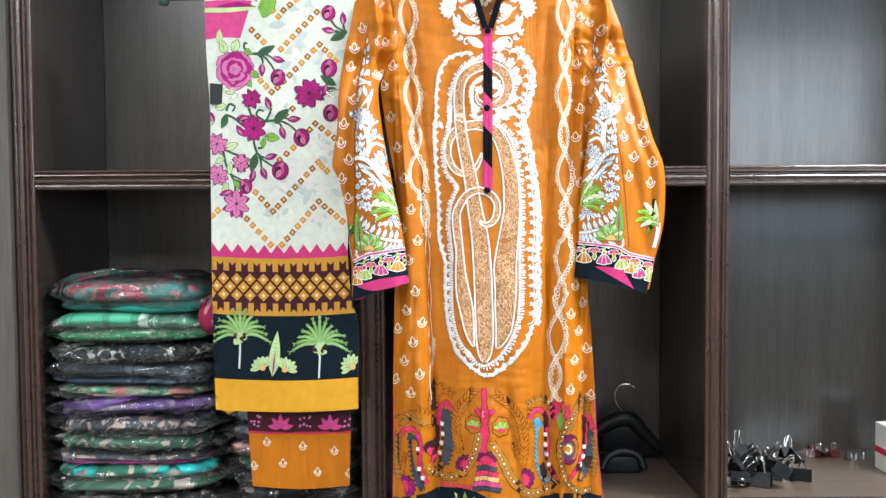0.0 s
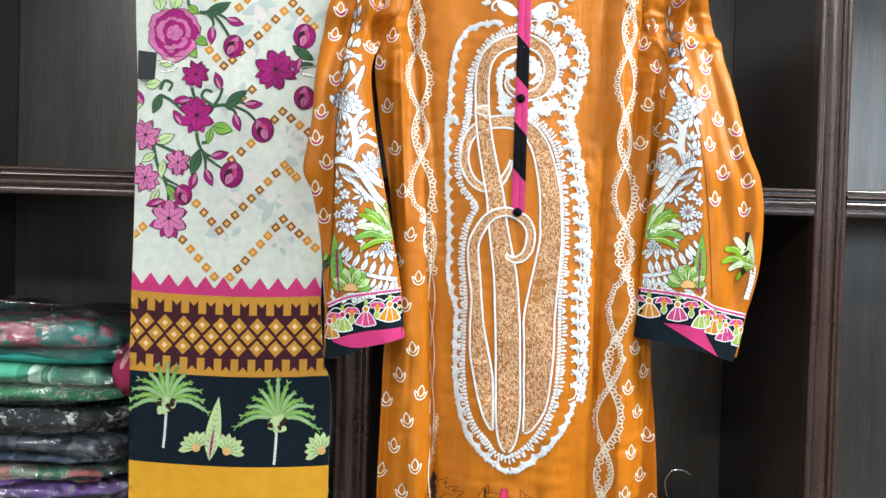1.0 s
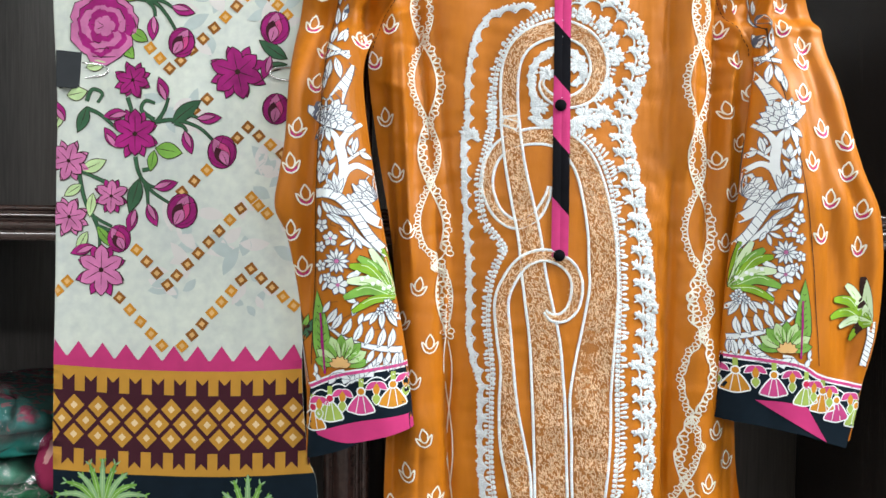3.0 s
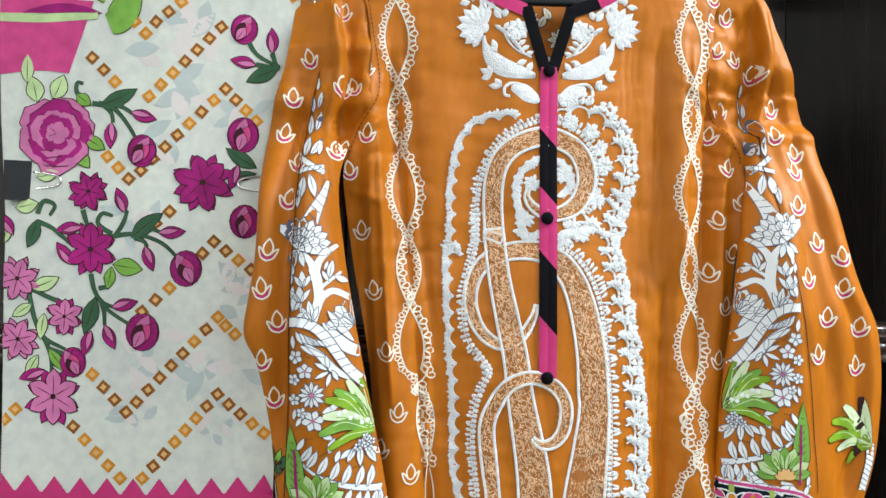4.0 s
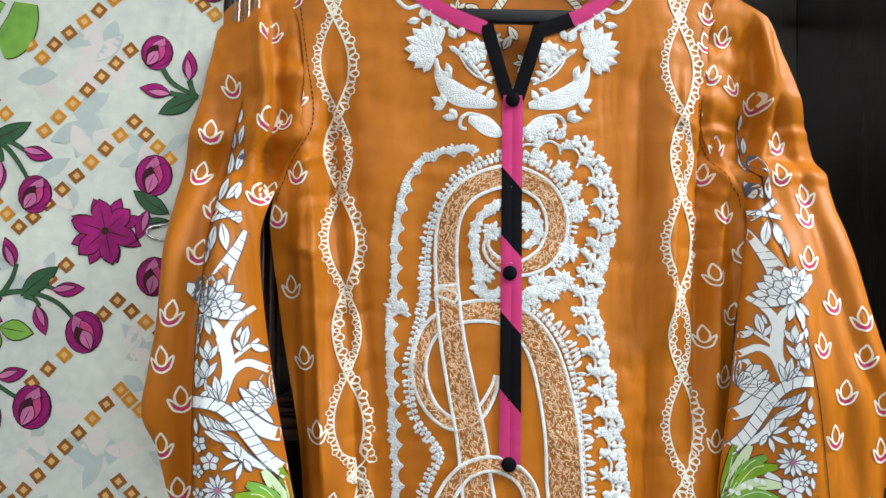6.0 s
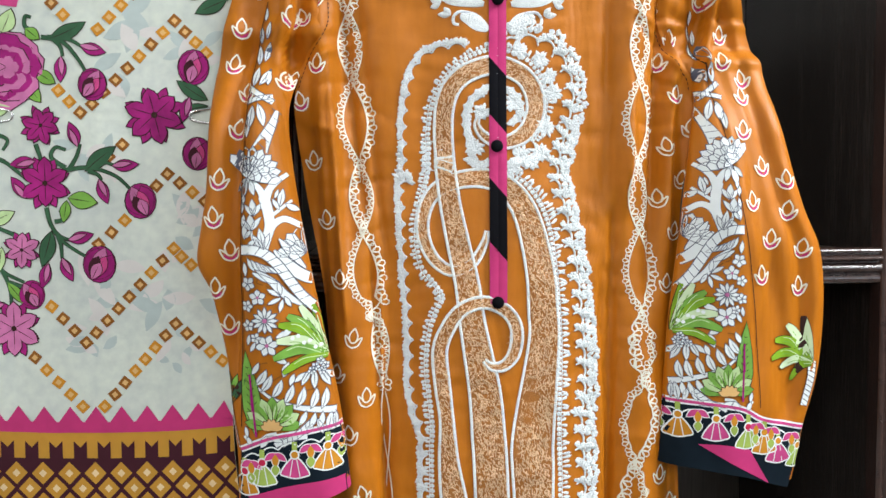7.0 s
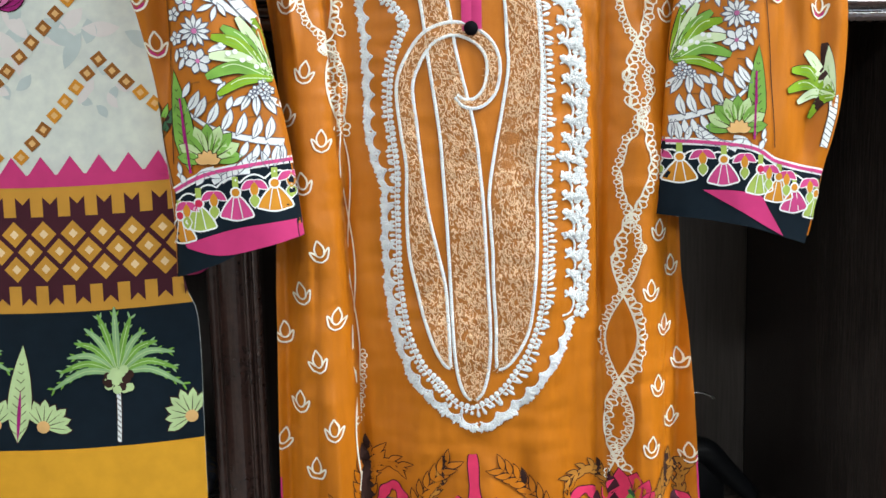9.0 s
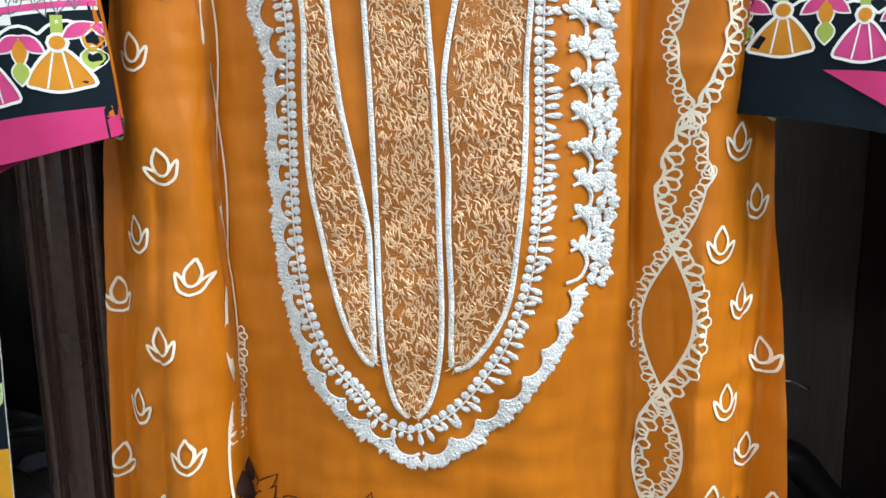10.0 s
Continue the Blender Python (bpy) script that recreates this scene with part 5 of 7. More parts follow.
    for q in ([(614, 336), (622, 340), (618, 350), (628, 354)], [(632, 356), (642, 362), (648, 360)], [(606, 492), (618, 482), (630, 480)], [(634, 512), (648, 504), (656, 502)], [(690, 530), (704, 528), (710, 524)]):
        mk("curl_print", lambda p: p.strip(spline(P(*q), 5), 2.2 * U, M_BROWN, 0.0008))
    greens = (M_GRASS, M_MINT, M_LEAF)
    mk("palm_print", lambda p: [blade(p, to(726, 476), to(*tip), w, sg_, greens[k % 3], k) for k, (tip, w, sg_) in enumerate((((704, 392), 13, 2), ((684, 392), 15, 6), ((664, 406), 16, 12), ((650, 420), 16, 16), ((646, 446), 17, 12), ((640, 474), 17, 14), ((654, 498), 13, 8)))], "green printed palm fronds")
    mk("palm_bead_print", lambda p: [p.disc(*to(662 + 9 * k, 431 + 4.4 * k + 7 * (k % 2)), 3.4 * U, W, 0.0030, n=8) for k in range(7)])
    mk("palm_knot_print", lambda p: [blossom(p, *to(px, py), 7 * U, 5, W, M_INK, None, 30 * k, 0.0022, 0.95, False, 0.0007) for k, (px, py) in enumerate(((714, 484), (722, 492), (706, 492), (716, 500), (700, 498)))])
    leaves("leaf_print", (712, 496, 300, 34, 13, 0), (704, 496, 270, 32, 12, 0), (698, 496, 240, 28, 11, 0), (720, 500, 320, 26, 10, 0), (672, 500, 250, 20, 10, 0), (664, 480, 250, 26, 14, 0), (690, 500, 220, 22, 10, 0))
    mk("spray_stem_print", lambda p: lined(p, P((606, 518), (632, 538), (664, 552), (700, 561), (738, 566)), lambda u: U * (4 + 7 * u), W, M_INK, edge=E))
    leaves("leafy_spray_print", *[(px, py, 38 + 4 * k, 34, 14, 35) for k, (px, py) in enumerate(((606, 518), (616, 528), (634, 538), (654, 548), (674, 555), (696, 560), (714, 562)))], *[(px, py, 268 - 8 * k, 26, 11, -25) for k, (px, py) in enumerate(((716, 566), (704, 566), (690, 562)))], (602, 500, 50, 24, 10, 20))
    mk("leaf_fan_print", lambda p: ([p.leaf(*to(634, 588), tn(8 + 20.5 * i), U * (50 - 0.28 * abs(i - 4) ** 2), 17 * U, M_LEAFPALE if i % 2 else M_LEAF, M_LINE, 0.0012 + 0.00005 * i, 0, 0.7, 0.0007) for i in range(9)], [p.leaf(*to(632, 592), tn(20 + 28 * i), 19 * U, 9 * U, M_TAN, M_LINE, 0.0022 + 0.00004 * i, 0, 0.6, 0.0006, False) for i in range(6)]), "pale green fan of printed leaves")
    mk("cypress_print", lambda p: (cypress(p, to(592, 462), to(604, 602), 30 * U, M_LEAF), p.strip(P((598, 500), (601, 550), (605, 604)), 3.4 * U, M_MAGENTA, 0.0021)), "green printed cypress")
    mk("ribbon_print", lambda p: (lined(p, P((648, 616), (672, 602), (700, 580)), 11 * U, W, M_INK, bars=9 * U, edge=E), lined(p, P((636, 618), (662, 606), (690, 604)), 9 * U, W, M_INK, edge=E), lined(p, P((584, 604), (602, 618), (622, 602), (640, 598)), 5 * U, W, M_BROWN, edge=E)))
    leaves("leaf_print", (724, 600, 80, 32, 14, 0), (716, 602, 110, 26, 10, 0), (736, 596, 90, 28, 10, 0), (690, 600, 60, 18, 9, 0), (612, 622, 60, 22, 14, 0), (596, 622, 110, 18, 10, 0), (590, 606, 100, 18, 8, 0), (650, 612, 160, 26, 11, 0))
    mk("edge_line_print", lambda p: p.strip([((seam_left if sg == 1 else seam_right)(z), z) for z in np.arange(1.27, 1.77, 0.01)], 0.0011, M_LINE, 0.0018))


sleeve_garden(left_y, lambda a, b: (0.000677 * a + 0.0000096 * b - 0.5964, 0.0000119 * a - 0.00069 * b + 1.6702), 1)
sleeve_garden(right_y, lambda a, b: (-0.000625 * a + 0.0000302 * b + 0.7532, -0.000016 * a - 0.0006766 * b + 1.6976), -1)
motif("palm_print", left_y, kurta, lambda p: (lined(p, [(-0.214, 1.292), (-0.210, 1.268), (-0.206, 1.245)], 0.009, M_PRINTWHITE, bars=0.006), palm_crown(p, -0.214, 1.292, 0.042, 60, 120, 5, (M_LEAFDARK, M_LEAF), 10, 0.2)), "dark green printed palm at the sleeve's rolled edge")
motif("palm_print", right_y, kurta, lambda p: (lined(p, [(0.486, 1.324), (0.485, 1.303), (0.477, 1.269)], lambda u: 0.011 - 0.002 * u, M_PRINTWHITE, bars=0.006), [blade(p, (0.484, 1.322), (0.484 + a * 0.00068, 1.322 - b * 0.00068), w, rise, m, k) for k, (a, b, w, rise, m) in enumerate(((-10, -84, 15, 4, M_MINT), (-44, -70, 17, 12, M_MINT), (-66, -42, 17, 16, M_GRASS), (-75, -10, 16, 14, M_GRASS), (-55, 8, 14, 10, M_MINT), (-33, 32, 12, 10, M_GRASS)))]), "green printed palm tree with a white trunk")
for x, z in ((0.370, 1.773), (0.385, 1.693), (0.407, 1.649), (0.401, 1.606), (0.424, 1.562), (0.453, 1.546), (0.407, 1.520), (0.430, 1.474), (0.473, 1.462), (0.418, 1.431), (0.469, 1.416), (0.454, 1.508), (0.390, 1.728), (0.411, 1.671)):
    tulip_part(right_y, kurta, x, z, 0.026, rnd.uniform(-8, 8), M_PINK)
for x, z in ((-0.199, 1.727), (-0.208, 1.685), (-0.190, 1.650), (-0.198, 1.606), (-0.218, 1.549), (-0.224, 1.507), (-0.207, 1.470), (-0.224, 1.428), (-0.211, 1.385), (-0.141, 1.741), (-0.147, 1.665)):
    tulip_part(left_y, kurta, x, z, 0.026, rnd.uniform(-12, 8), M_PINK)

for x, z in ((-0.142, 1.835), (-0.129, 1.743), (-0.139, 1.668), (-0.181, 1.775)):
    tulip_part(left_y, kurta, x, z, 0.024, rnd.uniform(-20, 20), M_PINK)
for x, z in ((0.332, 1.841), (0.318, 1.799), (0.298, 1.756), (0.342, 1.789), (0.319, 1.686), (0.326, 1.724)):
    tulip_part(right_y, kurta, x, z, 0.024, rnd.uniform(-20, 20), M_PINK)
for x, z in ((-0.118, 1.893), (-0.114, 1.766), (-0.134, 1.721), (-0.130, 1.815), (0.322, 1.894), (0.312, 1.833)):
    tulip_part(body_y, kurta, x, z, 0.024, rnd.uniform(-20, 20), M_PINK)

cuff_l_top, cuff_l_bot = [(-0.200, 1.244), (-0.169, 1.258), (-0.130, 1.266), (-0.085, 1.272)], [(-0.204, 1.157), (-0.163, 1.170), (-0.124, 1.186), (-0.073, 1.196)]
cuff_r_top, cuff_r_bot = [(0.298, 1.281), (0.349, 1.277), (0.393, 1.270), (0.422, 1.255), (0.478, 1.242)], [(0.291, 1.203), (0.346, 1.196), (0.395, 1.186), (0.427, 1.176), (0.462, 1.165)]
for surf, top, bot, tl, dl, tri, name in (
        (left_y, cuff_l_top, cuff_l_bot, [(*(-0.175, 1.225), M_LIME, M_RED), (*(-0.138, 1.235), M_ROSE, M_AMBER), (*(-0.101, 1.243), M_AMBER, M_AMBER), (*(-0.196, 1.213), M_AMBER, M_RED)], [(-0.160, 1.232), (-0.120, 1.242), (-0.086, 1.250), (-0.188, 1.222)], ([(-0.192, 1.191), (-0.139, 1.206), (-0.074, 1.214)], [(-0.189, 1.187), (-0.149, 1.180), (-0.073, 1.197)]), "left"),
        (right_y, cuff_r_top, cuff_r_bot, [(*(0.318, 1.257), M_AMBER, M_AMBER), (*(0.361, 1.253), M_ROSE, M_AMBER), (*(0.401, 1.242), M_LIME, M_RED), (*(0.424, 1.233), M_AMBER, M_AMBER), (*(0.443, 1.221), M_ROSE, M_AMBER), (*(0.471, 1.213), M_LIME, M_AMBER)], [(0.299, 1.260), (0.340, 1.259), (0.383, 1.254), (0.412, 1.241), (0.433, 1.234), (0.462, 1.225)], ([(0.340, 1.228), (0.376, 1.226), (0.405, 1.219)], [(0.377, 1.206), (0.405, 1.190), (0.432, 1.175)]), "right")):
    motif("cuff_band", surf, kurta, lambda p: patch(p, top, bot, M_NAVY, 0.0009, 14, 10), "navy printed cuff band")
    motif("cuff_piping", surf, kurta, lambda p: (p.strip(spline(top, 8), 0.0075, M_PRINTWHITE, 0.0012), p.strip(spline(top, 8), 0.0035, M_ROSE, 0.0015)), "white and pink printed line")
    swag = along(spline(top, 8), 0.0235)
    motif("swag_print", surf, kurta, lambda p: [p.strip([(x0 + (x1 - x0) * u, z0 + (z1 - z0) * u - 0.009 - 0.006 * (1 - 4 * u * (1 - u))) for u in (0, 0.2, 0.4, 0.6, 0.8, 1)], 0.0017, M_PRINTWHITE, 0.0013) for (x0, z0, _, _), (x1, z1, _, _) in zip(swag, swag[1:])], "white printed swags")
    for x, z, m, k in tl:
        motif("tassel_print", surf, kurta, lambda p: tassel(p, x, z - 0.001, 0.036, m, k), "printed bell tassel")
    for x, z in dl:
        motif("drop_print", surf, kurta, lambda p: drop(p, x, z, 0.030), "printed flower drop")
    motif("cuff_facing", surf, kurta, lambda p: patch(p, tri[0], tri[1], M_PINK, 0.0016, 8, 10), "magenta turned cuff facing")
motif("cuff_lining", lambda x, z: left_y(x, z) + 0.028, kurta, lambda p: patch(p, [(-0.205, 1.172), (-0.162, 1.181), (-0.129, 1.186)], [(-0.203, 1.155), (-0.185, 1.158), (-0.174, 1.166)], M_PINK, 0, 3), "magenta cuff lining")

# ---- tunic: printed hem ----
M_CORAL = cloth("coral_red_print", (0.62, 0.035, 0.11), 0.7, vary=0.2)
M_PLUM = cloth("plum_print", (0.16, 0.012, 0.075), 0.7, vary=0.25)
M_OCHRE = cloth("ochre_print", (0.40, 0.17, 0.025), 0.7, vary=0.2)


def hem_at(*q):
    """From the hem drawing's own units (about 1.3 mm) to the cloth."""
    return [(0.00129 * a - 0.0000082 * b - 1.0095, -0.0012737 * b + 1.8272) for a, b in q]


def paisley(p, rim, body, beads_, fill, side, width=0.015):
    """A hooked paisley: a toothed body, a bright wavy rim and pale beads between."""
    b = spline(hem_at(*body), 8)
    lined(p, hem_at(*body), lambda u: 0.004 + width * math.sin(math.pi * min(1, 0.22 + 0.62 * u)), fill, M_LINE, 0.0008, steps=8)
    for x, z, dx, dz in along(b, 0.0105)[1:-1]:
        a = math.degrees(math.atan2(dx * side, -dz * side))
        p.leaf(x - side * dz * width * 0.35, z + side * dx * width * 0.35, a + 25, 0.011, 0.007, fill, M_LINE, 0.0008, 30 * side, 0.35, 0.0006, False)
    lined(p, hem_at(*rim), lambda u: 0.0095 + 0.0022 * math.sin(44 * u), M_CORAL, M_MAROON, 0.0013, steps=10)
    for x, z in hem_at(*beads_):
        p.diamond(x, z, 0.0055, M_PRINTWHITE, 0.0022, 45, 0.0062)
        p.diamond(x, z - 0.011, 0.0042, M_LINE, 0.0020, 45, 0.0048)


def jagged(p, pts, w, fill, line=M_LINE, step=0.0105, reach=0.72):
    """A leafy spray with toothed edges."""
    s = spline(pts, 8)
    lined(p, pts, lambda u: w * 0.34 * (1 - 0.7 * u), fill, line, edge=0.0010)
    for i, (x, z, dx, dz) in enumerate(along(s, step)):
        a = math.degrees(math.atan2(dz, dx))
        for q in (-42, 42):
            p.leaf(x, z, a + q, w * reach, w * 0.24, fill, line, 0.0008 + 0.00004 * i, -0.5 * q, 0.35, 0.0010, False)


for rim, body, dots, fill, side in (
        ([(711, 772), (716, 761), (728, 757), (740, 763), (746, 784), (744, 812), (749, 836), (758, 856)], [(722, 771), (733, 776), (736, 800), (739, 830), (749, 868)], [(741, 790), (743, 826), (749, 843)], M_SLATE, -1),
        ([(799, 724), (792, 713), (783, 719), (777, 742), (776, 772), (772, 800), (764, 826)], [(790, 724), (790, 748), (794, 775), (791, 804), (779, 832)], [(783, 751), (784, 769), (782, 786), (779, 804)], M_SLATE, 1),
        ([(938, 742), (943, 729), (957, 727), (967, 744), (969, 775), (970, 810), (978, 838), (988, 858)], [(948, 742), (957, 762), (956, 792), (957, 822), (972, 862)], [(966, 772), (966, 790), (968, 808), (972, 826)], M_BLUE, -1),
        ([(1052, 766), (1045, 745), (1037, 744), (1038, 770), (1036, 800), (1026, 826), (1008, 848)], [(1040, 752), (1044, 790), (1042, 820), (1026, 856)], [(1036, 797), (1034, 814), (1028, 827)], M_SLATE, 1)):
    motif("paisley_print", body_y, kurta, paisley, "printed hooked paisley with a coral rim", rim, body, dots, fill, side)
for pts, w, fill in (([(768, 728), (768, 706), (774, 682)], 0.030, M_ORANGE), ([(768, 706), (784, 692), (802, 698)], 0.022, M_ORANGE), ([(770, 756), (756, 734), (740, 722)], 0.026, M_ORANGE), ([(760, 746), (736, 736), (712, 744)], 0.030, M_OCHRE), ([(816, 800), (808, 762), (812, 722), (836, 692)], 0.026, M_ORANGE), ([(812, 732), (826, 712), (830, 696)], 0.018, M_OCHRE),
                     ([(924, 822), (927, 780), (918, 738), (900, 714), (878, 696)], 0.026, M_ORANGE), ([(926, 770), (934, 752), (938, 722)], 0.016, M_ORANGE), ([(918, 810), (910, 790), (912, 776)], 0.018, M_ORANGE), ([(980, 726), (960, 708), (936, 714)], 0.020, M_OCHRE), ([(996, 770), (1012, 742), (1034, 708)], 0.030, M_OCHRE), ([(1044, 748), (1040, 728), (1046, 712)], 0.018, M_OCHRE),
                     ([(706, 850), (702, 815), (706, 770)], 0.020, M_OCHRE), ([(712, 840), (716, 812), (720, 800)], 0.014, M_ORANGE), ([(1052, 850), (1056, 815), (1052, 780)], 0.016, M_OCHRE)):
    motif("leaf_spray_print", body_y, kurta, jagged, "dark outlined toothed leaf print", hem_at(*pts), w, fill)
for pts, w in (([(848, 764), (840, 796), (822, 830), (796, 846), (770, 838), (757, 824)], 0.017), ([(868, 778), (886, 806), (906, 846), (934, 872), (966, 872), (986, 852)], 0.019), ([(1016, 734), (998, 762), (991, 806), (1000, 850), (1022, 872), (1050, 874)], 0.013)):
    motif("garland_print", body_y, kurta, lambda p: (lined(p, hem_at(*pts), lambda u: w + 0.0016 * math.sin(60 * u), M_OCHRE, M_LINE, 0.0014, steps=10, edge=0.0009), [(p.disc(x, z, 0.0042, M_LINE, 0.0021, n=6), p.disc(x, z, 0.0027, M_CREAM if i % 2 else M_TAN, 0.0024, n=6)) for i, (x, z, dx, dz) in enumerate(along(spline(hem_at(*pts), 8), 0.0115))]), "ochre printed garland with pale beads")
motif("ornament_print", body_y, kurta, lambda p: (lined(p, hem_at((854, 796), (857, 760), (857, 726), (856, 684)), lambda u: 0.006 + 0.016 * math.sin(math.pi * min(1, 0.25 + 0.7 * u)) * (0.7 + 0.3 * math.cos(20 * u)), M_CORAL, M_MAROON, 0.0012, steps=8), lined(p, hem_at((841, 720), (850, 728), (864, 728), (876, 722)), lambda u: 0.006 + 0.007 * math.sin(math.pi * u), M_CORAL, M_MAROON, 0.0011), p.strip(hem_at((855, 724), (855, 734)), 0.004, M_TAN, 0.0022)), "coral printed flame ornament")
motif("carnation_print", body_y, kurta, lambda p: ([p.leaf(*hem_at((990, 752))[0], 50 + 16 * k, 0.054 - 0.002 * abs(k - 2.5) ** 2, 0.016, M_CORAL, M_MAROON, 0.0012 + 0.0001 * k, 0, 0.7, 0.0007) for k in range(6)], p.petal(*hem_at((991, 764))[0], 90, 0.052, 0.013, M_LEAF, 0.0022), [p.disc(*hem_at((991, b))[0], 0.0042, M_LEAFDARK, 0.0026, n=8) for b in (730, 742)]), "coral printed carnation with a green heart")
for c, r, m, a0, a1 in (((925, 848), 0.028, M_PLUM, -80, 80), ((826, 822), 0.026, M_PLUM, 80, 250), ((716, 862), 0.028, M_MAGENTA, -60, 90), ((860, 812), 0.026, M_PLUM, 20, 160), ((764, 806), 0.034, M_MAROON, 70, 110)):
    motif("half_rosette_print", body_y, kurta, lambda p: ([p.leaf(*hem_at(c)[0], a0 + (a1 - a0) * k / 6, r, r * 0.5, m, M_LINE, 0.0009 + 0.00005 * k, 0, 0.75, 0.0006) for k in range(7)], [p.leaf(*hem_at(c)[0], a0 + (a1 - a0) * k / 5, r * 0.6, r * 0.26, M_CORAL, M_MAROON, 0.0016 + 0.00005 * k, 0, 0.7, 0.0005, False) for k in range(6)]), "plum printed half rosette")
motif("eye_rosette_print", body_y, kurta, lambda p: [p.disc(*hem_at((1005, 796))[0], r, m, 0.0009 + 0.0003 * k, n=22, rz=r * 1.35) for k, (r, m) in enumerate(((0.027, M_LINE), (0.0255, M_PLUM), (0.018, M_MAGENTA), (0.0165, M_SLATE), (0.011, M_OCHRE), (0.0085, M_CREAM), (0.005, M_AMBER)))], "plum printed ringed rosette")
for c, r in (((886, 752), 0.021), ((838, 748), 0.019)):
    motif("lime_flower_print", body_y, kurta, lambda p: (p.strip(spline(hem_at(*[(c[0] + 770 * r * math.cos(q) * (1 + 0.07 * math.cos(7 * q)), c[1] + 820 * r * math.sin(q) * (1 + 0.07 * math.cos(7 * q))) for q in np.linspace(0, 2 * math.pi, 15)]), 3), 0.0016, M_LINE, 0.0009), [p.leaf(*hem_at((c[0], c[1] + 5))[0], 25 + 26 * k, r * 0.95, r * 0.34, M_LIME if k % 2 else M_LEAF, M_LINE, 0.0011 + 0.00005 * k, 0, 0.7, 0.0005, False) for k in range(6)], p.petal(*hem_at((c[0] - 9, c[1] + 4))[0], -8, r * 1.15, r * 0.4, M_CORAL, 0.0019)), "lime and coral printed flower in a scalloped ring")
for k, m in enumerate((M_CORAL, M_SLATE, M_CORAL, M_TAN, M_ROSE, M_SLATE)):
    motif("vase_band_print", body_y, kurta, lambda p: lined(p, hem_at((846 - 2 * k, 816 + 9 * k), (860, 812 + 9 * k), (876 + 2 * k, 817 + 9 * k)), 0.0095, m, M_MAROON, 0.0010 + 0.0002 * k, bars=0.009), "banded printed vase")
motif("berry_row_print", body_y, kurta, lambda p: [p.diamond(*hem_at((784 + 9.5 * k, 860 - 0.4 * k))[0], 0.0055, M_CORAL, 0.0016, 45, 0.007) for k in range(6)])
motif("hem_band", body_y, kurta, lambda p: patch(p, [(-0.119, 0.700), (0.0, 0.725), (0.06, 0.728), (0.12, 0.705), (0.2, 0.698), (0.28, 0.712), (0.359, 0.700)], [(-0.123, 0.622), (0.0, 0.622), (0.06, 0.622), (0.12, 0.622), (0.2, 0.622), (0.28, 0.622), (0.366, 0.622)], M_NAVY, 0.0009, 12, 8), "navy printed hem band")
motif("palm_print", body_y, kurta, lambda p: palm_crown(p, 0.045, 0.672, 0.05, 0, 180, 9, bend=30, width=0.2), "green printed palm crown")

for edge, sg in ((body_left, 1), (body_right, -1)):
    motif("side_piping", body_y, kurta, lambda p: p.strip([(edge(z) + sg * 0.0010, z) for z in np.arange(0.93, 0.62, -0.01)], 0.0018, M_PINK, 0.0008), "magenta piped side edge")

# ---- tunic: printed facing inside the neck, and its hanger ----
back_y = lambda x, z: body_y(x, z) + 0.012 + 0.026 * max(0.0, 1 - ((x - 0.107) / 0.235) ** 2) ** 0.5
for x, z, r, n in ((0.075, 1.905, 0.017, 10), (0.19, 1.905, 0.020, 11), (0.03, 1.91, 0.014, 8), (0.125, 1.815, 0.014, 8), (0.225, 1.925, 0.012, 8), (0.145, 1.86, 0.012, 7), (0.005, 1.925, 0.012, 8), (0.105, 1.925, 0.013, 9), (0.155, 1.93, 0.012, 8), (0.05, 1.87, 0.012, 8), (0.20, 1.87, 0.012, 8), (0.095, 1.80, 0.011, 8), (0.115, 1.785, 0.010, 7), (0.09, 1.84, 0.011, 8)):
    motif("flower_print", back_y, kurta, lambda p: blossom(p, x, z, r, n, M_CREAM, heart=M_MAROON), "cream outlined flower print on the facing")
for pts in ([(0.10, 1.925), (0.104, 1.895), (0.09, 1.87)], [(0.145, 1.93), (0.165, 1.90), (0.185, 1.875)], [(0.085, 1.80), (0.10, 1.78), (0.118, 1.765)], [(0.05, 1.93), (0.055, 1.905), (0.045, 1.885)]):
    motif("branch_print", back_y, kurta, lambda p: lined(p, pts, 0.008, M_CREAM, bars=0.006))
for x, z, a in ((0.05, 1.89, 40), (0.12, 1.90, 120), (0.13, 1.89, 60), (0.215, 1.90, 100), (0.16, 1.92, 80), (0.075, 1.87, 160), (0.10, 1.83, 60), (0.115, 1.84, 120), (0.09, 1.92, 100), (0.02, 1.925, 60), (0.18, 1.87, 20)):
    motif("leaf_print", back_y, kurta, lambda p: p.leaf(x, z, a, 0.018, 0.009, M_CREAM))
hanger = thing("coat_hanger", "black plastic coat hanger inside the tunic on the rail", "hanger", "hangers", at=(0.106, 1.965, 2.1))
hy = 1.994
part("bar", box(0.02, 0.195, hy - 0.005, hy + 0.006, 1.851, 1.866, 0.003), M_PLASTIC, hanger, smooth=True)
part("shoulder_arm", tube(spline([(-0.105, hy + 0.004, 1.862), (-0.06, hy + 0.004, 1.885), (0.02, hy + 0.006, 1.915), (0.106, hy + 0.006, 1.932)], 5), 0.007), M_PLASTIC, hanger, smooth=True)
part("shoulder_arm", tube(spline([(0.31, hy + 0.004, 1.862), (0.27, hy + 0.004, 1.885), (0.19, hy + 0.006, 1.915), (0.106, hy + 0.006, 1.932)], 5), 0.007), M_PLASTIC, hanger, smooth=True)
part("brace", tube(spline([(0.02, hy, 1.858), (-0.06, hy + 0.002, 1.862), (-0.105, hy + 0.004, 1.862)], 4), 0.005), M_PLASTIC, hanger, smooth=True)
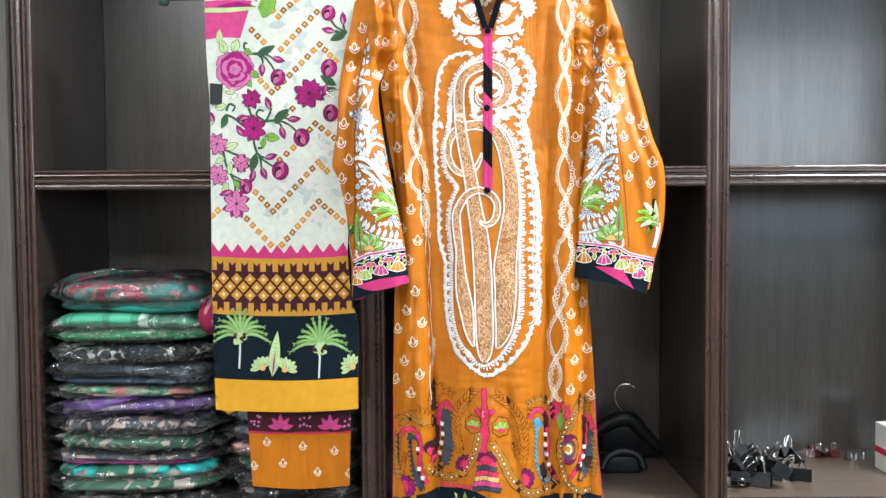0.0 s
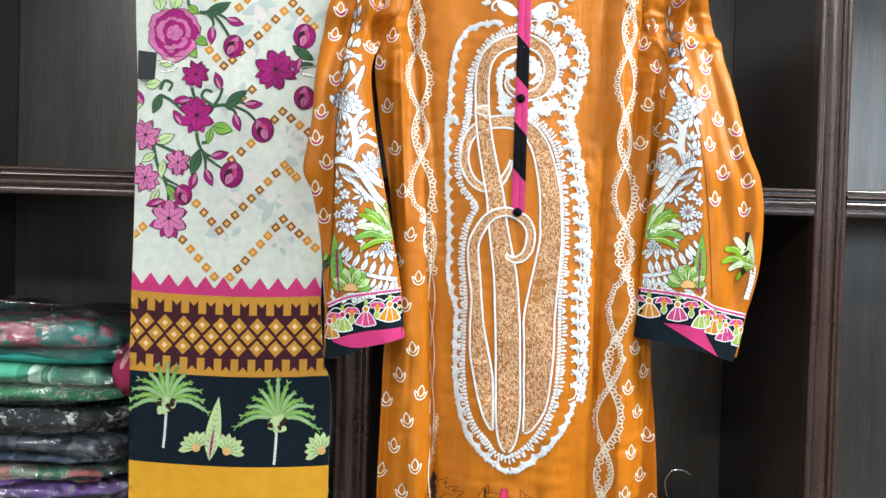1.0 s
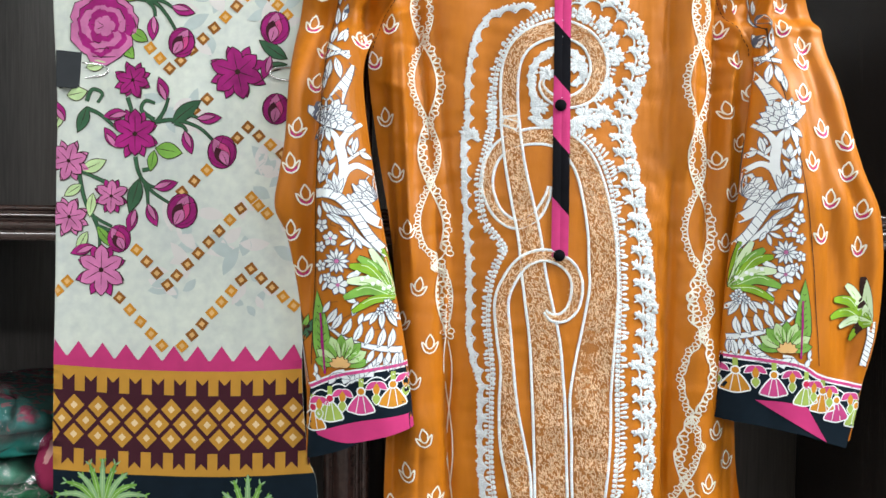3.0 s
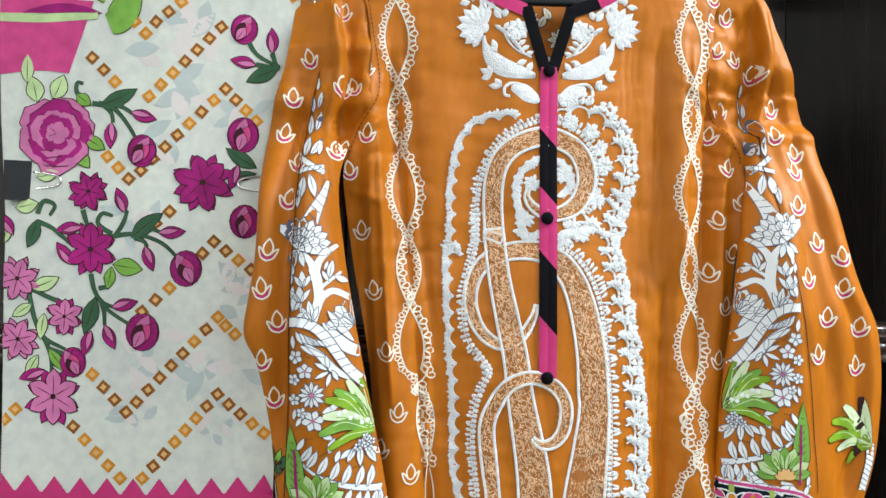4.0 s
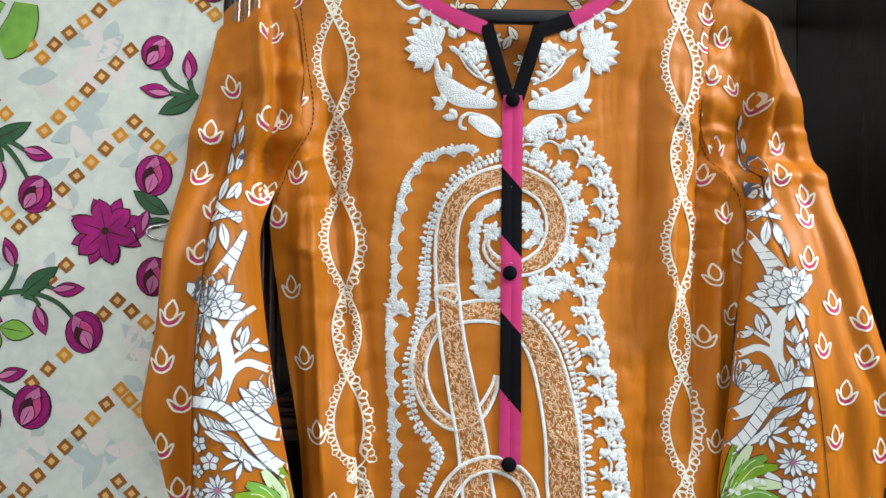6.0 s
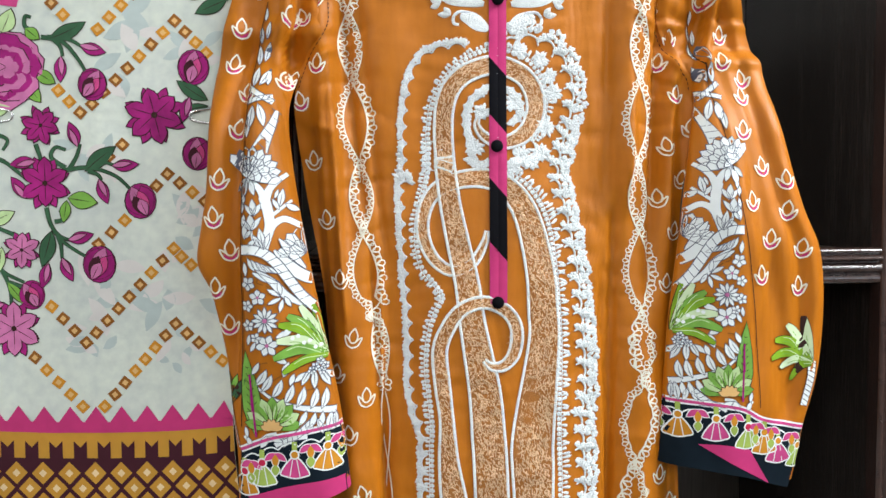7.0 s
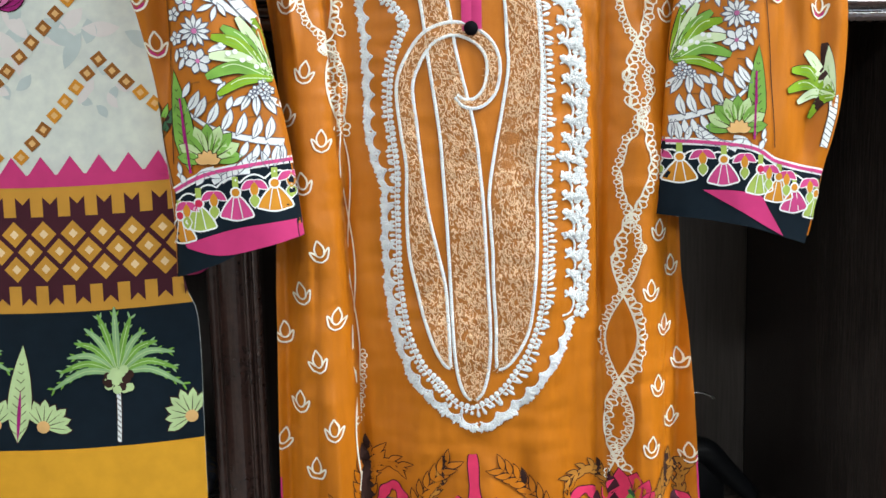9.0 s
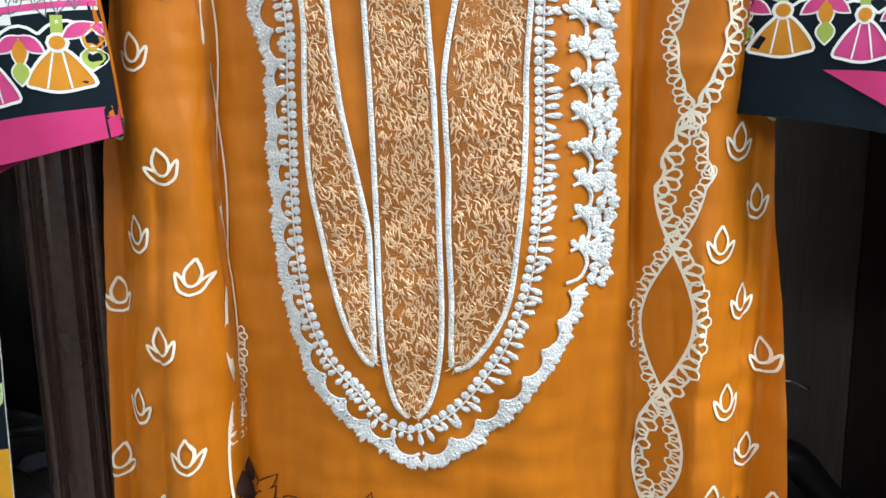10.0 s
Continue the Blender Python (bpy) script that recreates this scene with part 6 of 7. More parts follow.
part("brace", tube(spline([(0.195, hy, 1.858), (0.27, hy + 0.002, 1.862), (0.31, hy + 0.004, 1.862)], 4), 0.005), M_PLASTIC, hanger, smooth=True)
part("hook", tube([(0.106, hy + 0.006, 1.93), (0.106, hy + 0.004, 2.03)] + [(0.106 + 0.004, 1.965 + 0.0125 * math.cos(a), 2.1 + 0.0125 * math.sin(a)) for a in np.linspace(-0.6, math.pi + 0.6, 10)], 0.0022), M_STEEL, hanger, "bent steel hook", True)

# ---- shawl: printed border bands ----
def sag(x, k=1.0):
    return -0.007 * k * max(0.0, 1 - ((x + 0.37) / 0.17) ** 2)


def level(z, k=1.0):
    return [(x, z + sag(x, k)) for x in np.linspace(-0.546, -0.195, 10)]


on_shawl = lambda name, draw, label="": motif(name, dup_y, shawl, draw, label)
for z0, z1, m, off, name, lab in ((0.900, 0.975, M_YELLOW, 0.0006, "border_band", "plain yellow border band"), (0.973, 1.124, M_NAVY, 0.0007, "border_band", "navy border band"), (1.122, 1.258, M_MUSTARD, 0.0008, "border_band", "mustard border band"), (1.151, 1.224, M_MAROON, 0.0010, "border_band", "maroon border band"), (1.255, 1.268, M_PINK, 0.0010, "border_band", "magenta border line")):
    on_shawl(name, lambda p: patch(p, level(z1), level(z0), m, off, max(3, round((z1 - z0) / 0.006)), 3), lab)
for i in range(12):
    x = -0.535 + 0.0305 * i
    z = 1.266 + sag(x)
    on_shawl("zigzag_print", lambda p: p.poly([(x - 0.0153, z), (x, z + 0.021), (x + 0.0153, z)], M_PINK, 0.0011), "magenta zigzag tooth")
for i in range(13):
    x = -0.545 + 0.0285 * i
    for z, up in ((1.222, 1), (1.153, -1)):
        zz = z + sag(x)
        on_shawl("fishtail_print", lambda p: p.poly([(x - 0.0078, zz - 0.002 * up), (x - 0.0078, zz + 0.023 * up), (x, zz + 0.015 * up), (x + 0.0078, zz + 0.023 * up), (x + 0.0078, zz - 0.002 * up)], M_MAROON, 0.0012))
for row in range(3):
    for i in range(12):
        x = -0.540 + 0.0310 * i + (0.0155 if row == 1 else 0)
        z = 1.206 - 0.0185 * row + sag(x)
        if x < -0.2:
            on_shawl("diamond_print", lambda p: (p.diamond(x, z, 0.0132, M_MUSTARD, 0.0014, rz=0.0138), p.diamond(x, z, 0.0048, M_BUFF, 0.0017, rz=0.005)))
green = (M_LEAF, M_LEAFPALE)
for q in ((-0.286, 1.044), (-0.471, 1.066)):
    on_shawl("palm_print", lambda p: (lined(p, [(q[0], q[1]), (q[0] - 0.001, q[1] - 0.04), (q[0] - 0.003, q[1] - 0.072)], 0.0042, M_PRINTWHITE, bars=0.006), feather_palm(p, q[0], q[1] + 0.004, 0.068), [p.disc(q[0] + rnd.uniform(-0.013, 0.013), q[1] + rnd.uniform(-0.014, 0.008), 0.005, M_LEAFPALE if k % 3 else M_LINE, 0.0024 + 0.00003 * k, n=7) for k in range(22)]), "green printed palm tree")
on_shawl("cypress_print", lambda p: cypress(p, (-0.384, 1.081), (-0.397, 0.975), 0.026, M_LEAFPALE), "green printed cypress")
for q, a0, a1 in (((-0.368, 0.992), -10, 130), ((-0.419, 0.996), 40, 190), ((-0.211, 0.997), 60, 210)):
    on_shawl("leaf_fan_print", lambda p: (leaf_fan(p, *q, 0.030, a0, a1, 7, M_LEAFPALE), p.disc(*q, 0.007, M_TAN, 0.002)), "green printed leaf fan")

# ---- shawl: zigzag lines of small squares ----
for (x0, z0), (x1, z1), n in (((-0.388, 1.818), (-0.375, 1.804), 2), ((-0.363, 1.818), (-0.305, 1.867), 5), ((-0.227, 1.873), (-0.203, 1.854), 3), ((-0.437, 1.774), (-0.410, 1.746), 3), ((-0.370, 1.729), (-0.287, 1.814), 7), ((-0.417, 1.657), (-0.392, 1.631), 3), ((-0.378, 1.641), (-0.281, 1.740), 8), ((-0.269, 1.727), (-0.245, 1.702), 3),
                              ((-0.305, 1.544), (-0.292, 1.558), 2), ((-0.278, 1.547), (-0.249, 1.525), 3), ((-0.375, 1.475), (-0.343, 1.503), 3), ((-0.360, 1.579), (-0.344, 1.593), 2), ((-0.432, 1.401), (-0.392, 1.357), 4), ((-0.380, 1.369), (-0.286, 1.469), 8), ((-0.277, 1.459), (-0.266, 1.449), 2), ((-0.453, 1.340), (-0.398, 1.280), 5), ((-0.372, 1.280), (-0.285, 1.379), 8), ((-0.272, 1.367), (-0.231, 1.333), 4), ((-0.533, 1.348), (-0.521, 1.360), 2)):
    for k in range(n):
        u = k / (n - 1)
        x, z = x0 + (x1 - x0) * u, z0 + (z1 - z0) * u
        m = M_BROWN if rnd.random() < 0.55 else M_AMBER
        t = rnd.uniform(-8, 8)
        on_shawl("square_print", lambda p: (p.diamond(x, z, 0.0088, m, 0.0007, t), p.diamond(x, z, 0.0040, M_TAN, 0.0010, t)))

# ---- shawl: faint tone patches under the flowers ----
for q, r in (((-0.361, 1.424), 0.05), ((-0.276, 1.411), 0.05), ((-0.389, 1.367), 0.035), ((-0.263, 1.496), 0.05), ((-0.282, 1.347), 0.03), ((-0.323, 1.762), 0.06), ((-0.356, 1.696), 0.05), ((-0.268, 1.697), 0.04), ((-0.319, 1.828), 0.05), ((-0.385, 1.573), 0.04)):
    on_shawl("tone_print", lambda p: [p.petal(q[0] + rnd.uniform(-r, r) * 0.6, min(q[1] + rnd.uniform(-r, r) * 0.6, 1.868 - r), rnd.uniform(0, 360), r * rnd.uniform(0.5, 0.9), r * 0.32, M_GREYTONE if k % 2 else M_LILAC, 0.0003 + 0.00002 * k, 0, rnd.uniform(-40, 40), 0.5, 7) for k in range(9)], "faint grey tone-on-tone leaves")["kind"] = "stuff"

# ---- shawl: flower sprays ----
def star_flower(p, x, z, r, fill, dark):
    blossom(p, x, z, r * 1.02, 8, dark, heart=None, turn=22, off=0.0008, width=0.72)
    blossom(p, x, z, r * 0.94, 6, fill, heart=None, turn=rnd.uniform(70, 110), off=0.0014, width=0.86)
    p.disc(x, z, r * 0.10, M_LINE, 0.0026)


def rosebud(p, x, z, r, fill=M_MAGENTA):
    p.disc(x, z, r * 1.06, M_LINE, 0.0008, n=16, rz=r * 1.2)
    p.disc(x, z, r, fill, 0.0011, n=16, rz=r * 1.14)
    t = rnd.uniform(-35, 35)
    c, q = math.cos(math.radians(t)), math.sin(math.radians(t))
    foot = (x + q * r * 1.05, z - c * r * 1.05)
    for k, (a, L, w, m) in enumerate(((62, 2.0, 1.05, fill), (118, 2.0, 1.05, fill), (96, 2.15, 0.85, M_MAUVE), (78, 1.7, 0.75, M_ROSE), (108, 1.5, 0.7, M_MAROON), (88, 1.15, 0.7, M_MAUVE))):
        p.leaf(*foot, a + t, r * L, r * w, m, M_LINE, 0.0013 + 0.0004 * k, (90 - a) * 1.2, 0.6, 0.0007, True)


def big_rose(p, x, z, r):
    off = 0.0008
    for rr, n, m in ((1.0, 9, M_MAUVE), (0.80, 8, M_MAGENTA), (0.62, 7, M_MAUVE), (0.46, 6, M_MAGENTA), (0.30, 5, M_MAUVE)):
        for k in range(n):
            a = 360 * k / n + rnd.uniform(-14, 14)
            s = rr * r * rnd.uniform(0.9, 1.08)
            p.leaf(x + 0.12 * r, z - 0.1 * r, a, s, s * 0.95 * rnd.uniform(0.8, 1.1), m, M_LINE, off, rnd.uniform(-20, 20), 0.74, 0.0009, rnd.random() < 0.5)
            off += 0.00004


for q, r, m, d in (((-0.438, 1.616), 0.023, M_MAGENTA, M_MAGENTA), ((-0.306, 1.628), 0.036, M_MAGENTA, M_MAGENTA), ((-0.435, 1.548), 0.031, M_MAGENTA, M_MAGENTA), ((-0.465, 1.469), 0.022, M_MAUVE, M_MAGENTA), ((-0.520, 1.513), 0.026, M_MAUVE, M_MAUVE), ((-0.519, 1.442), 0.025, M_MAUVE, M_MAUVE), ((-0.477, 1.375), 0.033, M_MAUVE, M_MAGENTA)):
    on_shawl("flower_print", lambda p: star_flower(p, *q, r, m, d), "magenta printed star flower")
on_shawl("rose_print", lambda p: big_rose(p, *(-0.482, 1.689), 0.048), "large mauve printed rose")
for q, r in (((-0.377, 1.664), 0.0165), ((-0.260, 1.685), 0.018), ((-0.257, 1.582), 0.017), ((-0.324, 1.526), 0.018), ((-0.374, 1.451), 0.019), ((-0.455, 1.415), 0.015), ((-0.260, 1.812), 0.0155)):
    on_shawl("rosebud_print", lambda p: rosebud(p, *q, r), "magenta printed rosebud")
for q, a in (((-0.390, 1.710), -20), ((-0.413, 1.697), 265), ((-0.396, 1.591), 105), ((-0.446, 1.574), 185), ((-0.458, 1.530), 120), ((-0.372, 1.552), 285), ((-0.356, 1.568), 0), ((-0.410, 1.480), 10), ((-0.434, 1.452), 250), ((-0.418, 1.459), 290), ((-0.488, 1.405), 195), ((-0.227, 1.784), 88), ((-0.246, 1.769), 165), ((-0.265, 1.649), 250), ((-0.193, 1.872), 170), ((-0.526, 1.564), 120)):
    on_shawl("bud_print", lambda p: (p.leaf(*q, a, 0.030, 0.0135, M_MAGENTA, M_LINE, 0.0009, 8), p.leaf(*q, a + 8, 0.022, 0.006, M_MAUVE, M_LINE, 0.0014, 0, vein=False)), "magenta printed flower bud")
for pts in ([(-0.436, 1.720), (-0.411, 1.714), (-0.394, 1.695), (-0.383, 1.676)], [(-0.429, 1.720), (-0.404, 1.717), (-0.388, 1.708)], [(-0.426, 1.721), (-0.414, 1.709), (-0.411, 1.697)], [(-0.442, 1.727), (-0.454, 1.732), (-0.454, 1.744), (-0.447, 1.743)], [(-0.498, 1.580), (-0.480, 1.572), (-0.455, 1.551)], [(-0.498, 1.589), (-0.491, 1.604), (-0.478, 1.599), (-0.484, 1.587)], [(-0.416, 1.562), (-0.385, 1.566), (-0.353, 1.556), (-0.331, 1.535)], [(-0.385, 1.566), (-0.367, 1.572), (-0.353, 1.568)], [(-0.407, 1.564), (-0.398, 1.579), (-0.393, 1.594)], [(-0.411, 1.566), (-0.427, 1.578), (-0.422, 1.590), (-0.410, 1.587)], [(-0.385, 1.562), (-0.374, 1.558), (-0.369, 1.551)], [(-0.435, 1.519), (-0.430, 1.498), (-0.415, 1.477), (-0.383, 1.456)], [(-0.427, 1.491), (-0.419, 1.484), (-0.408, 1.480)], [(-0.422, 1.484), (-0.419, 1.473), (-0.418, 1.458)], [(-0.426, 1.502), (-0.416, 1.505), (-0.419, 1.516)], [(-0.507, 1.497), (-0.500, 1.465), (-0.489, 1.444), (-0.464, 1.430)], [(-0.489, 1.444), (-0.481, 1.423), (-0.480, 1.402)], [(-0.482, 1.430), (-0.464, 1.424), (-0.457, 1.420)], [(-0.445, 1.594), (-0.440, 1.578), (-0.437, 1.569)], [(-0.256, 1.799), (-0.244, 1.781), (-0.220, 1.768)], [(-0.227, 1.784), (-0.223, 1.772), (-0.218, 1.767)], [(-0.246, 1.770), (-0.232, 1.768), (-0.218, 1.766)], [(-0.465, 1.483), (-0.490, 1.494), (-0.507, 1.501)]):
    on_shawl("stem_print", lambda p: lined(p, pts, lambda u: 0.0048 - 0.002 * u, M_LEAFDARK, M_LINE, edge=0.0006), "deep green printed stem")
for q, a, L, w, m in (((-0.426, 1.718), 18, 0.046, 0.017, M_LEAFDARK), ((-0.498, 1.582), 258, 0.034, 0.015, M_LEAFDARK), ((-0.388, 1.562), 42, 0.046, 0.018, M_LEAFDARK), ((-0.430, 1.491), 258, 0.044, 0.018, M_LEAFDARK), ((-0.244, 1.646), 152, 0.042, 0.016, M_LEAFDARK), ((-0.454, 1.730), 320, 0.020, 0.014, M_LEAF), ((-0.443, 1.679), 330, 0.026, 0.015, M_LEAF), ((-0.453, 1.665), 300, 0.026, 0.015, M_LEAF), ((-0.499, 1.632), 10, 0.026, 0.014, M_LEAFPALE), ((-0.523, 1.596), 10, 0.026, 0.017, M_LEAFPALE), ((-0.409, 1.530), -10, 0.034, 0.020, M_LEAF), ((-0.411, 1.527), 262, 0.026, 0.012, M_LEAF), ((-0.504, 1.502), 15, 0.034, 0.016, M_LEAFPALE), ((-0.504, 1.483), 215, 0.026, 0.012, M_LEAFPALE), ((-0.483, 1.430), 305, 0.034, 0.012, M_LEAF), ((-0.530, 1.575), 240, 0.024, 0.013, M_LEAFPALE), ((-0.489, 1.472), 260, 0.03, 0.012, M_LEAFPALE), ((-0.220, 1.766), 205, 0.040, 0.017, M_LEAFDARK), ((-0.496, 1.423), 240, 0.028, 0.012, M_LEAFPALE), ((-0.500, 1.721), 100, 0.03, 0.02, M_LEAFPALE), ((-0.482, 1.725), 60, 0.03, 0.02, M_LEAFPALE), ((-0.244, 1.639), 190, 0.034, 0.010, M_LEAFDARK)):
    on_shawl("leaf_print", lambda p: p.leaf(*q, a, L, w, m, M_LINE, 0.0008, rnd.uniform(-18, 18)), "printed green leaf")
on_shawl("large_bloom_print", lambda p: (patch(p, [(-0.545, 1.841), (-0.495, 1.844), (-0.436, 1.841)], [(-0.546, 1.753), (-0.496, 1.758), (-0.464, 1.755)], M_ROSE, 0.0008, 6, 6), patch(p, [(-0.548, 1.826), (-0.496, 1.826), (-0.431, 1.828)], [(-0.548, 1.816), (-0.496, 1.815), (-0.431, 1.820)], M_LEAFPALE, 0.0011, 2, 6), p.leaf(*(-0.512, 1.743), 90, 0.034, 0.014, M_LEAFPALE), p.leaf(*(-0.427, 1.827), 178, 0.10, 0.022, M_MAGENTA, bend=10)), "large pink printed bloom")
on_shawl("large_leaf_print", lambda p: (lined(p, [(-0.393, 1.860), (-0.397, 1.838), (-0.407, 1.820), (-0.418, 1.814)], lambda u: 0.022 + 0.012 * math.sin(math.pi * u), M_LEAF), lined(p, [(-0.460, 1.854), (-0.437, 1.857), (-0.419, 1.849)], 0.022, M_LEAF)), "large green printed leaf")

# ---- shawl: hanger and clips ----
shawl_hanger = thing("trouser_hanger", "grey plastic bar hanger under the folded shawl", "hanger", "hangers", at=(-0.40, 1.99, 1.86))
M_GREYPLASTIC = mat("grey_green_plastic", (0.045, 0.075, 0.078), 0.3, vary=0.2)
part("bar", box(-0.645, -0.20, 2.001, 2.019, 1.848, 1.868, 0.008, 3), M_GREYPLASTIC, shawl_hanger, smooth=True)
part("end_knob", tube([(-0.646, 2.01, 1.838), (-0.646, 2.01, 1.85), (-0.646, 2.01, 1.874)], lambda u: 0.010 + 0.003 * math.sin(math.pi * u), 12), M_GREYPLASTIC, shawl_hanger, smooth=True)
part("label", box(-0.617, -0.600, 1.9995, 2.0005, 1.852, 1.857), M_STEEL, shawl_hanger, "small pale moulded mark")
part("hook", tube(spline([(-0.40, 2.01, 1.866), (-0.40, 2.0, 2.0), (-0.40, 1.985, 2.085), (-0.40, 1.965, 2.1115), (-0.40, 1.953, 2.1), (-0.40, 1.953, 2.09)], 6), 0.0022), M_STEEL, shawl_hanger, "bent steel hook", True)
for k in range(6):
    part("rib", tube([(-0.182 + 0.005 * k, 1.985, 1.845), (-0.180 + 0.005 * k, 1.985, 1.90), (-0.178 + 0.0045 * k, 1.988, 1.96)], 0.0011, 6), M_STEEL if k % 2 else M_GREYPLASTIC, shawl_hanger, "thin upright rib")


def binder_clip(at, turn, size, body_mat, opened=1, tilt=0, on_side=0):
    """A fold-back clip: a bent sheet body with two wire handles. Its foot is at the middle of the spine."""
    ob = thing("binder_clip", "black fold-back clip with steel wire handles", "clip", "fold-back clips")
    s = size
    bm = bmesh.new()
    sec = [(-0.05, 0.62), (-0.40, 0.02), (-0.38, 0.0), (0.38, 0.0), (0.40, 0.02), (0.05, 0.62), (0.015, 0.60), (0.34, 0.05), (-0.34, 0.05), (-0.015, 0.60)]
    rows = [[bm.verts.new((x * s, y * s, z * s)) for y, z in sec] for x in (-0.5, 0.5)]
    n = len(sec)
    for k in range(n):
        bm.faces.new((rows[0][k], rows[0][(k + 1) % n], rows[1][(k + 1) % n], rows[1][k]))
    bmesh.ops.recalc_face_normals(bm, faces=bm.faces[:])
    part("body", bm, body_mat, ob)
    for sg in (-1, 1):
        lean = sg * (0.10 if opened else 0.34)
        top = 1.25 if opened else 0.02
        a = [(-0.22, sg * 0.06, 0.60), (-0.16, lean * 0.8 + sg * 0.05, 0.60 + (top - 0.6) * 0.7), (-0.11, lean + sg * 0.05, top), (0.0, lean + sg * 0.055, top + (0.08 if opened else -0.0)), (0.11, lean + sg * 0.05, top), (0.16, lean * 0.8 + sg * 0.05, 0.60 + (top - 0.6) * 0.7), (0.22, sg * 0.06, 0.60)]
        part("handle", tube(spline([(x * s, y * s, z * s) for x, y, z in a], 4), 0.035 * s, 6), M_STEEL, ob, "bent steel wire handle", True)
    ob.matrix_basis = Matrix.Translation(at) @ Euler((radians(on_side), radians(tilt), radians(turn)), "XYZ").to_matrix().to_4x4()
    return ob


for q, flip in (((-0.514, 1.628), 1), ((-0.222, 1.627), -1)):
    c = binder_clip((q[0] - 0.016 * flip, dup_y(*q) + 0.004, q[1]), 0, 0.046, M_PLASTIC, 1, 90 * flip, 0)
    tagged(c, "black fold-back clip with steel handles gripping the shawl")
    c.matrix_basis = Matrix.Translation((q[0] - 0.018 * flip, dup_y(*q) + 0.004, q[1])) @ Euler((0, radians(90 * flip), 0)).to_matrix().to_4x4() @ Euler((0, 0, radians(90))).to_matrix().to_4x4() @ Matrix.Rotation(radians(90), 4, "Z")

part("rolled_fold", tube([(-0.522, 1.974, 0.903), (-0.50, 1.972, 0.897), (-0.478, 1.974, 0.903)], lambda u: 0.004 + 0.008 * math.sin(math.pi * u), 12), M_YELLOW, shawl, "rolled yellow corner of the border", True)

# ---- trousers: printed hem ----
on_tr = lambda name, draw, label="": motif(name, tr_y, trousers, draw, label)
on_tr("hem_band", lambda p: patch(p, [(-0.465, 0.93), (-0.34, 0.93), (-0.218, 0.93)], [(-0.462, 0.842), (-0.34, 0.838), (-0.22, 0.840)], M_MAROON, 0.0007, 8), "maroon printed hem band")
on_tr("hem_line", lambda p: p.strip([(-0.462, 0.841), (-0.40, 0.8375), (-0.34, 0.8375), (-0.28, 0.838), (-0.22, 0.839)], 0.005, M_RED, 0.0011), "red printed line")
for q in ((-0.384, 0.857), (-0.268, 0.856)):
    on_tr("flower_print", lambda p: [p.leaf(q[0], q[1] - 0.008, 90 + 36 * k, 0.034 - 0.0015 * abs(k), 0.0125, M_ROSE, M_MAROON, 0.0010 + 0.0001 * (k + 3), vein=False) for k in (-2.2, -1.1, 0.0, 1.1, 2.2)], "pink printed lotus")
for q in ((-0.443, 0.867), (-0.327, 0.866), (-0.227, 0.865)):
    on_tr("berry_print", lambda p: [p.disc(q[0] + rnd.uniform(-0.014, 0.014), q[1] + rnd.uniform(-0.014, 0.012), 0.003, M_MAUVE, 0.0010, n=7) for k in range(10)])
for q in ((-0.417, 0.817), (-0.333, 0.806), (-0.259, 0.795), (-0.380, 0.766), (-0.299, 0.745), (-0.448, 0.761), (-0.225, 0.741)):
    tulip_part(tr_y, trousers, q[0], q[1], 0.022, 0)

# ---- stacks of folded suits in clear bags ----
def film_material():
    """Thin clear film: mostly see-through, a little milky, with a sharp gloss."""
    m = bpy.data.materials.new("clear_plastic_film")
    m.use_nodes = True
    nt = m.node_tree
    nt.nodes.remove(nt.nodes["Principled BSDF"])
    out = nt.nodes["Material Output"]
    N = nt.nodes.new
    tr, gl, df, m1, m2 = N("ShaderNodeBsdfTransparent"), N("ShaderNodeBsdfGlossy"), N("ShaderNodeBsdfDiffuse"), N("ShaderNodeMixShader"), N("ShaderNodeMixShader")
    fr, nz, bp, tc = N("ShaderNodeFresnel"), N("ShaderNodeTexNoise"), N("ShaderNodeBump"), N("ShaderNodeTexCoord")
    fr.inputs["IOR"].default_value = 1.7
    gl.inputs["Roughness"].default_value = 0.10
    df.inputs["Color"].default_value = (0.85, 0.88, 0.9, 1)
    m1.inputs[0].default_value = 0.018
    nz.inputs["Scale"].default_value, nz.inputs["Detail"].default_value = 45, 2
    bp.inputs["Strength"].default_value, bp.inputs["Distance"].default_value = 1.0, 0.006
    L = nt.links.new
    L(tc.outputs["Object"], nz.inputs["Vector"]), L(nz.outputs["Fac"], bp.inputs["Height"]), L(bp.outputs["Normal"], gl.inputs["Normal"])
    L(tr.outputs[0], m1.inputs[1]), L(df.outputs[0], m1.inputs[2])
    L(fr.outputs[0], m2.inputs[0]), L(m1.outputs[0], m2.inputs[1]), L(gl.outputs[0], m2.inputs[2]), L(m2.outputs[0], out.inputs["Surface"])
    return m


M_FILM = film_material()


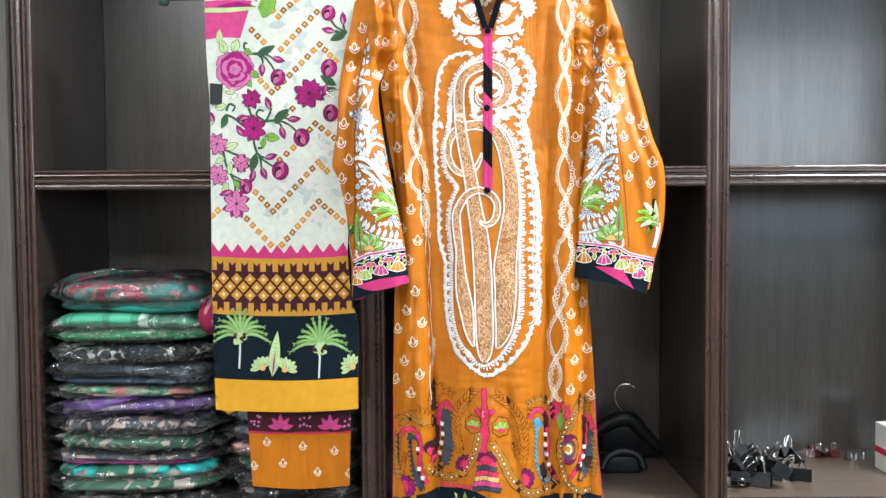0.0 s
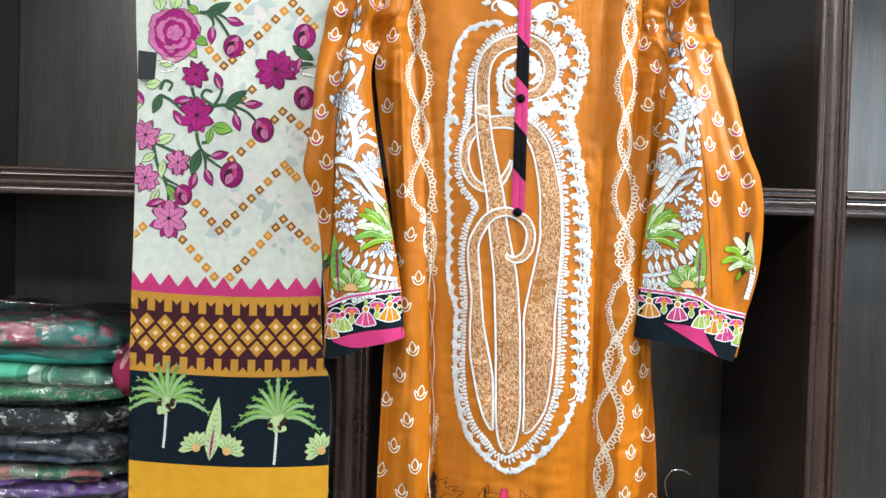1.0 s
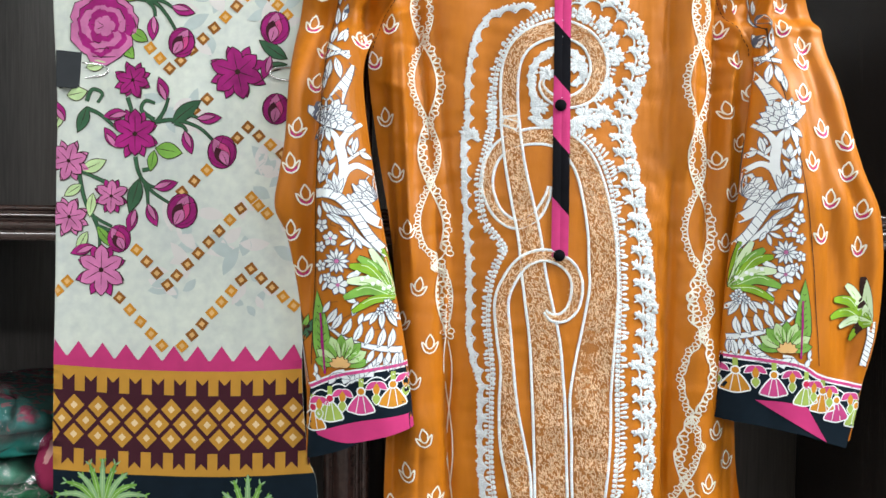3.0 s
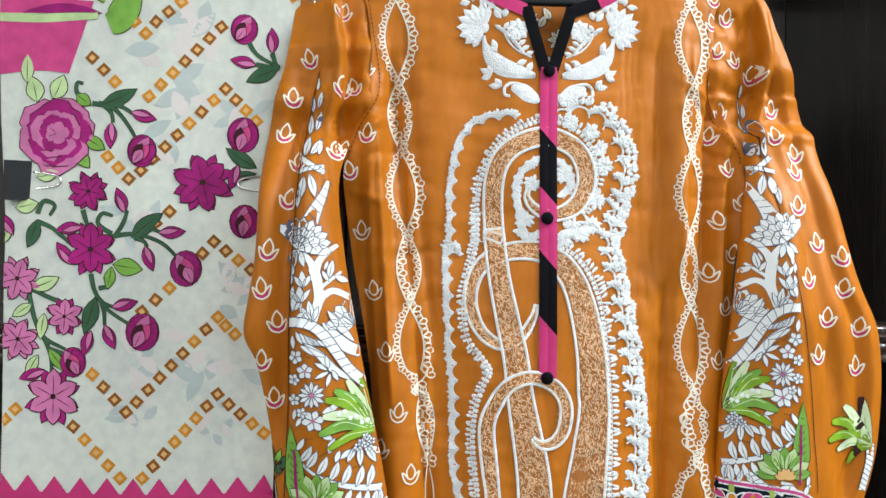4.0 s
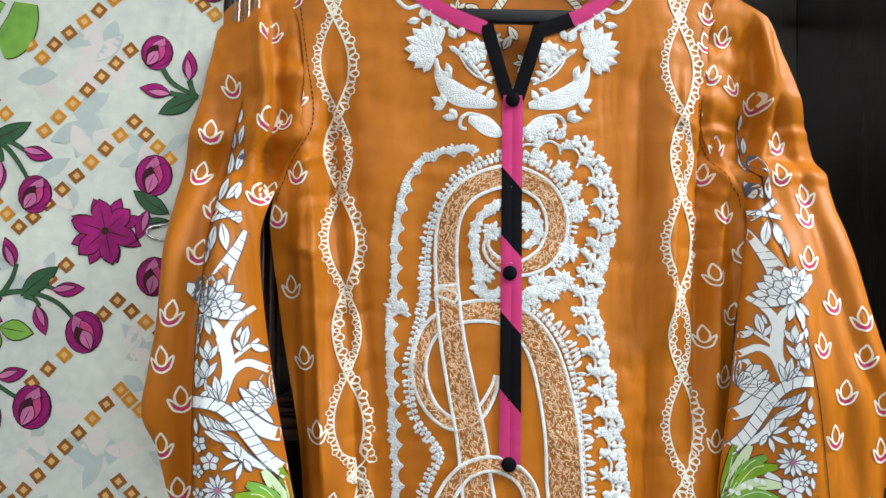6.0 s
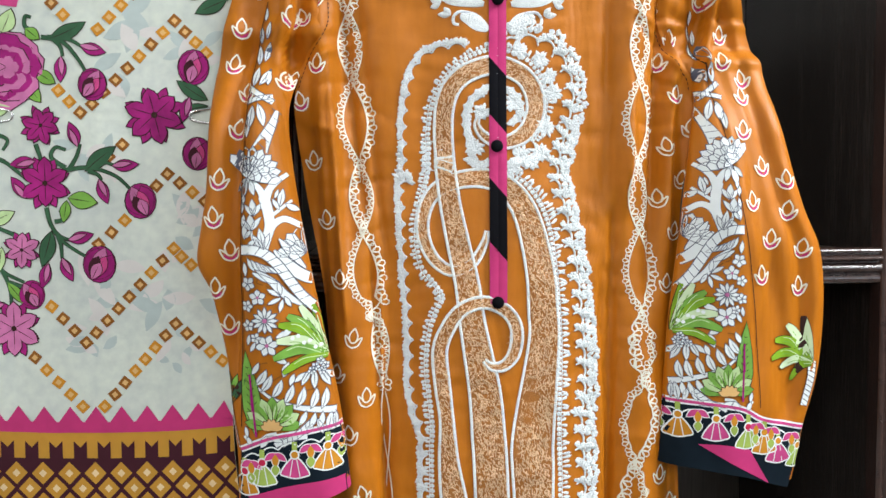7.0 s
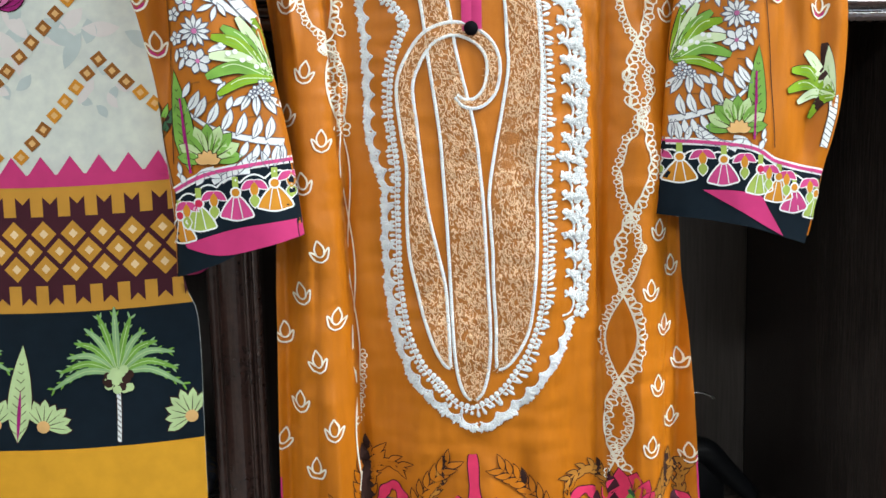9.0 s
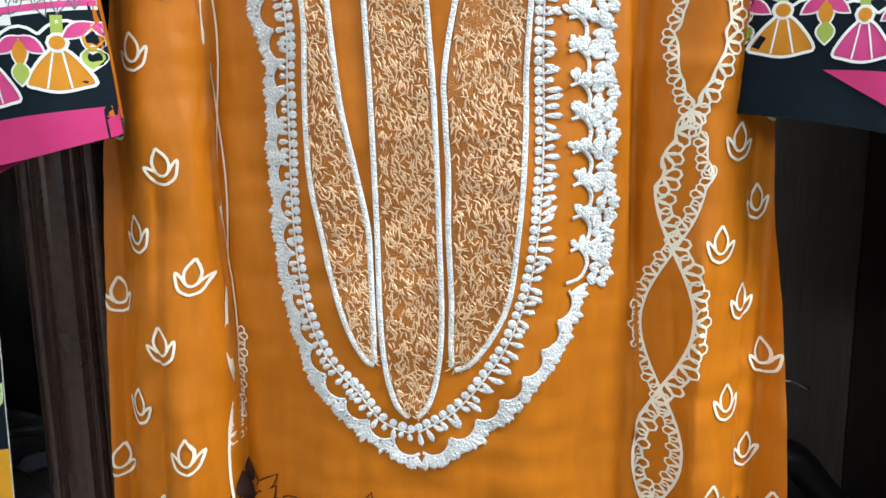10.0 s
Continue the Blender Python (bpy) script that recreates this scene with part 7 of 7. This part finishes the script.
def suit_cloth(name, base, second, third, scale=28.0, bands=0.0):
    """Printed cloth: blotches of two more colours on a ground, or upright bands."""
    base, second = [tuple(min(0.8, 1.2 * c) for c in q) for q in (base, second)]
    m = cloth(name, base, 0.75)
    nt = m.node_tree
    L = nt.links.new
    tc = nt.nodes["Texture Coordinate"]
    v = nt.nodes.new("ShaderNodeTexNoise")
    v.inputs["Scale"].default_value, v.inputs["Detail"].default_value, v.inputs["Distortion"].default_value = scale * 0.95, 5, 1.5
    n = nt.nodes.new("ShaderNodeTexNoise")
    n.inputs["Scale"].default_value, n.inputs["Detail"].default_value = scale * 0.5, 4
    mp = nt.nodes.new("ShaderNodeMapping")
    if bands:
        mp.inputs["Scale"].default_value = (1, 0.05, 0.05)
    L(tc.outputs["Object"], mp.inputs["Vector"]), L(mp.outputs["Vector"], v.inputs["Vector"]), L(mp.outputs["Vector"], n.inputs["Vector"])
    cur = nt.nodes["Mix"].outputs["Result"]
    for src, a, b, col in ((n.outputs["Fac"], 0.50, 0.54, second), (v.outputs["Fac"], 0.55, 0.58, third)):
        r = nt.nodes.new("ShaderNodeMapRange")
        r.inputs["From Min"].default_value, r.inputs["From Max"].default_value = a, b
        mx = nt.nodes.new("ShaderNodeMix")
        mx.data_type = "RGBA"
        mx.inputs["B"].default_value = (*col, 1)
        L(src, r.inputs["Value"]), L(r.outputs[0], mx.inputs["Factor"]), L(cur, mx.inputs["A"])
        cur = mx.outputs["Result"]
    L(cur, nt.nodes["Principled BSDF"].inputs["Base Color"])
    return m


def pillow(cx, cy, z0, w, d, h, power=3.0, ends=0.0, crumple=0.0, seed=0.0, nu=44, nv=22):
    """A rounded slab on z0; ends: length of the pinched bag ends; crumple: depth of its creases."""
    vs, fs = [], []
    for j in range(nv + 1):
        b = -math.pi / 2 + math.pi * j / nv
        for i in range(nu):
            a = 2 * math.pi * i / nu
            ca, sa, cb, sb = math.cos(a), math.sin(a), math.cos(b), math.sin(b)
            sp = lambda v, e: math.copysign(abs(v) ** (2 / e), v)
            x, y, z = sp(ca, power * 1.3) * sp(cb, power), sp(sa, power * 1.3) * sp(cb, power), sp(sb, 2.2)
            k = max(0.0, abs(x) - 0.86) / 0.14
            px, py, pz = x * w / 2, y * d / 2, z * h / 2
            if ends:
                px += math.copysign(ends * k * k, x)
                pz *= 1 - 0.75 * k
            q = Vector((px * 16, py * 16 + seed, pz * 30))
            r = crumple * (noise.noise(q) + 0.6 * noise.noise(q * 2.3) + 0.8 * abs(noise.noise(q * 1.4 + Vector((7, 3, 1)))))
            nrm = Vector((x / w, y / d, z / h)).normalized()
            p = Vector((px, py, pz)) + nrm * r
            p.z += 0.010 * math.sin(px * 7 + seed) * (h / 0.08)
            vs.append((cx + p.x, cy + p.y, max(z0 + 0.0005, z0 + h / 2 + p.z)))
    for j in range(nv):
        for i in range(nu):
            a, b = j * nu + i, j * nu + (i + 1) % nu
            fs.append((a, b, b + nu, a + nu))
    return vs, fs


def suit(cx, cy, z0, w, d, h, cloths, label, seed):
    """A folded suit in a clear bag: layers of folded cloth and the film round them."""
    ob = thing("packed_suit", label, "packed clothes", "packed suits in the stack", at=(cx, cy, z0))
    layers = len(cloths)
    z = z0 + 0.003
    for k, m in enumerate(cloths):
        hh = (h - 0.008) * ((0.62 if k == layers - 1 else 0.38 / (layers - 1)) if layers > 1 else 1.0)
        v, f = pillow(cx + rnd.uniform(-0.006, 0.006), cy + rnd.uniform(-0.004, 0.008), z, w * rnd.uniform(0.93, 0.97), d * 0.95, hh, 3.2, 0, 0.004, seed + k)
        mesh_ob("folded_cloth", v, f, m, ob)
        z += hh * 0.93
    v, f = pillow(cx, cy, z0, w, d, h, 3.6, 0.050, 0.008, seed + 5, 52, 9)
    v = [(x + rnd.uniform(-0.006, 0.006), y + rnd.uniform(-0.012, 0.004), max(z0 + 0.0005, zz + rnd.uniform(-0.006, 0.006))) for x, y, zz in v]
    f = [t for a, b, c, e in f for t in ((a, b, c), (a, c, e))]          # flat shards of crinkled film
    mesh_ob("plastic_bag", v, f, M_FILM, ob, "crinkled clear plastic bag", smooth=False)
    return ob


TEAL, DKGREEN, NAVY2, GREY2, WHITE2, WINE = (0.03, 0.26, 0.22), (0.03, 0.11, 0.08), (0.03, 0.045, 0.07), (0.10, 0.12, 0.15), (0.72, 0.75, 0.74), (0.40, 0.06, 0.12)
C = [suit_cloth("teal_floral", (0.05, 0.24, 0.22), WINE, (0.55, 0.22, 0.26), 30), suit_cloth("teal_plain", TEAL, (0.025, 0.10, 0.09), TEAL, 8),
     suit_cloth("green_banded", (0.07, 0.34, 0.22), (0.50, 0.66, 0.56), (0.06, 0.28, 0.18), 20, 1), suit_cloth("green_dotted", (0.06, 0.34, 0.16), (0.08, 0.40, 0.20), (0.6, 0.68, 0.6), 70),
     suit_cloth("black_white_print", NAVY2, (0.02, 0.02, 0.03), WHITE2, 34), suit_cloth("navy_plain", NAVY2, GREY2, NAVY2, 20), suit_cloth("sage_rose", (0.30, 0.38, 0.28), (0.60, 0.18, 0.18), (0.08, 0.30, 0.20), 24),
     suit_cloth("purple_print", (0.18, 0.07, 0.40), (0.28, 0.16, 0.50), (0.4, 0.38, 0.5), 22), suit_cloth("charcoal_floral", GREY2, (0.06, 0.07, 0.09), (0.72, 0.56, 0.52), 26), suit_cloth("bottle_green_floral", (0.04, 0.15, 0.10), (0.06, 0.20, 0.14), (0.70, 0.60, 0.54), 22),
     suit_cloth("plum_plain", (0.24, 0.03, 0.17), (0.30, 0.05, 0.2), (0.12, 0.02, 0.08), 12), suit_cloth("green_turquoise", (0.05, 0.20, 0.14), (0.03, 0.62, 0.62), (0.6, 0.55, 0.45), 18), suit_cloth("pink_plain", (0.75, 0.36, 0.36), (0.8, 0.45, 0.42), (0.45, 0.2, 0.2), 14), suit_cloth("slate_print", (0.26, 0.29, 0.38), (0.40, 0.42, 0.50), (0.55, 0.52, 0.45), 30)]
z = FLOOR_Z + 0.001
for h, cl, lab, dx, w in ((0.028, (C[8],), "dark grey floral suit packed in clear plastic at the stack's foot", 0.0, 0.36), (0.082, (C[9], C[11]), "green and turquoise printed suit packed in crinkled clear plastic", 0.01, 0.37), (0.034, (C[10], C[8]), "grey floral and plum suit packed in clear plastic", -0.005, 0.345), (0.050, (C[9],), "bottle-green floral suit packed in clear plastic", 0.0, 0.345), (0.052, (C[8],), "charcoal floral suit packed in clear plastic", 0.0, 0.36), (0.046, (C[7],), "purple printed suit packed in clear plastic", 0.0, 0.36), (0.036, (C[6],), "sage and rose printed suit packed in clear plastic", 0.0, 0.365), (0.064, (C[5], C[5]), "navy suit packed in glossy clear plastic", 0.0, 0.375), (0.050, (C[4],), "black and white printed suit packed in clear plastic", 0.0, 0.36), (0.080, (C[3], C[2]), "green banded suit with dotted trim packed in clear plastic", 0.0, 0.365), (0.088, (C[1], C[0]), "teal and wine floral suit packed in clear plastic on the stack", 0.018, 0.355)):
    top_suit = suit(-0.752 + dx * 0.6, 2.14, z, w + 0.035, 0.27, h, cl, lab, z * 37)
    z += h * 0.875
v, f = pillow(-0.553, 2.075, 1.055, 0.075, 0.11, 0.10, 2.6, 0, 0.006, 3.0, 28, 12)
mesh_ob("cloth_corner", v, f, suit_cloth("wine_cloth", (0.26, 0.02, 0.07), (0.32, 0.04, 0.10), (0.6, 0.3, 0.3), 18), top_suit, "wine-red cloth corner hanging out of the bag")
z = FLOOR_Z + 0.001
for h, cl, lab, dx in ((0.032, (C[8],), "dark floral suit packed in clear plastic", 0.0), (0.040, (C[4],), "wine and white printed suit packed in clear plastic", 0.0), (0.042, (C[11],), "teal and white printed suit packed in clear plastic", 0.01), (0.036, (C[12],), "plain pink suit packed in clear plastic", -0.004), (0.044, (C[13],), "grey-white printed suit packed in clear plastic", 0.0), (0.048, (C[13],), "slate-blue suit packed in clear plastic", 0.004)):
    suit(-0.375 + dx, 2.165, z, 0.31, 0.24, h, cl, lab, z * 53 + 4)
    z += h * 0.94

# ---- the middle bay: a spare hanger leaning on the back panel ----
spare = thing("clip_hanger", "black plastic hanger with a steel hook leaning on the back panel", "hanger", "hangers", at=(0.50, 2.38, FLOOR_Z))
part("hook", tube(spline([(0.535, 2.37, 0.858), (0.515, 2.37, 0.868), (0.492, 2.37, 0.866), (0.478, 2.37, 0.845), (0.482, 2.37, 0.815), (0.497, 2.37, 0.795), (0.502, 2.37, 0.765)], 6), 0.0026), M_STEEL, spare, "bent steel hook", True)
part("shoulder_arm", tube(spline([(0.365, 2.36, 0.695), (0.42, 2.37, 0.735), (0.475, 2.375, 0.765), (0.52, 2.375, 0.768), (0.555, 2.37, 0.735), (0.60, 2.36, 0.690)], 6), lambda u: 0.013 + 0.010 * math.sin(math.pi * u), 12), M_PLASTIC, spare, smooth=True)
part("web", box(0.44, 0.555, 2.366, 2.382, 0.672, 0.755, 0.006), M_PLASTIC, spare, smooth=True)
part("bar", tube([(0.37, 2.355, 0.680), (0.48, 2.35, 0.676), (0.60, 2.355, 0.680)], 0.010, 10), M_PLASTIC, spare, smooth=True)
loop = thing("clip_hanger", "curved black plastic hanger end lying on the shelf", "hanger", "hangers", at=(0.47, 2.28, FLOOR_Z))
part("body", tube(spline([(0.415, 2.24, 0.668), (0.435, 2.25, 0.700), (0.475, 2.255, 0.712), (0.515, 2.25, 0.700), (0.528, 2.24, 0.668)], 6), 0.011, 10), M_PLASTIC, loop, smooth=True)
part("plate", box(0.425, 0.522, 2.244, 2.262, 0.6555, 0.70, 0.006), M_PLASTIC, loop, smooth=True)

# ---- right bay: fold-back clips and a box ----
M_WHITEPLASTIC = mat("white_plastic", (0.7, 0.7, 0.68), 0.35, vary=0.08)
M_DARKRED = mat("dark_red_plastic", (0.06, 0.012, 0.014), 0.3, vary=0.2)
clip_spots = [(0.760, 2.215), (0.793, 2.234), (0.801, 2.185), (0.844, 2.232), (0.853, 2.194), (0.891, 2.231), (0.899, 2.193), (0.916, 2.164), (0.799, 2.139), (0.749, 2.140), (0.838, 2.129), (0.911, 2.251), (0.818, 2.253), (0.789, 2.264), (0.857, 2.252), (0.776, 2.167), (0.837, 2.175), (0.750, 2.177), (0.922, 2.231)]
for k, (x, y) in enumerate(clip_spots):
    size = rnd.uniform(0.042, 0.054)
    if k > 9:
        binder_clip((x, y - 0.01, FLOOR_Z + 0.040), rnd.uniform(0, 360), size, M_PLASTIC, 1 if k % 3 else 0, rnd.uniform(-35, 35), rnd.uniform(-40, 40))
    elif k % 2:
        binder_clip((x, y, FLOOR_Z + 0.40 * size), rnd.uniform(0, 360), size, M_PLASTIC, 1, 0, 82)
    else:
        binder_clip((x, y, FLOOR_Z + 0.001), rnd.uniform(0, 360), size, M_PLASTIC, 1 if k % 3 else 0, 0, 0)
for k, (x, y) in enumerate([(1.033, 2.397), (1.054, 2.385), (1.083, 2.401), (1.098, 2.384), (1.066, 2.442)]):
    tagged(binder_clip((x, y, FLOOR_Z + 0.001), rnd.uniform(0, 360), 0.030, M_DARKRED, k % 2), "small dark red fold-back clip with steel handles")
for x, y in [(1.141, 2.361), (1.165, 2.371)]:
    tagged(binder_clip((x, y, FLOOR_Z + 0.001), rnd.uniform(-20, 20), 0.034, M_PLASTIC, 0), "black fold-back clip with folded handles")
carton = thing("carton", "small white carton with a red band", "box", at=(1.21, 2.25, FLOOR_Z))
part("box", box(1.165, 1.27, 2.20, 2.29, FLOOR_Z + 0.0005, FLOOR_Z + 0.125, 0.002), M_WHITEPLASTIC, carton)
part("band", box(1.1645, 1.2705, 2.1995, 2.2905, FLOOR_Z + 0.045, FLOOR_Z + 0.062), M_RED, carton, "red printed band")
